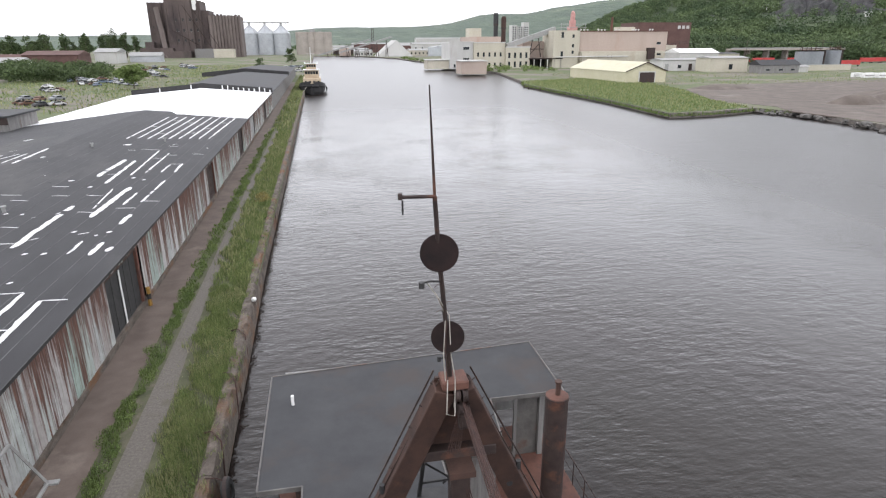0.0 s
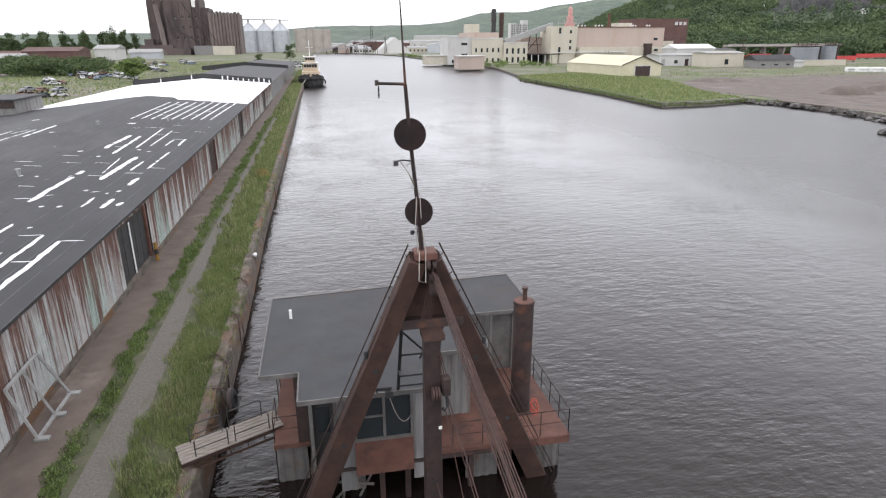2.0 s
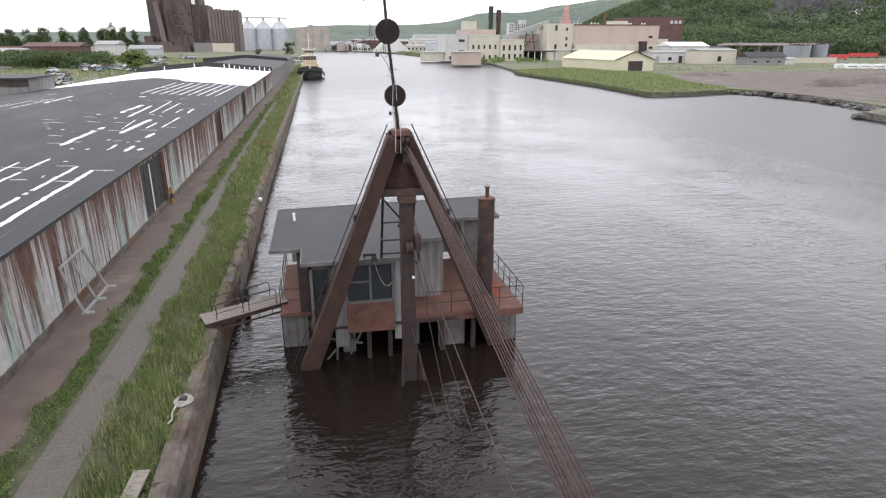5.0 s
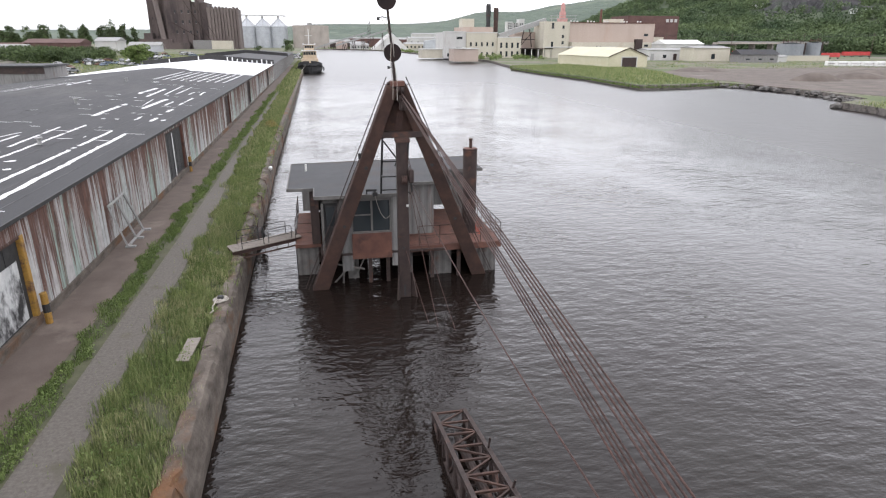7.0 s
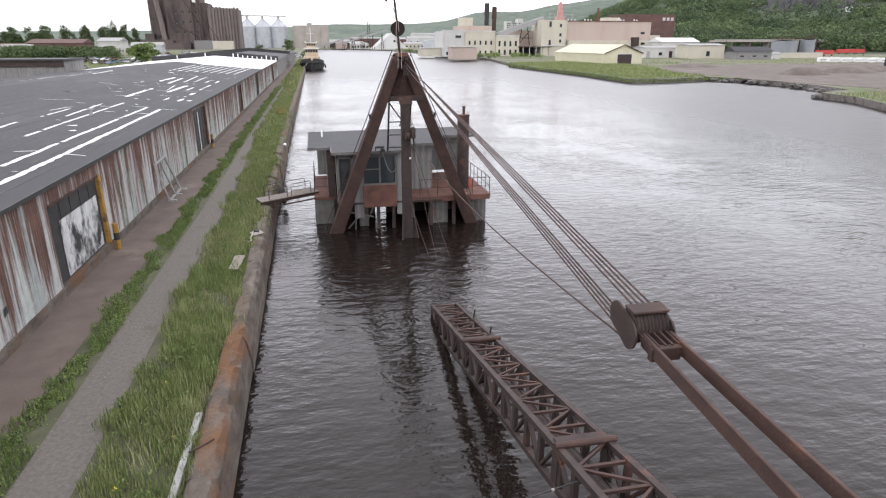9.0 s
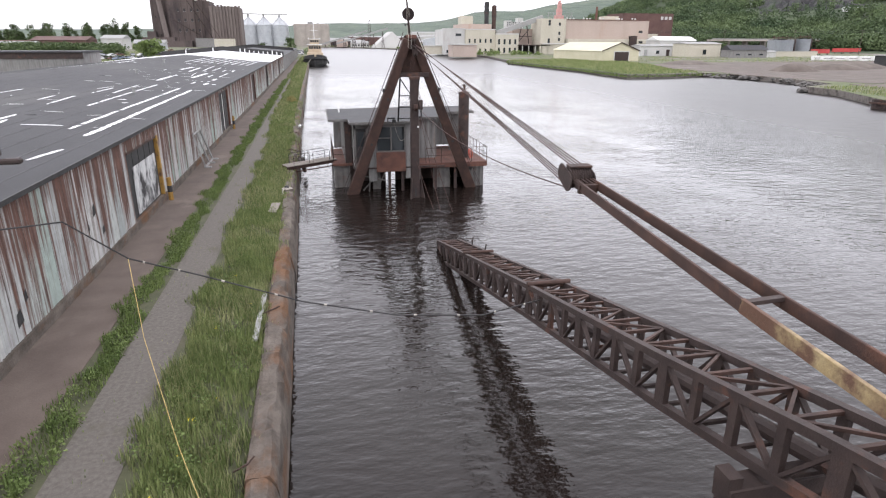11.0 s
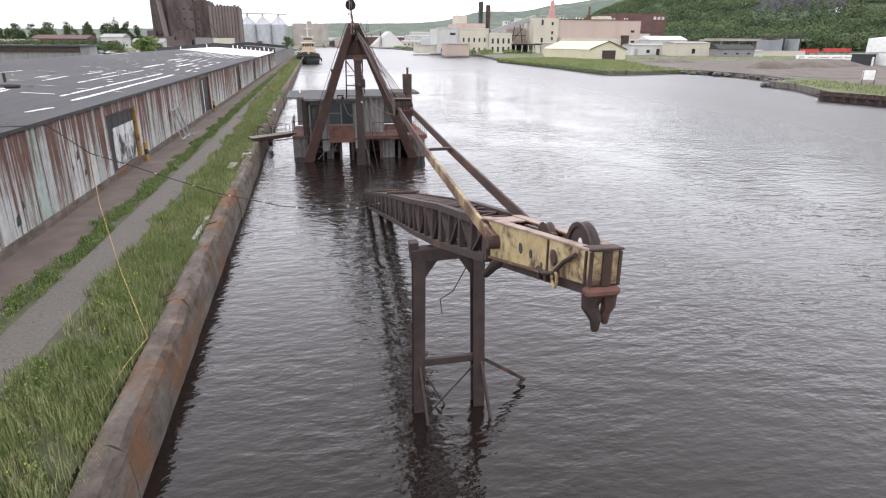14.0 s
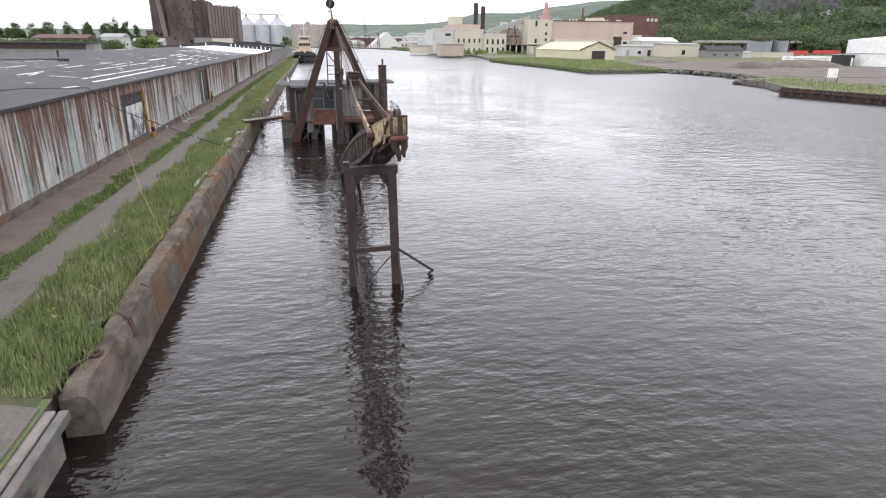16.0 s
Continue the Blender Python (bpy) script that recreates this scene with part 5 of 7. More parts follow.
part("spreader", Shape().beam((-0.42, -31.66, 6.48), (0.24, -31.6, 6.48), 0.1, 0.06), DARK_STEEL, boom)
part("pin", Shape().tube([(-0.48, -37.4, 6.06), (-0.3, -37.4, 6.06)], 0.1, 12), RUST, boom)
# sheave block: cheek plates, top bar, wound rope, four tie bars and a cross head
tiltb = Matrix.Translation(BLK) @ pose(0, 0, 0, 4, 0, 0)
blk = part("hanger_block", Shape().box((-0.26, -0.16, 0.235), (0.28, 0.1, 0.28), tiltb), RUST, boom, "rusty multi-sheave block", bevel=0.01)
part("cross_head", Shape().box((-0.22, -0.66, -0.2), (0.22, -0.56, 0.0), tiltb), RUST, blk, bevel=0.01)
for k in range(9):
    part("block_sheave", Shape().lathe([(0.05, -0.026), (0.25, -0.026), (0.22, 0), (0.25, 0.026), (0.05, 0.026)], (0, 0, 0), 22, Matrix.Translation(BLK + Vector((-0.21 + 0.054 * k, -0.02, 0.0))) @ pose(0, 0, 0, 0, 90, 0)), DARK_STEEL, blk)
for x in (-0.27, 0.285):
    ends = [(0.0, 0.1, 0.22), (0.0, -0.15, 0.22)] if x > 0 else [(0.0, 0.24, 0.21), (0.0, -0.1, 0.23)]
    poly = []
    for (_, cy, r), a0 in zip(ends, (0, 180)):
        poly += [(cy + r * math.cos(math.radians(a0 - 90 + 18 * i)), (0.04 if cy > 0 else -0.06) + r * math.sin(math.radians(a0 - 90 + 18 * i))) for i in range(11)]
    nq = len(poly)
    part("cheek_plate", Shape().add([tiltb @ Vector((x + o, py, pz)) for o in (-0.015, 0.015) for py, pz in poly], [tuple(reversed(range(nq))), tuple(range(nq, 2 * nq))] + [(i, (i + 1) % nq, nq + (i + 1) % nq, nq + i) for i in range(nq)]), DARK_STEEL, blk)
for k in range(5):
    part("tie_bar", Shape().box((-0.21 + k * 0.1, -0.6, -0.06), (-0.18 + k * 0.1, -0.12, 0.02), tiltb), RUST, blk)
for k in range(8):
    up = k < 4
    x = (-0.12 + 0.09 * k) if up else (-0.22 + 0.075 * (k - 4))
    far = Vector((0.16 + 0.05 * (k % 4), -0.28, 9.6 - 0.06 * (k % 4) if up else 9.42 - 0.06 * (k % 4)))
    part("hoist_cable", Shape().tube([BLK + Vector((x, 0.05, 0.24 if up else -0.2)), far], 0.015, 6), CABLE, boom)
part("hoist_cable", Shape().tube(sag(BLK + Vector((-0.2, 0.1, -0.26)), (0.6, -0.25, 5.6), 0.45, 12), 0.016, 6), CABLE, boom)

# ---- trestle under the boom ----
tr = thing("steel_trestle", (0, 0, 0), "dark steel trestle standing in the water", "trestle")
TY = -32.45
for a, b in (((-0.72, TY, 4.1), (-0.76, TY, -1.0)), ((0.70, TY, 4.1), (0.82, TY, -1.0))):
    lg = part("leg", Shape().beam(a, b, 0.1, 0.3, (0, 1, 0)), DARK_STEEL, tr)
    for dy in (-0.16, 0.16):
        part("flange", Shape().beam((a[0], a[1] + dy, a[2]), (b[0], b[1] + dy, b[2]), 0.28, 0.035, (0, 1, 0)), DARK_STEEL, lg)
part("cap_beam", Shape().beam((-0.92, TY, 4.18), (0.9, TY, 4.24), 0.36, 0.3), DARK_STEEL, tr, bevel=0.02)
part("cap_end", Shape().beam((-0.84, TY, 4.3), (-0.84, TY, 4.5), 0.2, 0.3), DARK_STEEL, tr)
for sx, x in ((1, -0.66), (-1, 0.64)):
    part("knee_plate", Shape().add([(x, TY - 0.03, 4.05), (x + sx * 0.42, TY - 0.03, 4.05), (x, TY - 0.03, 3.45), (x, TY + 0.03, 4.05), (x + sx * 0.42, TY + 0.03, 4.05), (x, TY + 0.03, 3.45)],
         [(0, 1, 2), (5, 4, 3), (0, 3, 4, 1), (1, 4, 5, 2), (2, 5, 3, 0)]), DARK_STEEL, tr)
part("tie_beam", Shape().beam((-0.75, TY, 1.32), (0.78, TY, 1.36), 0.12, 0.18), DARK_STEEL, tr)
part("raker", Shape().beam((0.8, TY, 1.35), (2.3, TY + 0.7, 0.1), 0.09), DARK_STEEL, tr)
part("raker_foot", Shape().beam((2.25, TY + 0.66, 0.12), (1.85, TY + 0.5, -0.2), 0.07), DARK_STEEL, tr)
part("cross_tie", Shape().beam((-0.6, TY, -0.3), (0.85, TY, 1.3), 0.035), DARK_STEEL, tr)
part("cross_tie", Shape().beam((-0.7, TY, 1.2), (0.1, TY + 0.1, -0.3), 0.035), DARK_STEEL, tr)
part("long_raker", Shape().beam((0.82, TY - 0.15, 1.3), (0.98, TY - 0.9, -0.4), 0.06), DARK_STEEL, tr)
part("long_raker", Shape().beam((-0.74, TY - 0.15, 1.3), (-0.6, TY - 0.9, -0.4), 0.06), DARK_STEEL, tr)
part("loose_cable", Shape().tube([(0.5, TY, 3.9), (0.1, TY - 0.05, 3.2), (-0.2, TY, 3.0), (-0.15, TY, 2.6)], 0.014, 5), CABLE, tr)


# ---- far surroundings ----
def block(shape, x0, x1, y0, y1, z1, z0=LAND - 0.3):
    return shape.box((x0, y0, z0), (x1, y1, z1))


def windows(parent, x0, x1, y, zs, n, w=1.2, h=2.2, mat=GLASS):
    """A row or rows of set-back windows in a wall that faces -y, each with a sill."""
    for z in zs:
        for k in range(n):
            x = x0 + (x1 - x0) * (k + 0.5) / n
            wn2 = part("window", Shape().box((x - w / 2, y - 0.06, z), (x + w / 2, y + 0.1, z + h)), mat, parent)
            part("sill", Shape().box((x - w / 2 - 0.1, y - 0.2, z - 0.15), (x + w / 2 + 0.1, y - 0.02, z)), PALE, wn2)


# grain elevator, brown brick, part ruined
el = thing("grain_elevator", (-160, 840, LAND), "ruined dark brick grain elevator with fluted annex", "grain elevator")
el.matrix_basis = Matrix.Identity(4)
part("workhouse", block(block(Shape(), -204, -182, 842, 880, 66), -182, -152, 832, 885, 86), BRICK, el)
part("stair_tower", block(Shape(), -152, -141, 834, 880, 68), BRICK, el)
part("setback", block(Shape(), -141, -132, 838, 880, 57), BRICK, el)
for k in range(9):
    x = -202 + k * 7.2
    part("pilaster", Shape().box((x - 0.8, 831.0 if x > -182 else 841, LAND), (x + 0.8, 834.2 if x > -182 else 842.2, 64)), BRICK, el)
ann = part("annex", block(Shape(), -132, -98, 858, 900, 51), BRICK_PALE, el, "fluted brick storage annex")
flute = Shape().lathe([(2.1, 0), (2.1, 50)], (0, 0, 0), 14).mesh("flute", BRICK_PALE)
for k in range(10):
    part("flute", flute, BRICK, ann).location = (-131 + k * 3.5, 836 + k * 2.5, LAND - 0.2)
for k in range(8):
    x = -130 + k * 4.2
    part("broken_parapet", Shape().box((x, 850 + k * 2, 51), (x + 2.6, 858 + k * 2, 51 + rng.uniform(1.0, 3.0))), BRICK, el)
part("leaning_leg", Shape().beam((-184, 824, LAND), (-193, 838, 60), 4.5, 4.5), BRICK_PALE, el, "leaning brick leg tower")
part("white_sheet", Shape().box((-149.5, 831.4, 57), (-144.5, 831.9, 76)), WHITE, el)
part("truss", Shape().beam((-176, 828, 34), (-146, 826, 16), 1.0).beam((-160, 826, 62), (-128, 826, 8), 0.8).beam((-150, 826, 60), (-120, 826, 10), 0.6), DARK_STEEL, el)
part("low_shed", block(Shape(), -150, -128, 815, 831, 12), GREY_WALL, el)
part("cream_annex", block(Shape(), -128, -104, 815, 832, 11.5), CREAM, el, "low cream rendered annex")
part("rubble", block(block(block(Shape(), -214, -176, 822, 839, 13), -208, -198, 824, 838, 20), -176, -155, 818, 830, 9), BRICK, el)
windows(el, -174, -142, 831.8, (20, 32, 44), 4, 2.2, 3.4, BLACK)
# rows of black boxes for the dark in little openings up the brick faces
for k in range(14):
    part("slit", Shape().box((-203 + (k % 7) * 4, 839.7, 14 + (k // 7) * 22), (-202.2 + (k % 7) * 4, 840.05, 17 + (k // 7) * 22)), BLACK, el)

# three steel silos, cone-roofed, with a gallery over them
silo = thing("steel_silo", (0, 0, 0), "ribbed galvanised steel grain silo with cone roof", "silo", "grain silos")
silo.matrix_basis = pose(-101, 1000, LAND - 0.2)
rings = []
for k in range(12):
    rings += [(12.9, k * 2.6), (13.05, k * 2.6 + 1.3)]
part("drum", Shape().lathe(rings + [(12.9, 31.2)], (0, 0, 0), 36), SILO, silo)
part("cone_roof", Shape().lathe([(13.3, 31.0), (13.2, 31.4), (1.5, 42.5), (1.4, 45)], (0, 0, 0), 36), SILO, silo)
part("head_house", Shape().box((-1.6, -1.6, 44.0), (1.6, 1.6, 47)), TRIM, silo)
for k in range(8):
    a = k * math.pi / 4
    part("roof_rib", Shape().beam((13.2 * math.cos(a), 13.2 * math.sin(a), 31.6), (1.4 * math.cos(a), 1.4 * math.sin(a), 42.8), 0.35), TRIM, silo)
copy_thing(silo, pose(-78, 1000, LAND - 0.2))
copy_thing(silo, pose(-54.5, 1000, LAND - 0.2))
gal = thing("conveyor_gallery", (0, 0, 0), "thin steel conveyor gallery over the silos", "conveyor")
part("deck", Shape().beam((-118, 1000, 48.6), (-42, 1000, 47.6), 2, 1.4), TRIM, gal)
for x in (-110, -89, -66, -47):
    part("strut", Shape().beam((x, 1000, 40.5), (x, 1000, 48), 0.5), TRIM, gal)
# concrete silos
cs = thing("concrete_silo", (0, 0, 0), "pair of grey concrete storage silos", "silo", "concrete silos")
for x in (-24, -12.5):
    part("drum", Shape().lathe([(10.0, 0), (10.0, 32.5), (9.4, 32.7), (9.4, 33.4)], (x, 1000 + (x + 24) * 0.4, LAND - 0.2), 28), SILO_C, cs)
copy_thing(cs, pose(24, 4, 0))
part("head_frame", Shape().box((-12, 1000, 33), (-4, 1006, 38)).beam((-4, 1003, 33), (6, 1003, 36), 0.8), TRIM, cs)

# conveyors, store shed, salt pile and lattice tower across the head of the slip
cv = thing("belt_conveyor", (0, 0, 0), "long inclined belt conveyor on steel trestles", "conveyor", "belt conveyors")
part("gallery", Shape().beam((24, 800, 6), (91, 800, 25), 2.4, 1.8), TRIM, cv)
for k in range(5):
    x = 36 + k * 12
    part("trestle", Shape().beam((x - 1, 800, LAND), (x, 800, 8 + k * 3.4), 0.6).beam((x + 2, 800, LAND), (x, 800, 8 + k * 3.4), 0.6), DARK_STEEL, cv)
copy_thing(cv, pose(-26, 12, -3))
ss = thing("store_shed", (0, 0, 0), "pale beige store shed at the waterside", "shed")
part("wall_block", Shape().prism([(27, 0), (42, 0), (42, 7), (39, 10), (30, 10), (27, 7)], 0, 18, Matrix.Translation((0, 880, LAND)) @ pose(0, 0, 0, 90, 0, 0)), PINK_TAN, ss)
sp = thing("covered_pile", (0, 0, 0), "pale sheeted storage pile", "pile")
part("sheeting", Shape().add([(72, 800, LAND), (118, 800, LAND), (98, 805, 21), (92, 815, 21), (118, 850, LAND), (72, 850, LAND)], [(0, 1, 2), (1, 4, 3, 2), (0, 2, 3), (0, 3, 5), (5, 3, 4)]), PALE, sp)
tw = thing("lattice_tower", (0, 0, 0), "slim dark lattice tower", "tower")
for dx in (-2, 2):
    part("leg", Shape().beam((68 + dx, 810, LAND), (68 + dx * 0.5, 810, 36), 0.5), DARK_STEEL, tw)
for k in range(7):
    part("brace", Shape().beam((66.4, 810, 4 + k * 4.6), (69.4, 810, 8 + k * 4.6), 0.35), DARK_STEEL, tw)
for x0, x1, y, z, mat in ((46, 70, 845, 7, PALE), (118, 150, 830, 8, CREAM), (150, 190, 820, 10, PALE), (95, 130, 900, 14, BRICK_R), (140, 200, 950, 16, PALE), (210, 300, 1000, 14, CREAM), (60, 200, 1150, 16, BRICK_R), (-10, 60, 1100, 12, PALE), (200, 380, 1300, 26, PALE), (20, 70, 905, 9, DARK_STEEL)):
    b = thing("dock_building", (0, 0, 0), "low industrial building by the dock", "building", "dock buildings")
    part("wall_block", block(Shape(), x0, x1, y, y + 25, z), mat, b)
    part("roof", Shape().add([(x0 - 0.4, y - 0.4, z), (x1 + 0.4, y - 0.4, z), (x1 + 0.4, y + 25.4, z), (x0 - 0.4, y + 25.4, z), (x0, y + 12, z + 2.2), (x1, y + 12, z + 2.2)], [(0, 1, 5, 4), (2, 3, 4, 5), (0, 4, 3), (1, 2, 5), (3, 2, 1, 0)]), TRIM, b)
    for k in range(6):
        xk = x0 + (x1 - x0) * (k + 0.5) / 6
        part("window", Shape().box((xk - 1, y - 0.1, z * 0.4), (xk + 1, y + 0.1, z * 0.7)), GLASS, b)
blue = thing("loading_shed", (0, 0, 0), "blue-grey sloping loading shed", "shed")
part("body", Shape().add([(140, 800, LAND), (175, 800, LAND), (175, 800, 17), (140, 800, 12), (140, 815, LAND), (175, 815, LAND), (175, 815, 17), (140, 815, 12)], [(0, 1, 2, 3), (7, 6, 5, 4), (3, 2, 6, 7), (0, 3, 7, 4), (1, 5, 6, 2)]), SILO, blue)
for x, h in ((442, 55), (456, 52), (470, 61)):
    hr = thing("apartment_tower", (0, 0, 0), "pale grey apartment tower far beyond the port", "tower block", "apartment towers")
    part("wall_block", block(Shape(), x - 6, x + 6.5, 1400, 1420, h), PALE, hr)
    for r in range(9):
        for c in range(2):
            part("window", Shape().box((x - 4 + c * 5, 1399.7, 12 + r * 4.6), (x - 1 + c * 5, 1400.1, 14.4 + r * 4.6)), GLASS, hr)

# ---- the mill across the water ----
mill = thing("mill_building", (0, 0, 0), "cream and pinkish mill complex with stained walls", "mill")
part("white_block", block(Shape(), 81.5, 97, 392, 420, 17.4), PALE, mill, "pale grey end block")
part("upper_block", block(Shape(), 97, 118, 400, 430, 21), PINK_TAN, mill)
part("tan_penthouse", block(Shape(), 96.6, 105, 402, 412, 26.3, 20.8), CREAM, mill)
part("front_block", block(Shape(), 97, 118, 390, 401, 17), CREAM, mill, "cream front block with tall windows")
part("east_block", block(Shape(), 118, 134.5, 388, 410, 14), CREAM, mill)
part("parapet", Shape().box((117.8, 387.8, 14), (134.8, 388.4, 14.8)).box((96.8, 389.8, 17), (118.2, 390.4, 17.6)).box((81.2, 391.8, 17.4), (97.2, 392.4, 18)), PALE, mill)
windows(mill, 98, 117, 390, (2.2, 8.6), 5, 1.2, 2.6)
windows(mill, 118.5, 134, 388, (2.0, 7.6), 4, 1.4, 3.4)
windows(mill, 90, 95, 392, (13.0, 6.2), 1, 4.0, 1.6)
windows(mill, 83, 90, 392, (2.0,), 2, 1.2, 2.0)
part("open_shed_roof", block(Shape(), 134, 156, 384, 400, 7.4, 6.8), DARK_STEEL, mill)
part("open_shed_back", block(Shape(), 134, 156, 399, 400, 6.8), BLACK, mill)
for k in range(5):
    part("shed_post", Shape().box((136 + k * 4.6, 384, LAND - 0.2), (136.5 + k * 4.6, 384.5, 6.9)), PALE, mill)
part("sloping_gallery", Shape().beam((121, 396, 15), (154, 396, 25.6), 3.2, 3.2), TRIM, mill, "grey inclined conveyor gallery")
part("gallery_trestle", Shape().beam((136, 394, 8), (138, 394, 19), 0.5).beam((144, 394, 8), (142, 394, 20), 0.5).beam((136, 394, 13), (146, 394, 13), 0.5).beam((136, 394, 9), (144, 394, 18), 0.4), DARK_STEEL, mill)
part("gallery_wall", block(Shape(), 134, 150, 402, 415, 18), PINK_TAN, mill)
tower = Shape().box((149, 384, LAND - 0.2), (166, 405, 24.5)).lathe([(4, 0), (4, 23.4)], (164.5, 388, LAND - 0.1), 18)
part("corner_tower", tower, CREAM, mill, "cream round-cornered tower")
windows(mill, 152, 158, 384, (8, 20), 1, 1.6, 3.6)
windows(mill, 160.5, 164.5, 383.9, (10, 14, 20), 1, 1.4, 2.0)
part("main_block", block(Shape(), 168.5, 232, 388, 440, 23.8), PINK_TAN, mill, "long pinkish windowless main block")
part("main_coping", Shape().box((168.2, 387.6, 23.8), (232.4, 388.4, 24.3)), RUST_RED, mill)
part("lower_block", block(Shape(), 168, 229, 381, 389, 11.4), CREAM, mill, "lower cream block along the front")
part("pipe_run", Shape().tube([(150, 383, 8), (170, 380, 8.2), (200, 380, 8.2)], 0.4, 8), PALE, mill)
part("annex_dark", block(Shape(), 214, 219, 379, 382, 13.5, 6), DARK_STEEL, mill)
windows(mill, 222, 230, 388, (15.5,), 1, 3, 1.6)
windows(mill, 185, 190, 381, (7.6,), 2, 0.8, 1.2)
windows(mill, 219, 227, 381, (8.6,), 1, 3.0, 1.4)
for x, w, h in ((176, 3, 5), (205, 2.4, 4), (219, 2.6, 5.5)):
    part("loading_door", Shape().box((x, 380.9, LAND), (x + w, 381.06, LAND + h)), PALE if x > 200 else DARK_STEEL, mill)
part("end_block", block(Shape(), 232, 242, 392, 420, 15), CREAM, mill)
windows(mill, 233, 240, 392, (10,), 3, 1.4, 2.0)
for k in range(14):
    x = 172 + k * 4.2
    part("roof_vent", Shape().lathe([(0.5, 0), (0.5, 1.2), (0.8, 1.3), (0.4, 1.9)], (x, 395 + (k % 3) * 4, 23.8), 10), PALE, mill)
part("roof_box", block(Shape(), 203, 214, 400, 410, 27, 23.8), CREAM, mill)
part("red_tower", Shape().box((162, 390, 24.5), (167.5, 395, 27)).box((163, 391, 27), (166.5, 394, 31)).box((163.6, 391.4, 31), (166, 393.6, 35)).lathe([(1.4, 35), (1.2, 36), (0.4, 36.8)], (164.8, 392.5, 0), 12), surface("faded_red_paint", (0.42, 0.2, 0.18), (0.55, 0.32, 0.29), 0.5, rough=0.8), mill, "faded red and white top tower")
part("scaffold", Shape().beam((155, 390, 26.5), (174, 390, 26.5), 0.3).beam((155, 390, 28.5), (174, 390, 28.5), 0.2).beam((156, 390, 24.4), (156, 390, 29), 0.2).beam((173, 390, 24.4), (173, 390, 29), 0.2).beam((160, 390, 24.4), (160, 390, 29), 0.2), TRIM, mill)
part("thin_stack", Shape().lathe([(0.9, 0), (0.7, 9.5)], (196.5, 400, 23.8), 12), RUST_RED, mill)
part("brick_block", block(Shape(), 243, 288, 450, 480, 31.5), BRICK_R, mill, "dark red brick block behind")
windows(mill, 276, 287, 450, (27,), 3, 2.4, 2.2, PALE)
for x, h, m_ in ((116.5, 35, BLACK), (122, 32.8, RUST)):
    ch = thing("smokestack", (0, 0, 0), "tall dark steel smokestack", "chimney", "smokestacks")
    part("shaft", Shape().lathe([(1.6, 0), (1.5, h - 8), (1.7, h - 7.5), (1.7, h - 1), (1.4, h)], (x, 408, LAND - 0.2), 16), m_, ch)
    part("band", Shape().lathe([(1.75, 0), (1.75, 1.2)], (x, 408, h - 7), 16), DARK_STEEL, ch)
pc = thing("pump_house", (0, 0, 0), "small pinkish pump house on the waterside", "pump house")
part("wall_block", block(Shape(), 73.5, 87.5, 322, 336, 7.6), PINK_TAN, pc)
part("roof", block(Shape(), 73.0, 88, 321.5, 336.5, 8.1, 7.6), PALE, pc)
lb = thing("low_store", (0, 0, 0), "low beige store by the water", "store")
part("wall_block", block(Shape(), 67.5, 83, 395, 410, 6.4), CREAM, lb)
part("roof", block(Shape(), 67, 83.4, 394.5, 410.5, 6.9, 6.4), PALE, lb)

# pale yellow gabled shed
ys = thing("boat_shed", (0, 0, 0), "pale yellow gabled metal shed with dark roller door", "shed")
ys.matrix_basis = pose(120.4, 226, LAND - 0.1, 0, 0, 4)
W, L, E_, R_ = 18.5, 50, 4.6, 8.2
part("wall_block", Shape().add([(0, 0, 0), (W, 0, 0), (W, 0, E_), (W / 2, 0, R_), (0, 0, E_), (0, L, 0), (W, L, 0), (W, L, E_), (W / 2, L, R_), (0, L, E_)], [(0, 1, 2, 3, 4), (9, 8, 7, 6, 5), (0, 4, 9, 5), (1, 6, 7, 2)]), CREAM_METAL, ys)
part("roof", Shape().add([(-0.4, -0.4, E_ - 0.1), (W / 2, -0.4, R_ + 0.1), (W + 0.4, -0.4, E_ - 0.1), (-0.4, L + 0.4, E_ - 0.1), (W / 2, L + 0.4, R_ + 0.1), (W + 0.4, L + 0.4, E_ - 0.1)], [(0, 1, 4, 3), (1, 2, 5, 4)]), CREAM_METAL, ys)
part("roller_door", Shape().box((6.2, -0.12, 0), (13.2, 0.05, 4.2)), DARK_STEEL, ys)
part("door_frame", Shape().box((5.8, -0.15, 0), (6.2, 0.05, 4.5)).box((13.2, -0.15, 0), (13.6, 0.05, 4.5)).box((5.8, -0.15, 4.2), (13.6, 0.05, 4.6)), PALE, ys)
for s in (-0.4, W / 2):
    part("verge", Shape().beam((s, -0.45, E_ if s < 0 else R_), (W / 2 if s < 0 else W + 0.4, -0.45, R_ if s < 0 else E_), 0.12, 0.35), DARK_STEEL, ys)

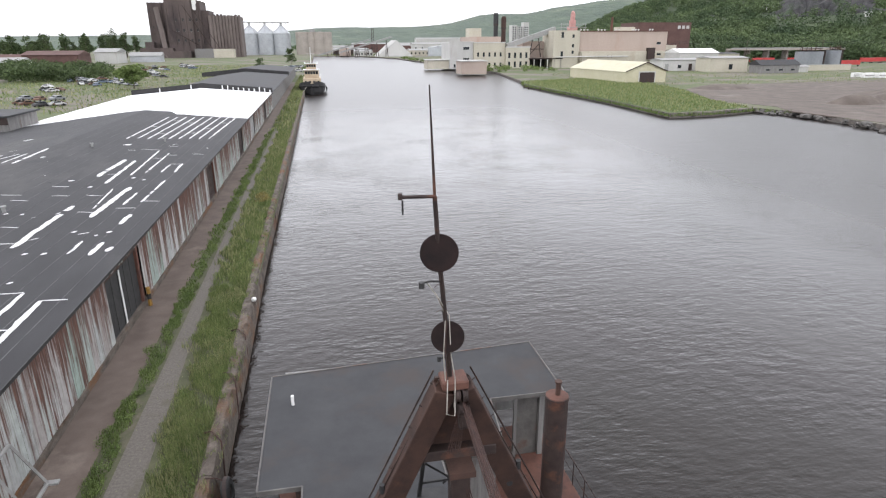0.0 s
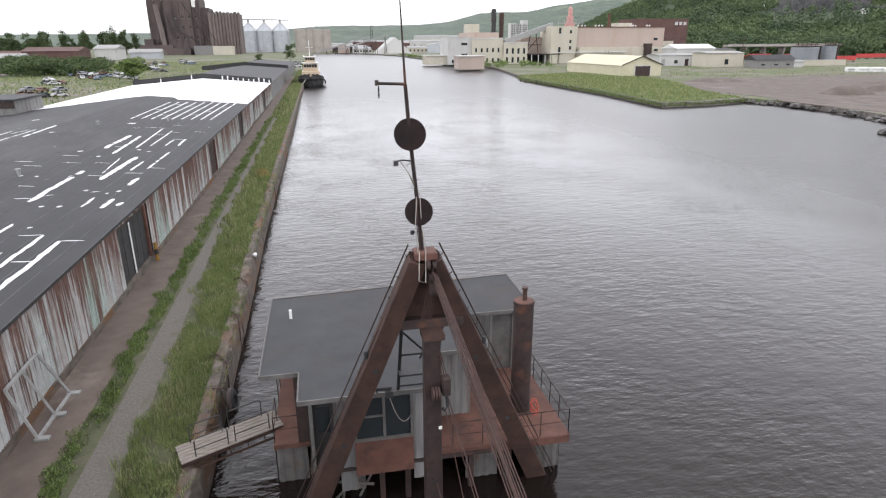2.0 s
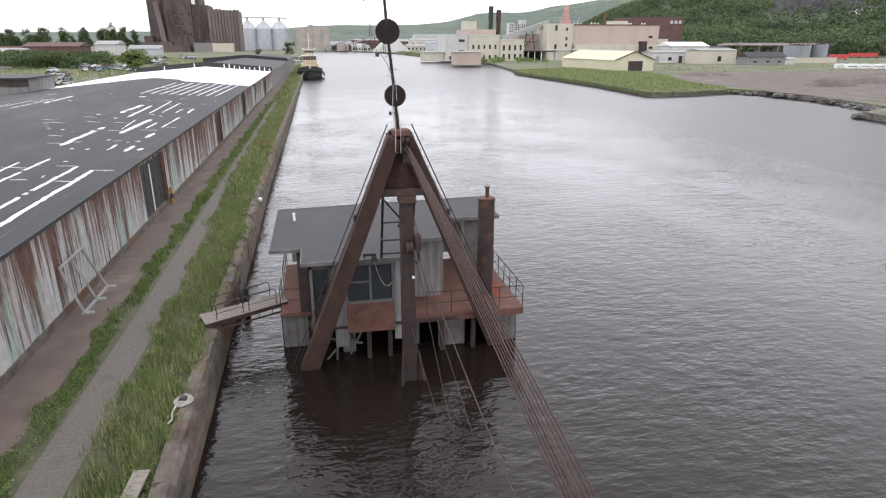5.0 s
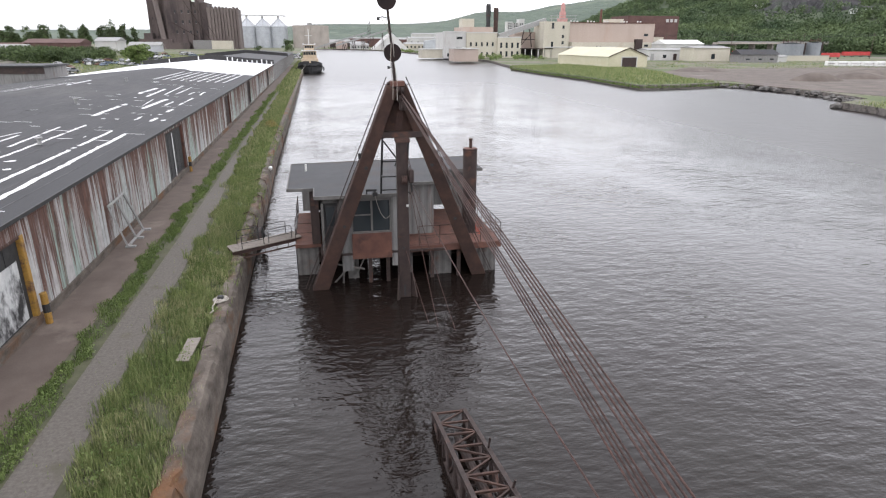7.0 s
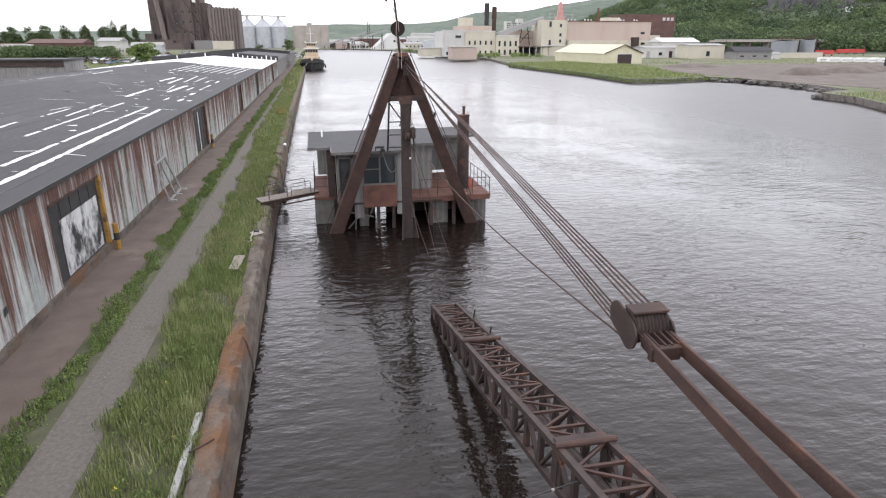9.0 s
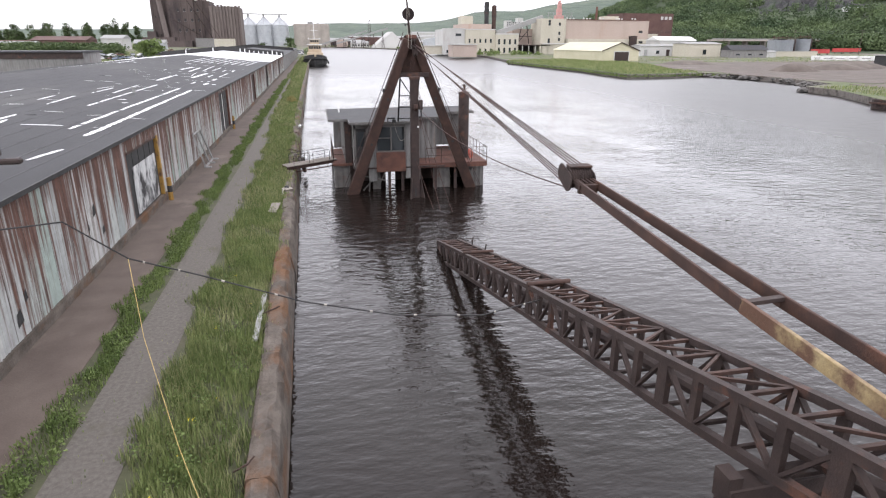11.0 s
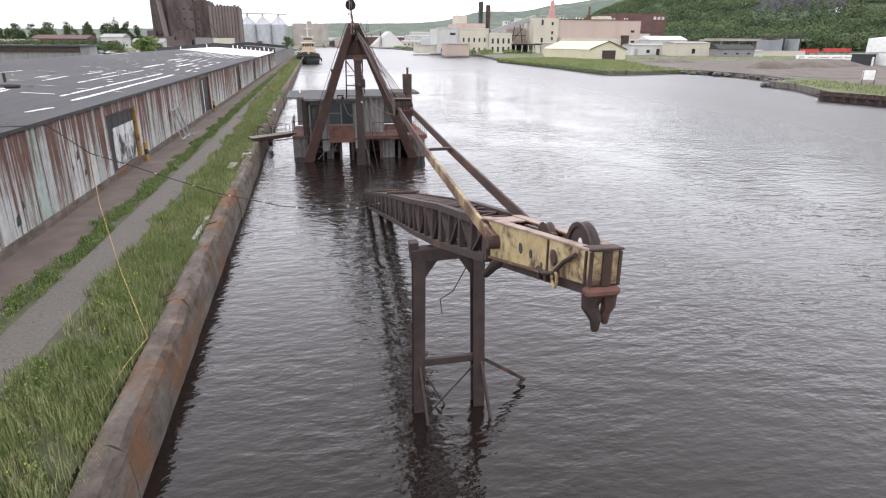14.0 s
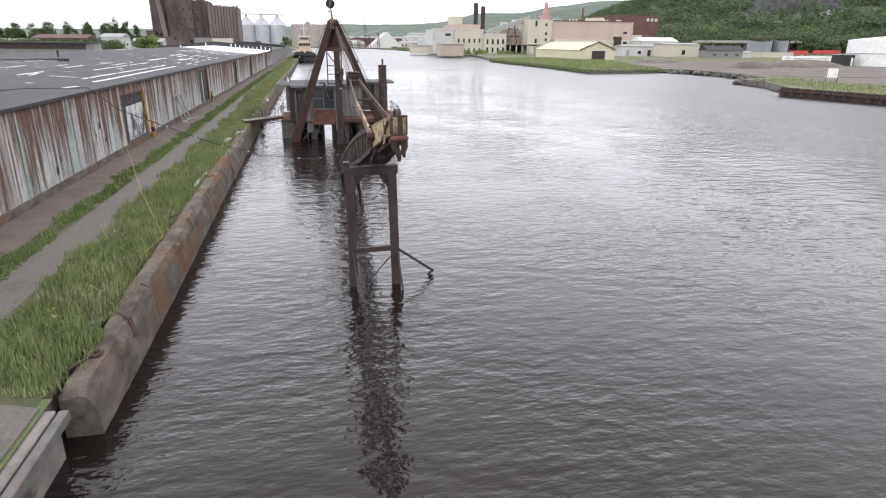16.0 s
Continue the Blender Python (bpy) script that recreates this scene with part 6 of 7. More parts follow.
# small buildings, tanks and walls along the right shore
for x0, x1, y, d, z, mat, lab in ((192, 219, 322, 14, 7.2, PALE, "pale flat-roofed garage"), (221, 248, 352, 18, 10.5, PALE, "long white-roofed shed"), (250, 292, 392, 16, 9.0, CREAM, "low cream works building"),
                                  (208, 231, 300, 14, 8.6, CREAM, "stained cream store"), (223, 246, 279, 9, 5.4, GREY_WALL, "grey ruined house"), (262, 298, 300, 2, 4.3, CREAM, "low pale yard wall"),
                                  (248, 256, 284, 6, 4.2, PALE, "small white shack")):
    b = thing("small_building", (0, 0, 0), lab + " on the far shore", "building", "shore buildings")
    part("wall_block", block(Shape(), x0, x1, y, y + d, z), mat, b)
    if d > 5:
        rise = 2.6 if x0 in (221, 223) else 0.9
        ym = y + d / 2
        part("roof", Shape().add([(x0 - 0.5, y - 0.6, z), (x1 + 0.5, y - 0.6, z), (x1 + 0.5, y + d + 0.6, z), (x0 - 0.5, y + d + 0.6, z), (x0 - 0.5, ym, z + rise), (x1 + 0.5, ym, z + rise)],
             [(0, 1, 5, 4), (2, 3, 4, 5), (0, 4, 3), (1, 2, 5), (3, 2, 1, 0)]), WHITE if x0 == 221 else GREY_ROOF if x0 in (223, 250) else TRIM, b)
        n = max(1, int((x1 - x0) / 6))
        for k in range(n):
            xk = x0 + (x1 - x0) * (k + rng.uniform(0.35, 0.65)) / n
            tall = rng.random() < 0.45
            if x0 != 208 or k == 1:
                part("opening", Shape().box((xk - 1.1, y - 0.1, LAND + (0.1 if tall else 1.4)), (xk + 1.1, y + 0.1, z * (0.7 if tall else 0.62))), (TRIM if x0 == 192 and k == 0 else DARK_STEEL) if tall else GLASS, b)
    else:
        part("wall_cap", block(Shape(), x0 - 0.1, x1 + 0.1, y - 0.15, y + d + 0.1, z + 0.2, z), TRIM, b)
for x, y, r, z in ((302, 338, 8.0, 9.8), (317.5, 336, 4.6, 10.4)):
    t = thing("oil_tank", (0, 0, 0), "blue-grey steel storage tank", "tank", "storage tanks")
    part("shell", Shape().lathe([(r, 0), (r, z), (0.4, z + 0.8)], (x, y, LAND - 0.1), 28), TANK, t)
    part("rail", Shape().lathe([(r, z + 0.9), (r, z + 1.0)], (x, y, LAND - 0.1), 28), RUST_RED, t)
    for k in range(5):
        xk = x - r + 2 * r * (k + 0.5) / 5
        part("pipe", Shape().tube([(xk, y - 1.0, z + LAND), (xk, y - 1.0, z + LAND + rng.uniform(1.2, 3.2))], 0.25, 6), RUST, t)
    part("pipe_rack", Shape().beam((x - r, y - 1.0, z + LAND + 1.5), (x + r, y - 1.0, z + LAND + 1.7), 0.4), RUST, t)
    part("ladder", Shape().box((x + r * 0.7, y - r * 0.78, LAND), (x + r * 0.7 + 0.8, y - r * 0.7, LAND + z + 0.6)), DARK_STEEL, t)
wt = thing("white_tank", (0, 0, 0), "large white storage tank", "tank")
part("shell", Shape().lathe([(13, 0), (13, 9.6), (0.5, 11)], (213, 152, LAND - 0.1), 40), WHITE, wt)
part("hoop", Shape().lathe([(13.1, 4.5), (13.1, 4.8)], (213, 152, LAND - 0.1), 40), TRIM, wt)
bh = thing("dark_hut", (0, 0, 0), "small black-walled hut with a white door", "hut")
part("wall_block", block(Shape(), 192, 197.5, 150, 155, 5.2), BLACK, bh)
part("roof", Shape().box((191.6, 149.5, 5.2), (198, 155.4, 5.5)), TRIM, bh)
part("door", Shape().box((196.0, 149.85, LAND), (196.9, 150.05, 4.2)), WHITE, bh)
sg = thing("notice_board", (0, 0, 0), "blank white notice board on two posts", "sign")
sg.matrix_basis = pose(102.8, 58.1, LAND, 0, 0, -20)
part("panel", Shape().box((-1.2, -0.04, 1.0), (1.2, 0.04, 2.8)), WHITE, sg)
for x in (-1.1, 1.1):
    part("post", Shape().box((x - 0.06, -0.06, -0.2), (x + 0.06, 0.06, 2.9)), DARK_STEEL, sg)
# sheet piling on the near right bank
pl = thing("sheet_piling", (0, 0, 0), "dark rusty steel sheet piling", "piling", kind="structure")
for a, b in (((78.5, 43), (82.5, 27)), ((82.5, 27), (94, -60)), ((94, -60), (100, -120))):
    part("pile_run", Shape().corrugated(a, b, -1, LAND + 0.25, 0.9, 0.35), DARK_STEEL, pl)
    part("waling", Shape().beam((a[0] - 0.4, a[1], 0.9), (b[0] - 0.4, b[1], 0.9), 0.25, 0.25), RUST, pl)
# raised railway on trestles
rw = thing("railway_trestle", (0, 0, 0), "long low concrete railway trestle", "trestle", kind="structure")
part("deck", Shape().beam((325, 452, 11.0), (720, 395, 11.0), 8, 1.3), SILO_C, rw)
part("parapet", Shape().beam((325, 448, 12.0), (720, 391, 12.0), 0.4, 0.8), TRIM, rw)
for k in range(26):
    t = k / 25
    x, y = 325 + 395 * t, 452 - 57 * t
    part("pier", Shape().box((x - 0.8, y - 3, LAND - 0.2), (x + 0.8, y + 3, 10.4)), CONC_DARK, rw)
for x, y, n in ((318, 420, 3), (352, 415, 3), (331, 345, 2), (398, 395, 3)):
    for k in range(n):
        c = thing("freight_trailer", (0, 0, 0), "red box trailer parked below the trestle", "trailer", "red trailers")
        c.matrix_basis = pose(x + k * 9.5, y + k * 1.5, LAND, 0, 0, -8)
        part("box", Shape().box((0, 0, 1.1), (8, 2.5, 3.9)), RED, c)
        for wx in (1.0, 6.5):
            part("wheel", Shape().lathe([(0.5, 0), (0.5, 0.3)], (0, 0, 0), 12, Matrix.Translation((wx, 0.1, 0.5)) @ pose(0, 0, 0, 90, 0, 0)), RUBBER, c)
for k in range(12):
    c = thing("white_bin", (0, 0, 0), "white crate on the dirt yard", "crate", "white crates")
    c.matrix_basis = pose(240 + (k % 6) * 5.4, 231 + (k // 6) * 6 - (k % 6) * 2, LAND)
    part("body", Shape().box((0, 0, 0), (4.6, 2.2, 2.0)), WHITE, c, bevel=0.05)
    part("slat", Shape().box((-0.02, -0.05, 0.9), (4.62, 0.0, 1.1)), DARK_STEEL, c)
# poles with crossarms and wires
prev = None
for k, (x, y) in enumerate(((230, 420), (252, 405), (292, 385), (332, 362), (372, 345), (412, 330))):
    p = thing("utility_pole", (0, 0, 0), "wooden utility pole with crossarms and wires", "utility pole", "utility poles")
    p.matrix_basis = pose(x, y, LAND - 0.2)
    part("pole", Shape().tube([(0, 0, 0), (0, 0, 17)], 0.22, 8, 0.14), BARK, p)
    for z in (15.2, 16.2):
        part("crossarm", Shape().box((-1.5, -0.1, z), (1.5, 0.1, z + 0.18)), BARK, p)
    if k < 5:
        nx, ny = ((252, 405), (292, 385), (332, 362), (372, 345), (412, 330))[k]
        for dx, z in ((-1.4, 15.4), (1.4, 15.4), (0, 16.5)):
            part("wire", Shape().tube(sag((dx, 0, z), (nx - x + dx, ny - y, z), 0.8, 6), 0.05, 4), BLACK, p)

# heaps of gravel and shore stones
for x, y, r, h in ((139, 131, 5, 2.4), (162, 140, 7, 2.0), (176, 150, 10, 2.4), (140, 190, 8, 1.5)):
    hv = Shape()
    n = 28
    vs, fs = [], []
    for j in range(6):
        for i in range(n):
            a = 2 * math.pi * i / n
            rr = r * (1 - j / 5.4) * (1 + 0.25 * noise.noise(Vector((math.cos(a) * 2, math.sin(a) * 2, x + j * 0.3))))
            vs.append((x + rr * math.cos(a) * 1.6, y + rr * math.sin(a), LAND + h * math.sin(math.pi / 2 * j / 5) - 0.02))
    fs = [(j * n + i, j * n + (i + 1) % n, (j + 1) * n + (i + 1) % n, (j + 1) * n + i) for j in range(5) for i in range(n)] + [tuple(range(5 * n, 6 * n))]
    solo("spoil_mound", hv.add(vs, fs), DIRT, "grey-brown spoil mound on the yard", "mound", "spoil mounds", smooth=True)


def stone_mesh():
    bm = bmesh.new()
    bmesh.ops.create_icosphere(bm, subdivisions=1, radius=1.0)
    for v in bm.verts:
        v.co *= 0.75 + 0.4 * random.random()
        v.co.z *= 0.6
    m2 = bpy.data.meshes.new("shore_stone")
    bm.to_mesh(m2)
    bm.free()
    m2.materials.append(STONE)
    return m2


stones = [stone_mesh() for k in range(4)]
rip = [(105, 127), (110, 116), (108, 92), (104, 78), (92, 72)]
for k in range(110):
    i = random.randrange(4)
    t = random.random()
    (xa, ya), (xb, yb) = rip[i], rip[i + 1]
    ob = new("shore_stone", stones[k % 4])
    s = random.uniform(0.25, 0.8) if k % 9 else random.uniform(1.0, 1.5)
    ob.matrix_basis = pose(xa + (xb - xa) * t + random.uniform(-2.2, 0.6), ya + (yb - ya) * t + random.uniform(-1, 1), random.uniform(0.0, 0.9), 0, 0, random.uniform(0, 360)) @ Matrix.Diagonal((s * 1.3, s, s, 1))
    tagged(ob, "grey stone of the shore bank", "stone", "shore stones")
for x, y in ((86, 236), (83, 244), (92, 262), (77, 226), (76.5, 219), (78, 210)):
    solo("timber_pile", Shape().tube([(x, y, -0.6), (x + 0.1, y, 1.4)], 0.22, 8), BARK, "old broken timber pile in the water", "pile", "timber piles")

# ---- the moored tug ----
tug = thing("tugboat", (0, 0, 0), "black-hulled tug with buff deckhouse, moored at the quay", "tugboat")
tug.matrix_basis = pose(-5.1, 213, 0)
secs = [(-0.5, 0.5, 3.9), (1.5, 2.6, 3.6), (4.0, 3.9, 3.2), (8.0, 4.6, 2.7), (16, 4.7, 2.3), (26, 4.5, 2.3), (31, 3.4, 2.6)]
vs, fs = [], []
for y, w, h in secs:
    vs += [(-w * 0.7, y + 0.6, -0.6), (-w * 0.96, y + 0.2, 1.0), (-w, y, h), (w, y, h), (w * 0.96, y + 0.2, 1.0), (w * 0.7, y + 0.6, -0.6)]
for j in range(len(secs) - 1):
    fs += [(j * 6 + q, j * 6 + q + 1, (j + 1) * 6 + q + 1, (j + 1) * 6 + q) for q in range(5)]
fs += [(0, 5, 4, 3, 2, 1), tuple(range((len(secs) - 1) * 6, len(secs) * 6))]
part("tug_hull", Shape().add(vs, fs), BLACK, tug, "black steel hull")
rubb = Shape()
for sx in (-1, 1):
    rubb.tube([(sx * w * 1.02, y, h - 0.45) for y, w, h in secs], 0.22, 8)
part("rubbing_strake", rubb, RUBBER, tug)
part("bow_fender", Shape().tube([(-2.2, 0.9, 2.9), (0, -0.7, 3.1), (2.2, 0.9, 2.9)], 0.45, 10), RUBBER, tug)
bw = Shape()
for sx in (-1, 1):
    pts = [(sx * w, y, h) for y, w, h in secs[:5]]
    for p, q in zip(pts, pts[1:]):
        bw.add([p, q, (q[0], q[1], q[2] + 0.8), (p[0], p[1], p[2] + 0.8)], [(0, 1, 2, 3)])
part("bulwark", bw, BLACK, tug)
part("deckhouse", Shape().box((-3.2, 9, 2.2), (3.2, 24, 5.2)), TUG_TAN, tug, "buff painted deckhouse", bevel=0.15)
up_ = part("wheelhouse", Shape().box((-2.6, 10.5, 5.2), (2.6, 16, 8.0)), TUG_TAN, tug, bevel=0.15)
part("bridge_roof", Shape().box((-3.0, 10.0, 8.0), (3.0, 16.5, 8.25)), WHITE, up_)
part("top_house", Shape().box((-1.8, 11.5, 8.25), (1.8, 14.5, 10.2)), TUG_TAN, up_)
part("top_roof", Shape().box((-2.4, 11.0, 10.2), (2.4, 15, 10.4)), WHITE, up_)
for k in range(5):
    part("bridge_window", Shape().box((-2.3 + k * 0.96, 10.42, 6.6), (-1.55 + k * 0.96, 10.55, 7.6)), GLASS, up_)
for k in range(4):
    part("upper_window", Shape().box((-1.6 + k * 0.85, 11.42, 9.1), (-0.95 + k * 0.85, 11.55, 9.9)), GLASS, up_)
for k in range(4):
    part("port_light", Shape().box((-2.6 + k * 1.5, 8.9, 3.6), (-1.9 + k * 1.5, 9.05, 4.3)), GLASS, tug)
part("tug_mast", Shape().tube([(0, 13, 10.2), (0, 13.4, 16)], 0.12, 8).beam((-1.4, 13.2, 13.6), (1.4, 13.2, 13.6), 0.12), WHITE, tug)
part("tug_funnel", Shape().lathe([(0.9, 5), (0.8, 9.4)], (0, 19.5, 0), 16), BLACK, tug)
for sx in (-1, 1):
    part("tug_rail", Shape().tube([(sx * 3.3, 9, 6.1), (sx * 3.3, 24, 6.1)], 0.05, 6), WHITE, tug)
    part("search_light", Shape().lathe([(0.25, 0), (0.25, 0.3)], (sx * 2.2, 11.5, 10.5), 10), WHITE, up_)
for k, (x, y) in enumerate(((-5, 5), (5, 6), (5.2, 12), (5, 18))):
    part("tyre_fender", Shape().lathe([(0.25, -0.15), (0.55, -0.15), (0.6, 0), (0.55, 0.15), (0.25, 0.15)], (0, 0, 0), 16, Matrix.Translation((x, y, 1.4)) @ pose(0, 0, 0, 0, 90, 0)), RUBBER, tug)
part("mooring_line", Shape().tube(sag((-1.5, 2, 3.6), (-3.2, -6, 1.4), 0.3, 8), 0.07, 6), ROPE_W, tug)


# ---- cars and scrap on the left yard ----
def car_meshes():
    body = Shape()
    prof = [(-2.1, 0.35), (-2.15, 0.75), (-1.3, 0.92), (-0.7, 1.38), (0.75, 1.4), (1.5, 0.95), (2.1, 0.85), (2.15, 0.4)]
    n = len(prof)
    vs = [(-0.82, y, z) for y, z in prof] + [(0.82, y, z) for y, z in prof]
    body.add(vs, [tuple(range(n)), tuple(reversed(range(n, 2 * n)))] + [((i + 1) % n, i, n + i, n + (i + 1) % n) for i in range(n)])
    glass = Shape().box((-0.84, -0.8, 0.95), (0.84, 0.9, 1.3)).box((-0.7, -1.1, 0.98), (0.7, 1.25, 1.25))
    wheel = Shape().lathe([(0.31, -0.1), (0.33, -0.05), (0.33, 0.05), (0.31, 0.1)], (0, 0, 0), 14, pose(0, 0, 0, 0, 90, 0))
    return body.mesh("body", None, 0.05), glass.mesh("glazing", GLASS), wheel.mesh("wheel", RUBBER)


CAR_BODY, CAR_GLASS, CAR_WHEEL = car_meshes()
car_mats = [surface("car_paint_" + c, d, l, 1.0, (0.12, 0.07, 0.05), 0.6, 0.6, 0.5) for c, d, l in
            (("white", (0.45, 0.45, 0.45), (0.6, 0.6, 0.6)), ("grey", (0.16, 0.17, 0.18), (0.25, 0.26, 0.27)), ("dark", (0.03, 0.03, 0.035), (0.07, 0.07, 0.07)), ("blue", (0.1, 0.14, 0.2), (0.16, 0.2, 0.27)), ("rusty", (0.1, 0.05, 0.03), (0.16, 0.08, 0.05)))]
bodies = []
for mt in car_mats:
    b2 = CAR_BODY.copy()
    b2.materials.clear()
    b2.materials.append(mt)
    bodies.append(b2)


def car(x, y, z, turn, k, tilt=0, wreck=True, size=1.0):
    c = thing("scrap_car" if wreck else "parked_car", (0, 0, 0), "stripped scrap car in the breaker's yard" if wreck else "parked car beside the quay", "car", "scrap cars" if wreck else "parked cars")
    c.matrix_basis = pose(x, y, z, tilt, tilt * 0.7, turn) @ Matrix.Scale(size, 4)
    part("body", bodies[k], None, c)
    part("glazing", CAR_GLASS, None, c)
    for wx in (-0.78, 0.78):
        for wy in (-1.35, 1.35):
            part("wheel", CAR_WHEEL, None, c).location = (wx, wy, 0.33)


car(-15.5, 275, LAND, 5, 0, wreck=False)
car(-18.5, 300, LAND, 80, 3, wreck=False, size=1.2)
for k in range(10):
    car(-24 + (k % 5) * 3.2, 380 + (k // 5) * 60 + random.uniform(-8, 8), LAND, random.uniform(60, 120), (0, 3, 1, 0, 2)[k % 5], wreck=False, size=1.3)
rnd_rows = ((-84, 180, -72, 176, 9), (-102, 238, -92, 236, 5), (-96, 290, -74, 262, 16), (-112, 300, -90, 262, 14), (-112, 402, -80, 330, 16), (-104, 495, -84, 440, 12), (-126, 470, -96, 420, 10))
for xa, ya, xb, yb, n in rnd_rows:
    for k in range(n):
        t = (k + random.random()) / n
        if k % 3 != 2:
            px, py, pt = xa + (xb - xa) * t + random.uniform(-2, 2), ya + (yb - ya) * t + random.uniform(-3, 3), random.uniform(0, 180)
            car(px, py, LAND, pt, random.choice((0, 1, 1, 2, 2, 3, 4)))
        else:
            car(px, py, LAND + 1.36, pt + random.uniform(-6, 6), random.choice((0, 1, 2, 4)))
car(-56, 178, LAND, 70, 0, wreck=False, size=1.2)

# side building beyond the warehouse roof
sb = thing("side_shed", (0, 0, 0), "taller grey-brown ribbed metal shed behind the warehouse", "shed")
part("wall_block", Shape().box((-95, 84.2, LAND), (-45.8, 94, 7.6)), GREY_WALL, sb)
part("end_sheet", Shape().corrugated((-45.6, 84.1), (-45.6, 94), EAVE - 0.8, 7.6, 0.6, 0.08), GREY_WALL, sb)
part("front_sheet", Shape().corrugated((-95, 84.1), (-45.6, 84.1), LAND, 7.4, 1.4, 0.06), GREY_WALL, sb)
part("roof", Shape().box((-95.4, 83.6, 7.6), (-45.2, 94.5, 7.85)), GREY_ROOF, sb)
part("band", Shape().box((-95.2, 83.9, 6.6), (-45.4, 84.05, 7.6)), DARK_STEEL, sb)

# farther left: long sheds and a pale roof
for x0, x1, y, d, z, mat in ((-238, -196, 560, 30, 9.5, BRICK_R), (-196, -178, 600, 30, 11, PALE), (-310, -215, 500, 20, 5.5, WHITE), (-420, -240, 640, 14, 6, BRICK_R), (-178, -150, 640, 12, 7, SILO)):
    b = thing("yard_shed", (0, 0, 0), "long low shed beyond the yard", "shed", "yard sheds")
    part("wall_block", block(Shape(), x0, x1, y, y + d, z), mat, b)
    part("roof", Shape().add([(x0 - 1, y - 1, z), (x1 + 1, y - 1, z), (x1 + 1, y + d, z), (x0 - 1, y + d, z), (x0 - 1, y + d / 2, z + 3.2), (x1 + 1, y + d / 2, z + 3.2)], [(0, 1, 5, 4), (2, 3, 4, 5), (0, 4, 3), (1, 2, 5)]), TRIM if mat != BRICK_R else BRICK_R, b)


# ---- hills ----
def hill_mesh(name, f, x0, x1, nx, y0, y1, ny, mat, label):
    vs, fs = [], []
    for j in range(ny + 1):
        for i in range(nx + 1):
            x, y = x0 + (x1 - x0) * i / nx, y0 + (y1 - y0) * j / ny
            vs.append((x, y, f(x, y)))
    fs = [(j * (nx + 1) + i, j * (nx + 1) + i + 1, (j + 1) * (nx + 1) + i + 1, (j + 1) * (nx + 1) + i) for j in range(ny) for i in range(nx)]
    ob = new(name, mesh_of(name, vs, fs, mat, True))
    return tagged(ob, label, "hill", kind="structure")


HX, HZ = (-3000, -400, 0, 550, 741, 902, 1165, 1400, 1605, 1900, 2600, 4600), (40, 70, 95, 103, 123, 160, 176, 216, 240, 250, 330, 420)


def far_ridge(x, y):
    top = float(np.interp(x * 3500 / max(y, 2500), HX, HZ))
    t = max(0.0, min(1.0, (y - 2300) / 1200))
    return LAND - 3 + top * (t * t * (3 - 2 * t)) * (1 + 0.06 * noise.noise(Vector((x / 260, y / 260, 0)))) + 3 * noise.noise(Vector((x / 60, y / 60, 3)))


# distance haze is mixed into this colour: paler and bluer than the near slope
FOREST_HAZED = surface("hazed_far_forest", (0.06, 0.085, 0.065), (0.10, 0.13, 0.095), 0.012, (0.12, 0.145, 0.10), 0.006, 0.55, 0.95, 0, 1.0, fine=0.03, depth=12)
hill_mesh("hill_far", far_ridge, -3000, 4600, 190, 2300, 4200, 30, FOREST_HAZED, "long far wooded ridge")


def near_hill(x, y):
    r = math.hypot(x, y)
    a = math.degrees(math.atan2(x, y))
    top = float(np.interp(a, (19, 22, 24, 27.7, 32.5, 40, 50, 70), (0, 12, 38, 82, 135, 185, 235, 270)))
    t = max(0.0, min(1.0, (r - 640) / 760))
    bench = 6 * max(0.0, min(1.0, (r - 560) / 80)) if a > 23 else 0
    return LAND - 1.5 + bench + top * t ** 1.15 * (1 + 0.18 * noise.noise(Vector((x / 150, y / 150, 1))))


FOREST_FLOOR = surface("wooded_slope", (0.035, 0.052, 0.027), (0.07, 0.095, 0.045), 0.03, rough=0.95, fine=0.2, depth=2)
hill_mesh("hill_near", near_hill, 150, 2100, 90, 250, 1900, 80, FOREST_FLOOR, "steep wooded hillside over the harbour")
# rock face on the slope
rf = Shape()
vs = []
for j in range(15):
    for i in range(41):
        a, r = math.radians(38.6 + 6.6 * i / 40), 812 + j * 10
        x, y = r * math.sin(a), r * math.cos(a)
        rise = math.sin(math.pi * i / 40) ** 0.6 * math.sin(math.pi * j / 14)
        vs.append((x + 5 * noise.noise(Vector((i * 0.7, j * 0.7, 0))), y + 7 * noise.noise(Vector((i * 0.6, j * 1.1, 5))), near_hill(x, y) + 24 * rise + 4 * noise.noise(Vector((i * 0.8, j * 0.8, 9))) - 1.5))
rf.add(vs, [(j * 41 + i, j * 41 + i + 1, (j + 1) * 41 + i + 1, (j + 1) * 41 + i) for j in range(14) for i in range(40)])
solo("rock_face", rf, ROCK, "dark bare rock face on the hillside", "rock face", kind="structure")
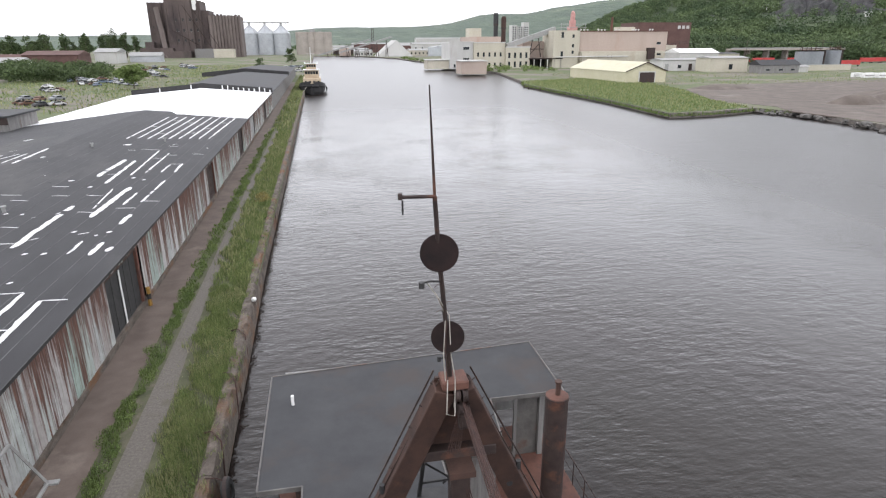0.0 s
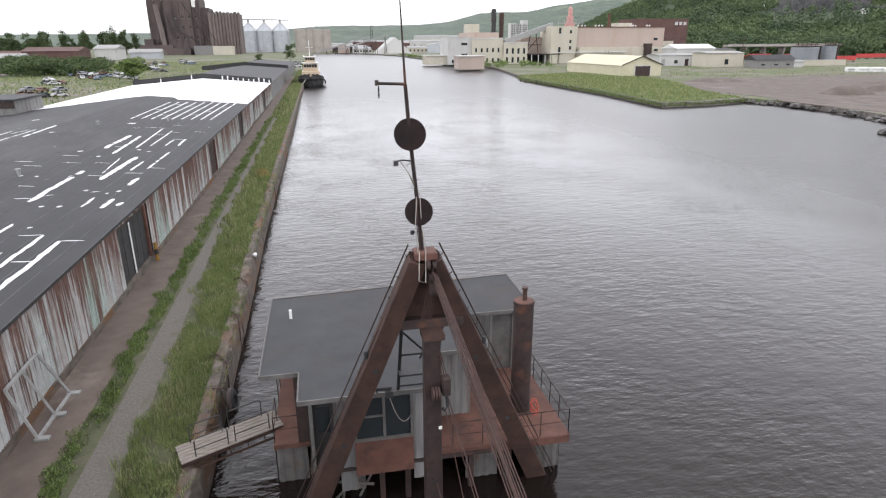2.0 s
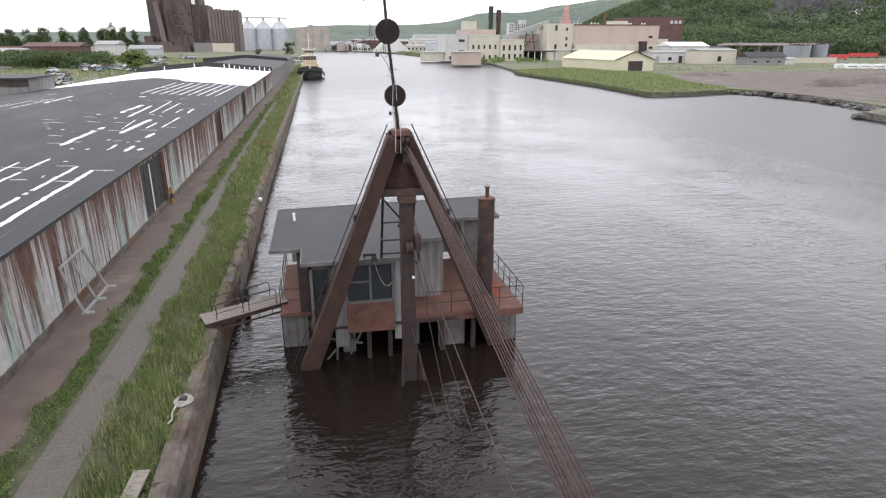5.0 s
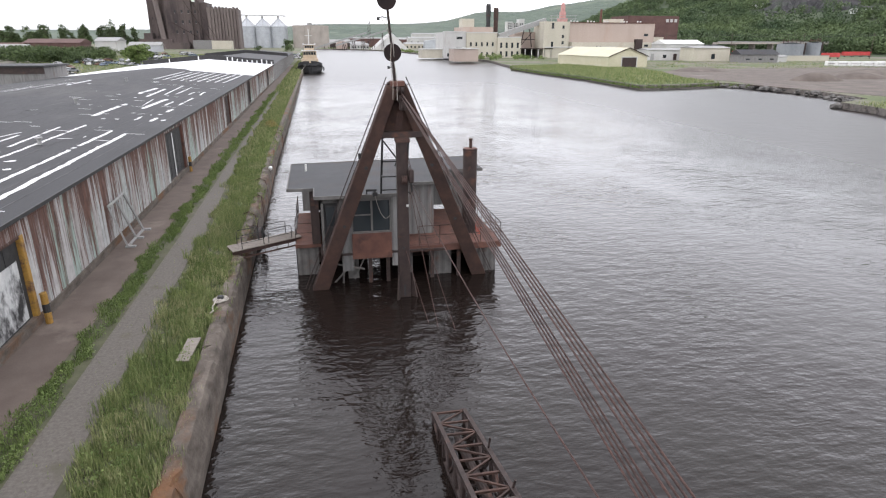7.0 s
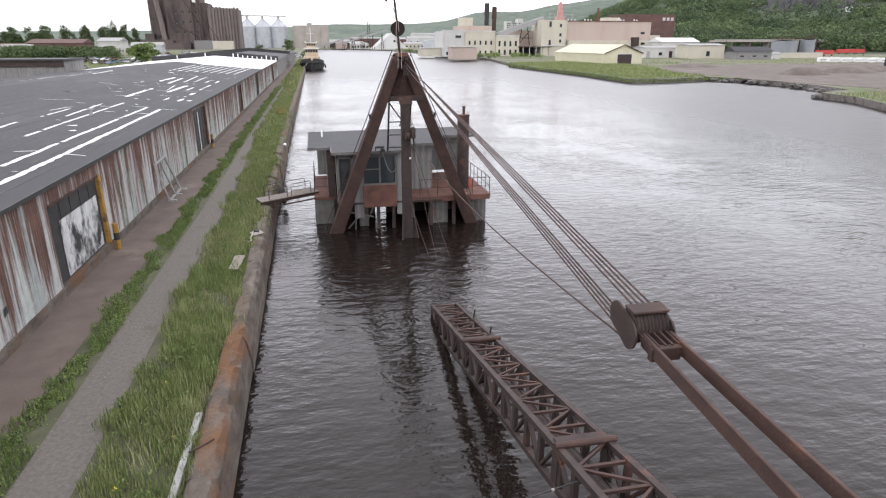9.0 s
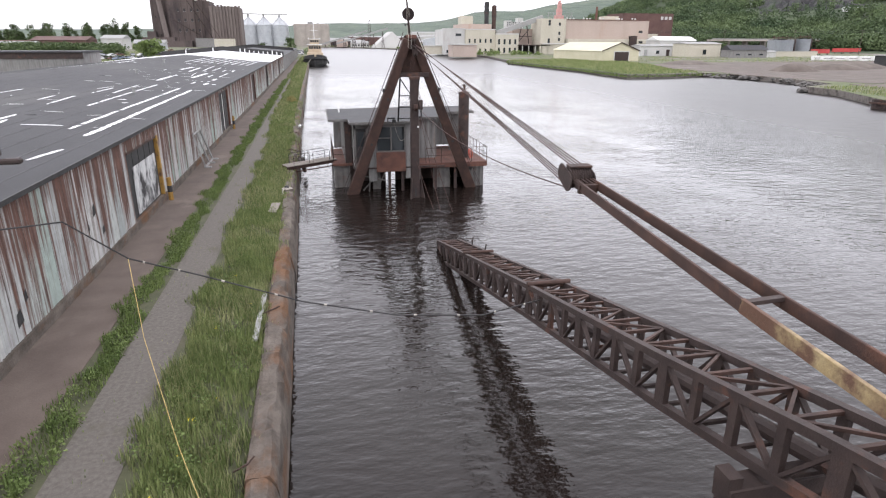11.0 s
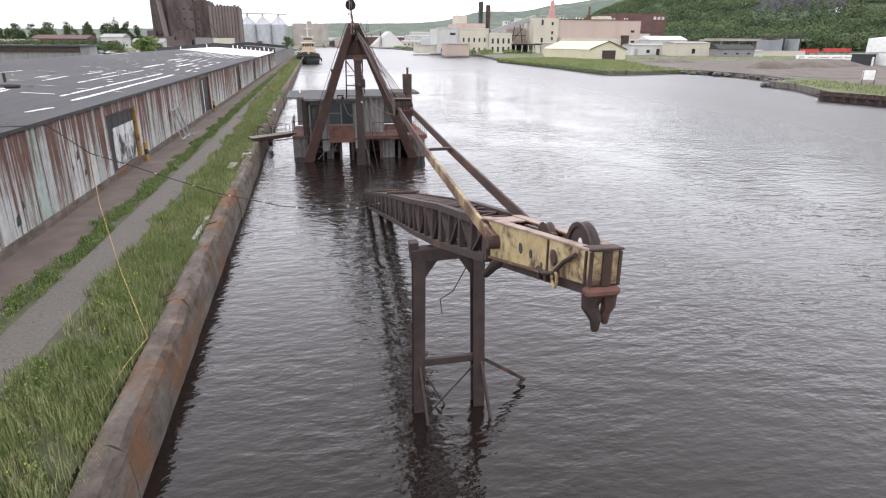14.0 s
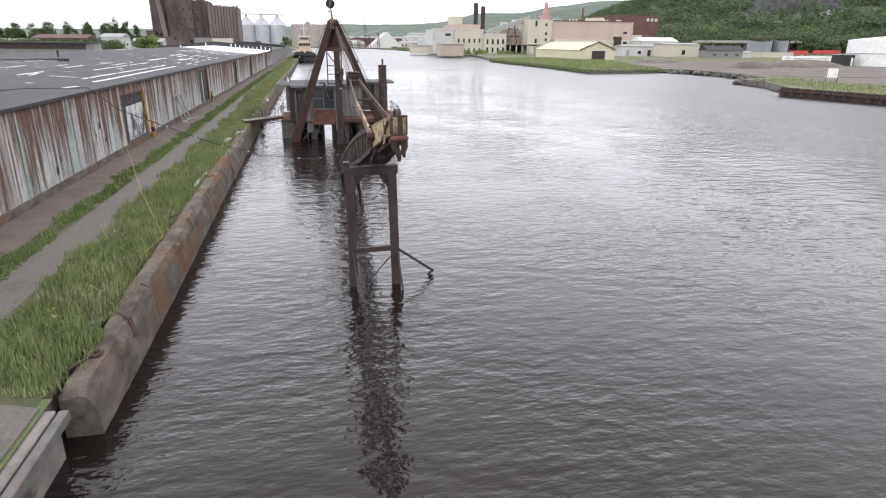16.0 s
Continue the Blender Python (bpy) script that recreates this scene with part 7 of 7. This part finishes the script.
# houses and a white building on the slope
HOUSES = ((545, 700, 12, 6), (560, 560, 46, 6), (640, 600, 16, 5), (470, 700, 9, 5), (380, 760, 9, 5), (600, 690, 10, 5))
for x, y, w, h in HOUSES:
    z = near_hill(x, y)
    b = thing("hillside_house", (0, 0, 0), "small pale house among the trees", "house", "hillside houses")
    part("wall_block", Shape().box((x, y, z - 3), (x + w, y + 10, z + h)), WHITE, b)
    part("roof", Shape().add([(x - 0.5, y - 0.5, z + h), (x + w + 0.5, y - 0.5, z + h), (x + w + 0.5, y + 10.5, z + h), (x - 0.5, y + 10.5, z + h), (x, y + 5, z + h + 2.5), (x + w, y + 5, z + h + 2.5)], [(0, 1, 5, 4), (2, 3, 4, 5), (0, 4, 3), (1, 2, 5)]), GREY_ROOF, b)
    part("window_band", Shape().box((x + 1, y - 0.1, z + h * 0.45), (x + w - 1, y + 0.05, z + h * 0.75)), GLASS, b)

# ---- trees ----
def woods(name, places, label, leaf=1.5, per=46, mat=LEAF, width=4.0, height=9.0):
    """Many tree crowns as one leafy mass: five clumps a tree."""
    cs = []
    for x, y, z in places:
        s = rng.uniform(0.7, 1.3)
        for k in range(5):
            a = rng.uniform(0, 2 * math.pi)
            r = width * 0.42 * s * rng.random()
            cs.append((x + r * math.cos(a), y + r * math.sin(a), z + height * s * (0.3 + 0.14 * k)))
    m3 = tufts(name, cs, leaf, per // 5, mat, (width * 0.42, width * 0.42, height * 0.2))
    return tagged(new(name, m3), label, "woods", kind="stuff")


pts = []
while len(pts) < 7600:
    a, r = math.radians(rng.uniform(19, 56)), 600 + 900 * rng.random() ** 1.3
    x, y = r * math.sin(a), r * math.cos(a)
    bare = (38.8 < math.degrees(a) < 45.0 and 735 < r < 965 and rng.random() < (0.95 if r > 800 else 0.75)) or any(-6 < x - hx < w + 4 and -26 < y - hy < 14 for hx, hy, w, _ in HOUSES)
    if near_hill(x, y) > 2.0 and not bare and noise.noise(Vector((x / 55, y / 55, 4))) < 0.42:
        pts.append((x, y, near_hill(x, y) - 1))
woods("hillside_woods", pts, "dense green deciduous trees on the hillside", 1.65, 110, HILL_LEAF, 10, 12)
pts = []
for k in range(300):
    x = rng.uniform(-1200, 700)
    pts.append((x, 1500 + rng.uniform(0, 300), LAND))
woods("far_woods", pts, "far belt of trees behind the port", 4, 40, LEAF_FAR, 14, 12)
pts = [(rng.uniform(-150, -100), rng.uniform(296, 330), LAND) for k in range(60)] + [(rng.uniform(-190, -120), rng.uniform(330, 400), LAND) for k in range(90)] + [(rng.uniform(-330, -170), rng.uniform(400, 500), LAND) for k in range(120)]
woods("yard_thicket", pts, "dark green thicket of trees and bushes beside the yard", 0.9, 190, LEAF, 8, 6)
pts = [(rng.uniform(10, 82), 868 + rng.uniform(0, 12), LAND) for k in range(30)] + [(90 + rng.uniform(-3, 5), rng.uniform(350, 700), LAND - 0.5) for k in range(50)]
pts += [(rng.uniform(84, 130), rng.uniform(330, 384), LAND) for k in range(40)]
woods("shore_bushes", pts, "low green bushes along the far shore", 0.8, 50, WEED, 4, 2.6)


def tree(x, y, h, w, label, leaf=0.5, n=700, mat=LEAF, group="yard trees"):
    t = thing("tree", (0, 0, 0), label, "tree", group)
    t.matrix_basis = pose(x, y, LAND - 0.1)
    tk = Shape().tube([(0, 0, 0), (0.1, 0, h * 0.3), (0.0, 0.1, h * 0.75)], h * 0.03, 8, h * 0.008)
    for k in range(6):
        a = k * 1.05 + rng.random()
        tk.tube([(0.05, 0, h * (0.22 + 0.07 * k)), (w * 0.28 * math.cos(a), w * 0.28 * math.sin(a), h * (0.4 + 0.08 * k))], h * 0.01, 6, h * 0.004)
    part("trunk", tk, BARK, t)
    cs = []
    for k in range(16):
        a, r = rng.uniform(0, 6.28), w * 0.42 * rng.random() ** 0.6
        zz = rng.uniform(0.28, 0.92)
        r *= math.sin(math.pi * min(1, 0.25 + zz * 0.72)) ** 0.6
        cs.append((r * math.cos(a), r * math.sin(a), h * zz))
    part("crown", tufts("crown", cs, leaf, n // 16, mat, (w * 0.2, w * 0.2, h * 0.13)), mat, t)


tree(-71.5, 244, 9.6, 13, "bushy light green willow beside the warehouse", 0.75, 2600, WEED)
tree(-40, 420, 8, 8, "small green tree by the sheds", 0.7, 600)
tree(-30, 640, 12, 12, "green tree below the silos", 1.0, 700)
tree(-24, 520, 8, 9, "small green tree by the sheds", 0.8, 600)
tree(-8.6, 330, 5, 6, "bush on the quay edge", 0.5, 600, WEED)
tree(252, 330, 9, 11, "round green tree between the shore sheds", 0.8, 900)
tree(238, 342, 7, 7, "small green tree beside a garage", 0.7, 600)
for k in range(26):
    x = -420 + k * 7.2 + random.uniform(-3, 3)
    h = random.choice((16, 19, 22, 24)) * random.uniform(0.85, 1.1) + (10 if k == 21 else 0)
    tree(x, 900 + random.uniform(-20, 30), h + 6, 13 + (5 if k == 21 else random.uniform(0, 4)), "tall green tree in a ragged row on the skyline", 1.7, 800, LEAF, "skyline trees")


# ---- clutter on and beside the quay ----
def tilt(y):
    return -max(-0.3, min(0.55, 0.0115 * (y + 12)))


gw = thing("gangway", (0, 0, 0), "weathered timber gangway with bent pipe rails", "gangway")
GA, GB = Vector((-8.15, 4.15, 1.54)), Vector((-4.8, 5.5, 1.74))
gd = (GB - GA).normalized()
gs = Vector((-gd.y, gd.x, 0)).normalized()
for k in (-1, 1):
    part("bearer", Shape().beam(GA + gs * 0.42 * k, GB + gs * 0.42 * k, 0.1, 0.2), RUST, gw)
for k in range(6):
    o = gs * (-0.475 + 0.19 * k)
    part("plank", Shape().beam(GA + o + Vector((0, 0, 0.12)), GB + o + Vector((0, 0, 0.12)), 0.165, 0.04), WOOD, gw)
for k in (-1, 1):
    for t0, t1 in ((0.14, 0.45), (0.52, 0.86)):
        a, b = GA.lerp(GB, t0) + gs * 0.46 * k, GA.lerp(GB, t1) + gs * 0.46 * k
        u = Vector((0, 0, 0.85))
        part("hoop_rail", Shape().tube([a, a + u * 0.9, a + u + gd * 0.08, b + u - gd * 0.08, b + u * 0.9, b], 0.022, 6), BLACK, gw)
        part("mid_rail", Shape().tube([a + u * 0.5, b + u * 0.5], 0.016, 6), BLACK, gw)
for k in (-1, 1):
    o = gs * 0.5 * k
    low_a, low_b = GA.lerp(GB, 0.12) + o - Vector((0, 0, 0.3)), GA.lerp(GB, 0.97) + o - Vector((0, 0, 0.3))
    part("lower_chord", Shape().beam(low_a, low_b, 0.05, 0.07), RUST, gw)
    for t in range(6):
        part("web_bar", Shape().beam(low_a.lerp(low_b, t / 5), GA.lerp(GB, 0.12 + 0.17 * t) + o, 0.035), RUST, gw)
ty = solo("tyre", Shape().lathe([(0.27, -0.14), (0.5, -0.15), (0.56, -0.08), (0.57, 0), (0.56, 0.08), (0.5, 0.15), (0.27, 0.14), (0.24, 0.05), (0.24, -0.05)], (0, 0, 0), 28, Matrix.Translation((-7.0, 8.7, 0.82)) @ pose(0, 0, 0, 0, 84, 0)), RUBBER, "worn black tyre hung on the quay as a fender", "tyre", smooth=False)
part("tread", Shape().lathe([(0.575, -0.07), (0.58, -0.02), (0.58, 0.02), (0.575, 0.07)], (0, 0, 0), 28, Matrix.Translation((-7.0, 8.7, 0.82)) @ pose(0, 0, 0, 0, 84, 0)), DARK_STEEL, ty)
part("hanging_rope", Shape().tube([(-7.02, 8.7, 1.3), (-7.35, 8.72, 1.5), (-7.8, 8.8, 1.48)], 0.025, 6), CABLE, ty)
rc = Shape()
for k in range(4):
    r0 = 0.13 + 0.055 * k
    rc.tube([(-7.78 + r0 * math.cos(a * 0.524), -1.95 + r0 * 1.2 * math.sin(a * 0.524), 1.53 - 0.012 * k + 0.025 * math.sin(a * 1.7 + k)) for a in range(13)], 0.024, 6)
rc.tube([(-7.95, -2.2, 1.52), (-8.02, -2.6, 1.45), (-7.95, -2.95, 1.42), (-8.05, -3.1, 1.4)], 0.03, 6)
solo("rope_coil", rc, ROPE_W, "coil of pale rope lying on the coping", "rope")
solo("tarred_block", Shape().lathe([(0.12, 0), (0.15, 0.1), (0.12, 0.2)], (-7.78, -1.95, 1.44), 12), BLACK, "small black bollard inside the rope coil", "bollard")
solo("loose_board", Shape().beam((-8.35, -7.0, 1.42), (-8.2, -5.5, 1.52), 0.45, 0.06), WOOD, "grey board lying in the grass", "board", bevel=0.01)
solo("pale_plank", Shape().beam((-7.98, -21.2, 1.36), (-7.93, -17.8, 1.38), 0.16, 0.1), TRIM, "long pale plank along the coping", "plank", bevel=0.01)
for y, l in ((-19.5, 0.2), (-27.2, 0.05)):
    solo("iron_spike", Shape().tube([(-7.9, y, 1.42), (-7.6, y + 0.1, 1.5), (-7.9 + l + 0.35, y + 0.3, 1.52)], 0.022, 6), RUST, "bent iron bar sticking out of the coping", "iron bar", "iron bars")
for y in (12.0, 17.0, 22.0, 50.0):
    solo("mooring_cable", Shape().tube([(-8.1 + tilt(y), y, 1.35), (-7.7 + tilt(y), y - 0.2, 1.54), (-7.22 + tilt(y), y - 0.9, 1.48), (-7.08 + tilt(y), y - 1.6, 0.8), (-7.04 + tilt(y), y - 2.2, -0.1)], 0.035, 6), CABLE, "dark old mooring cable over the coping", "cable", "mooring cables")
solo("white_float", Shape().lathe([(0.05, -0.35), (0.14, -0.25), (0.16, 0), (0.14, 0.25), (0.05, 0.35)], (0, 0, 0), 12, Matrix.Translation((-7.6, 26.3, 1.42)) @ pose(0, 0, 0, 60, 30, 0)), WHITE, "white foam float lying on the coping", "float")
ic = thing("mooring_ring", (0, 0, 0), "rusty iron mooring ring and bar on the coping", "mooring ring")
part("bar", Shape().tube([(-7.6, -39.5, 1.26), (-7.28, -38.95, 1.28)], 0.03, 8), RUST, ic)
part("ring", Shape().tube([(-7.18 + 0.1 * math.cos(a * 0.524), -38.8 + 0.16 * math.sin(a * 0.524), 1.28) for a in range(13)], 0.04, 8), RUST, ic)
part("strap", Shape().beam((-7.25, -36.6, 1.36), (-6.95, -36.9, 1.3), 0.12, 0.03).beam((-6.95, -36.9, 1.3), (-6.82, -37.0, 0.8), 0.12, 0.03), RUST, ic)

# slack cable from the warehouse roof to the water, with a yellow rope tied to it
cab = thing("overhead_cable", (0, 0, 0), "slack dark cable from a lamp arm to the dredge ladder", "cable")
CP = [Vector((-19.0, -29.0, 6.1)), Vector((-15.5, -28.0, 6.35)), Vector((-12.4, -27.0, 6.6)), Vector((-10.5, -26.1, 6.55)), Vector((-9.6, -25.75, 5.65)), Vector((-8.4, -25.45, 5.1)), Vector((-6.3, -25.1, 4.15)), Vector((-4.2, -24.8, 3.5)), Vector((-2.0, -24.6, 3.2)), Vector((-0.42, -24.5, 3.45))]
part("cable", Shape().tube(CP, 0.017, 6), BLACK, cab)
for p, q in zip(CP[4:-1], CP[5:]):
    for f in (0.2, 0.7):
        part("knot", Shape().tube([p.lerp(q, f), p.lerp(q, f + 0.03)], 0.026, 6), ROPE_W, cab)
part("yellow_rope", Shape().tube([CP[4], Vector((-9.3, -26.6, 4.3)), Vector((-8.6, -28.0, 2.7)), Vector((-7.55, -30.1, 1.5)), Vector((-7.7, -31.5, 1.5)), Vector((-7.8, -33.0, 1.45))], 0.007, 6), ROPE_Y, cab, "thin yellow rope")
la = thing("yard_lamp", (0, 0, 0), "grey lamp arm reaching out from the warehouse roof", "lamp")
part("arm", Shape().tube([(-17.5, -27.0, 5.85), (-17.3, -26.9, 7.4), (-14.5, -26.2, 7.6), (-11.5, -25.4, 7.62)], 0.032, 8), GREY_LINE, la)
part("lamp_head", Shape().box((-11.65, -25.48, 7.53), (-11.25, -25.3, 7.64)), DARK_STEEL, la, bevel=0.03)
part("bracket", Shape().tube([(-11.6, -25.4, 7.7), (-11.6, -25.4, 7.95)], 0.04, 6), DARK_STEEL, la)

# roof vents and a pipe or two on the warehouse
for x, y in ((-24, 33), (-27, 60), (-21, 66), (-19, 12)):
    solo("roof_vent", Shape().lathe([(0.12, 0), (0.12, 0.35), (0.2, 0.36), (0.2, 0.44)], (x, y, roof_z(x)), 12), TRIM, "small grey roof vent on the felt", "roof vent", "roof vents")

# ---- grass and weeds ----
def strip(n, x0, x1, y0, y1, wav=0.25):
    """Random places in a strip with ragged edges and thin patches."""
    y = rng.uniform(y0, y1, n)
    u = rng.random(n)
    left = 0.22 * np.sin(y * 0.83) + 0.16 * np.sin(y * 2.3 + 1.0) + 0.1 * np.sin(y * 5.1)
    right = 0.18 * np.sin(y * 0.61 + 2.0) + 0.14 * np.sin(y * 1.9) + 0.1 * np.sin(y * 4.3 + 0.5)
    x = (x0 + left) + (x1 + np.minimum(right, 0.05) - x0 - left) * u
    thin = np.sin(y * 0.9 + x * 1.7) * np.sin(y * 0.37 - x) + 0.5 * np.sin(y * 3.1 + x * 4.0)
    keep = rng.random(n) < (0.7 + 0.45 * thin) * np.minimum(1.0, np.minimum(u, 1.05 - u) * 5 + 0.25)
    return np.stack([x, y], 1)[keep]


for name, n, x0, x1, y0, y1, h, w, mat, lab in (
        ("quay_grass", 125000, -10.15, -7.66, -40.5, 30, 0.46, 0.022, GRASS, "tall green and straw grass along the quay"),
        ("quay_grass", 2200, -7.9, -7.2, -40.2, -33.5, 0.36, 0.02, GRASS, "ragged grass creeping over the sunken coping"),
        ("quay_grass", 13000, -8.2, -7.38, -40.5, 60, 0.34, 0.02, GRASS, "ragged grass overhanging the coping"),
        ("far_grass", 36000, -10.6, -8.0, 30, 110, 0.55, 0.05, GRASS, "tall green grass along the quay"),
        ("far_grass", 14000, -12.4, -8.1, 110, 330, 0.7, 0.12, GRASS, "tall green grass along the quay"),
        ("verge_grass", 26000, -12.5, -11.65, -36, 30, 0.26, 0.024, WEED, "low weeds between road and track"),
        ("verge_grass", 8000, -12.75, -11.75, 30, 110, 0.3, 0.05, WEED, "low weeds between road and track"),
        ("track_grass", 1200, -11.5, -10.2, -40, 60, 0.12, 0.02, GRASS, "thin grass in the gravel track")):
    xy = strip(n, x0, x1, y0, y1)
    xy[:, 0] += np.where(xy[:, 1] > 20, -0.35, 0.0) if x0 > -11 else 0
    tagged(new(name, blades(name, xy, LAND + 0.01, h, w, mat)), lab, "grass", kind="stuff")
xy = strip(1500, -12.35, -11.65, -35, 80)
tagged(new("verge_weeds", tufts("verge_weeds", np.column_stack([xy, np.full(len(xy), LAND + 0.13)]), 0.06, 34, WEED, (0.24, 0.24, 0.13))), "broad-leaved weeds between road and track", "weeds", kind="stuff")
xy = strip(2200, -9.9, -7.9, -40, 60)
tagged(new("quay_weeds", tufts("quay_weeds", np.column_stack([xy, np.full(len(xy), LAND + 0.2)]), 0.06, 26, WEED, (0.22, 0.22, 0.2))), "leafy weeds in the quay grass", "weeds", kind="stuff")
xy = strip(26, -9.6, -8.0, -40, -16)
tagged(new("yellow_flowers", tufts("yellow_flowers", np.column_stack([xy, np.full(len(xy), LAND + 0.45)]), 0.03, 7, FLOWER, (0.07, 0.07, 0.05))), "small yellow wild flowers in the grass", "flowers", kind="stuff")
dry = thing("shrub", (0, 0, 0), "straw-brown dry shrub in the quay grass", "shrub")
dry.matrix_basis = pose(-9.1, 53.5, LAND - 0.05)
part("stems", Shape().tube([(0, 0, 0), (0.1, 0.1, 0.8)], 0.03, 5).tube([(0, 0, 0), (-0.25, 0, 0.7)], 0.02, 5).tube([(0, 0, 0), (0.2, -0.25, 0.65)], 0.02, 5), BARK, dry)
part("foliage", tufts("foliage", [(rng.uniform(-0.5, 0.5), rng.uniform(-0.9, 0.9), rng.uniform(0.25, 0.95)) for k in range(16)], 0.14, 60, DRY_LEAF, (0.4, 0.4, 0.25)), DRY_LEAF, dry)
# rough grass on the far banks
BANK = ((84, 248), (79.5, 229), (79.5, 200), (80.5, 157), (78.8, 122.5), (90, 123.5), (105, 128.5), (108, 150), (122, 188), (128, 222), (116, 262))
slab("pavement", BANK, LAND - 0.2, LAND + 0.07, GREEN_BANK, "green grassed bank beside the water", "grass bank")
poly = np.array(BANK)


def inside(p):
    n, hit, j = len(poly), False, len(poly) - 1
    for i in range(n):
        if (poly[i][1] > p[1]) != (poly[j][1] > p[1]) and p[0] < (poly[j][0] - poly[i][0]) * (p[1] - poly[i][1]) / (poly[j][1] - poly[i][1]) + poly[i][0]:
            hit = not hit
        j = i
    return hit


xy = np.array([p for p in np.column_stack([rng.uniform(78, 128, 42000), rng.uniform(122, 262, 42000)]) if inside(p)])
tagged(new("bank_grass", blades("bank_grass", xy, LAND + 0.05, 0.65, 0.14, GRASS)), "tall bright green reeds on the bank", "grass", kind="stuff")
xy = np.column_stack([rng.uniform(112, 330, 9000), rng.uniform(205, 315, 9000)])
xy = np.array([p for p in xy if noise.noise(Vector((p[0] / 14, p[1] / 9, 2))) > -0.05])
tagged(new("field_grass", blades("field_grass", xy, LAND, 0.6, 0.2, GRASS)), "rough grass behind the dirt yard", "grass", kind="stuff")
xy = np.column_stack([rng.uniform(81, 104, 4500), rng.uniform(28, 70, 4500)])
xy = xy[(xy[:, 0] > 82 + np.abs(xy[:, 1] - 30) * 0.25)]
tagged(new("spit_grass", blades("spit_grass", xy, LAND, 0.6, 0.09, GRASS)), "tall grass behind the sheet piling", "grass", kind="stuff")
xy = np.column_stack([rng.uniform(-140, -48, 16000), rng.uniform(150, 520, 16000)])
tagged(new("yard_grass", blades("yard_grass", xy, LAND, 0.7, 0.3, GRASS)), "rough grass over the scrap yard", "grass", kind="stuff")

# reeds that hide the foot of the far bank
edge_pts = []
for (xa, ya), (xb, yb) in zip(SHORE[8:15], SHORE[9:16]):
    n = int(math.hypot(xb - xa, yb - ya) * 26)
    t = rng.random(n)
    edge_pts.append(np.column_stack([xa + (xb - xa) * t + rng.normal(-0.1, 0.35, n), ya + (yb - ya) * t + rng.normal(-0.1, 0.35, n)]))
tagged(new("bank_reeds", blades("bank_reeds", np.concatenate(edge_pts), 0.45, 0.95, 0.13, WEED, 0.6)), "reeds along the waterline of the bank", "reeds", kind="stuff")

# ---- the sheets of the warehouse wall, last ----
PANEL = 0.82


def panel_mesh(z0, z1):
    n = 10
    vs = []
    for i in range(n + 1):
        x = 0.03 if i % 2 else 0.0
        y = PANEL * 1.01 * i / n
        vs += [(x, y, z0), (x, y, z1)]
    return mesh_of("wall_sheet", vs, [(2 * i, 2 * i + 2, 2 * i + 3, 2 * i + 1) for i in range(n)], WALL)


full = panel_mesh(LAND + 0.36, EAVE - 0.1)
over = {top: panel_mesh(top + 0.06, EAVE - 0.1) for _, _, top in OPEN}
k = 0
y = WY0
while y < WY1 - PANEL:
    hole = [o for o in OPEN if y + PANEL > o[0] and y < o[1]]
    ob = new("wall_sheet", over[hole[0][2]] if hole else full)
    ob.parent = ware
    ob.location = (WX + 0.01 + 0.012 * (k % 2), y, rng.uniform(-0.01, 0.01))
    y += PANEL
    k += 1
for p, q in ((WY0, WY1),):
    part("girt", Shape().box((WX + 0.03, p, EAVE - 0.2), (WX + 0.055, q, EAVE - 0.14)), RUST, ware)
# flat black faces stand for the dark inside tears; the sheets stay whole
for yy, zz, ww, hh in ((-13.5, 3.3, 0.35, 0.5), (-12.8, 2.4, 0.3, 0.35), (-20.5, 2.0, 0.4, 0.5), (-19.8, 2.5, 0.2, 0.4), (-14.2, 2.9, 0.15, 0.3)):
    part("torn_hole", Shape().add([(WX + 0.06, yy, zz), (WX + 0.06, yy + ww, zz + 0.1), (WX + 0.06, yy + ww * 0.8, zz + hh), (WX + 0.06, yy + ww * 0.2, zz + hh * 0.8)], [(0, 1, 2, 3)]), BLACK, ware)
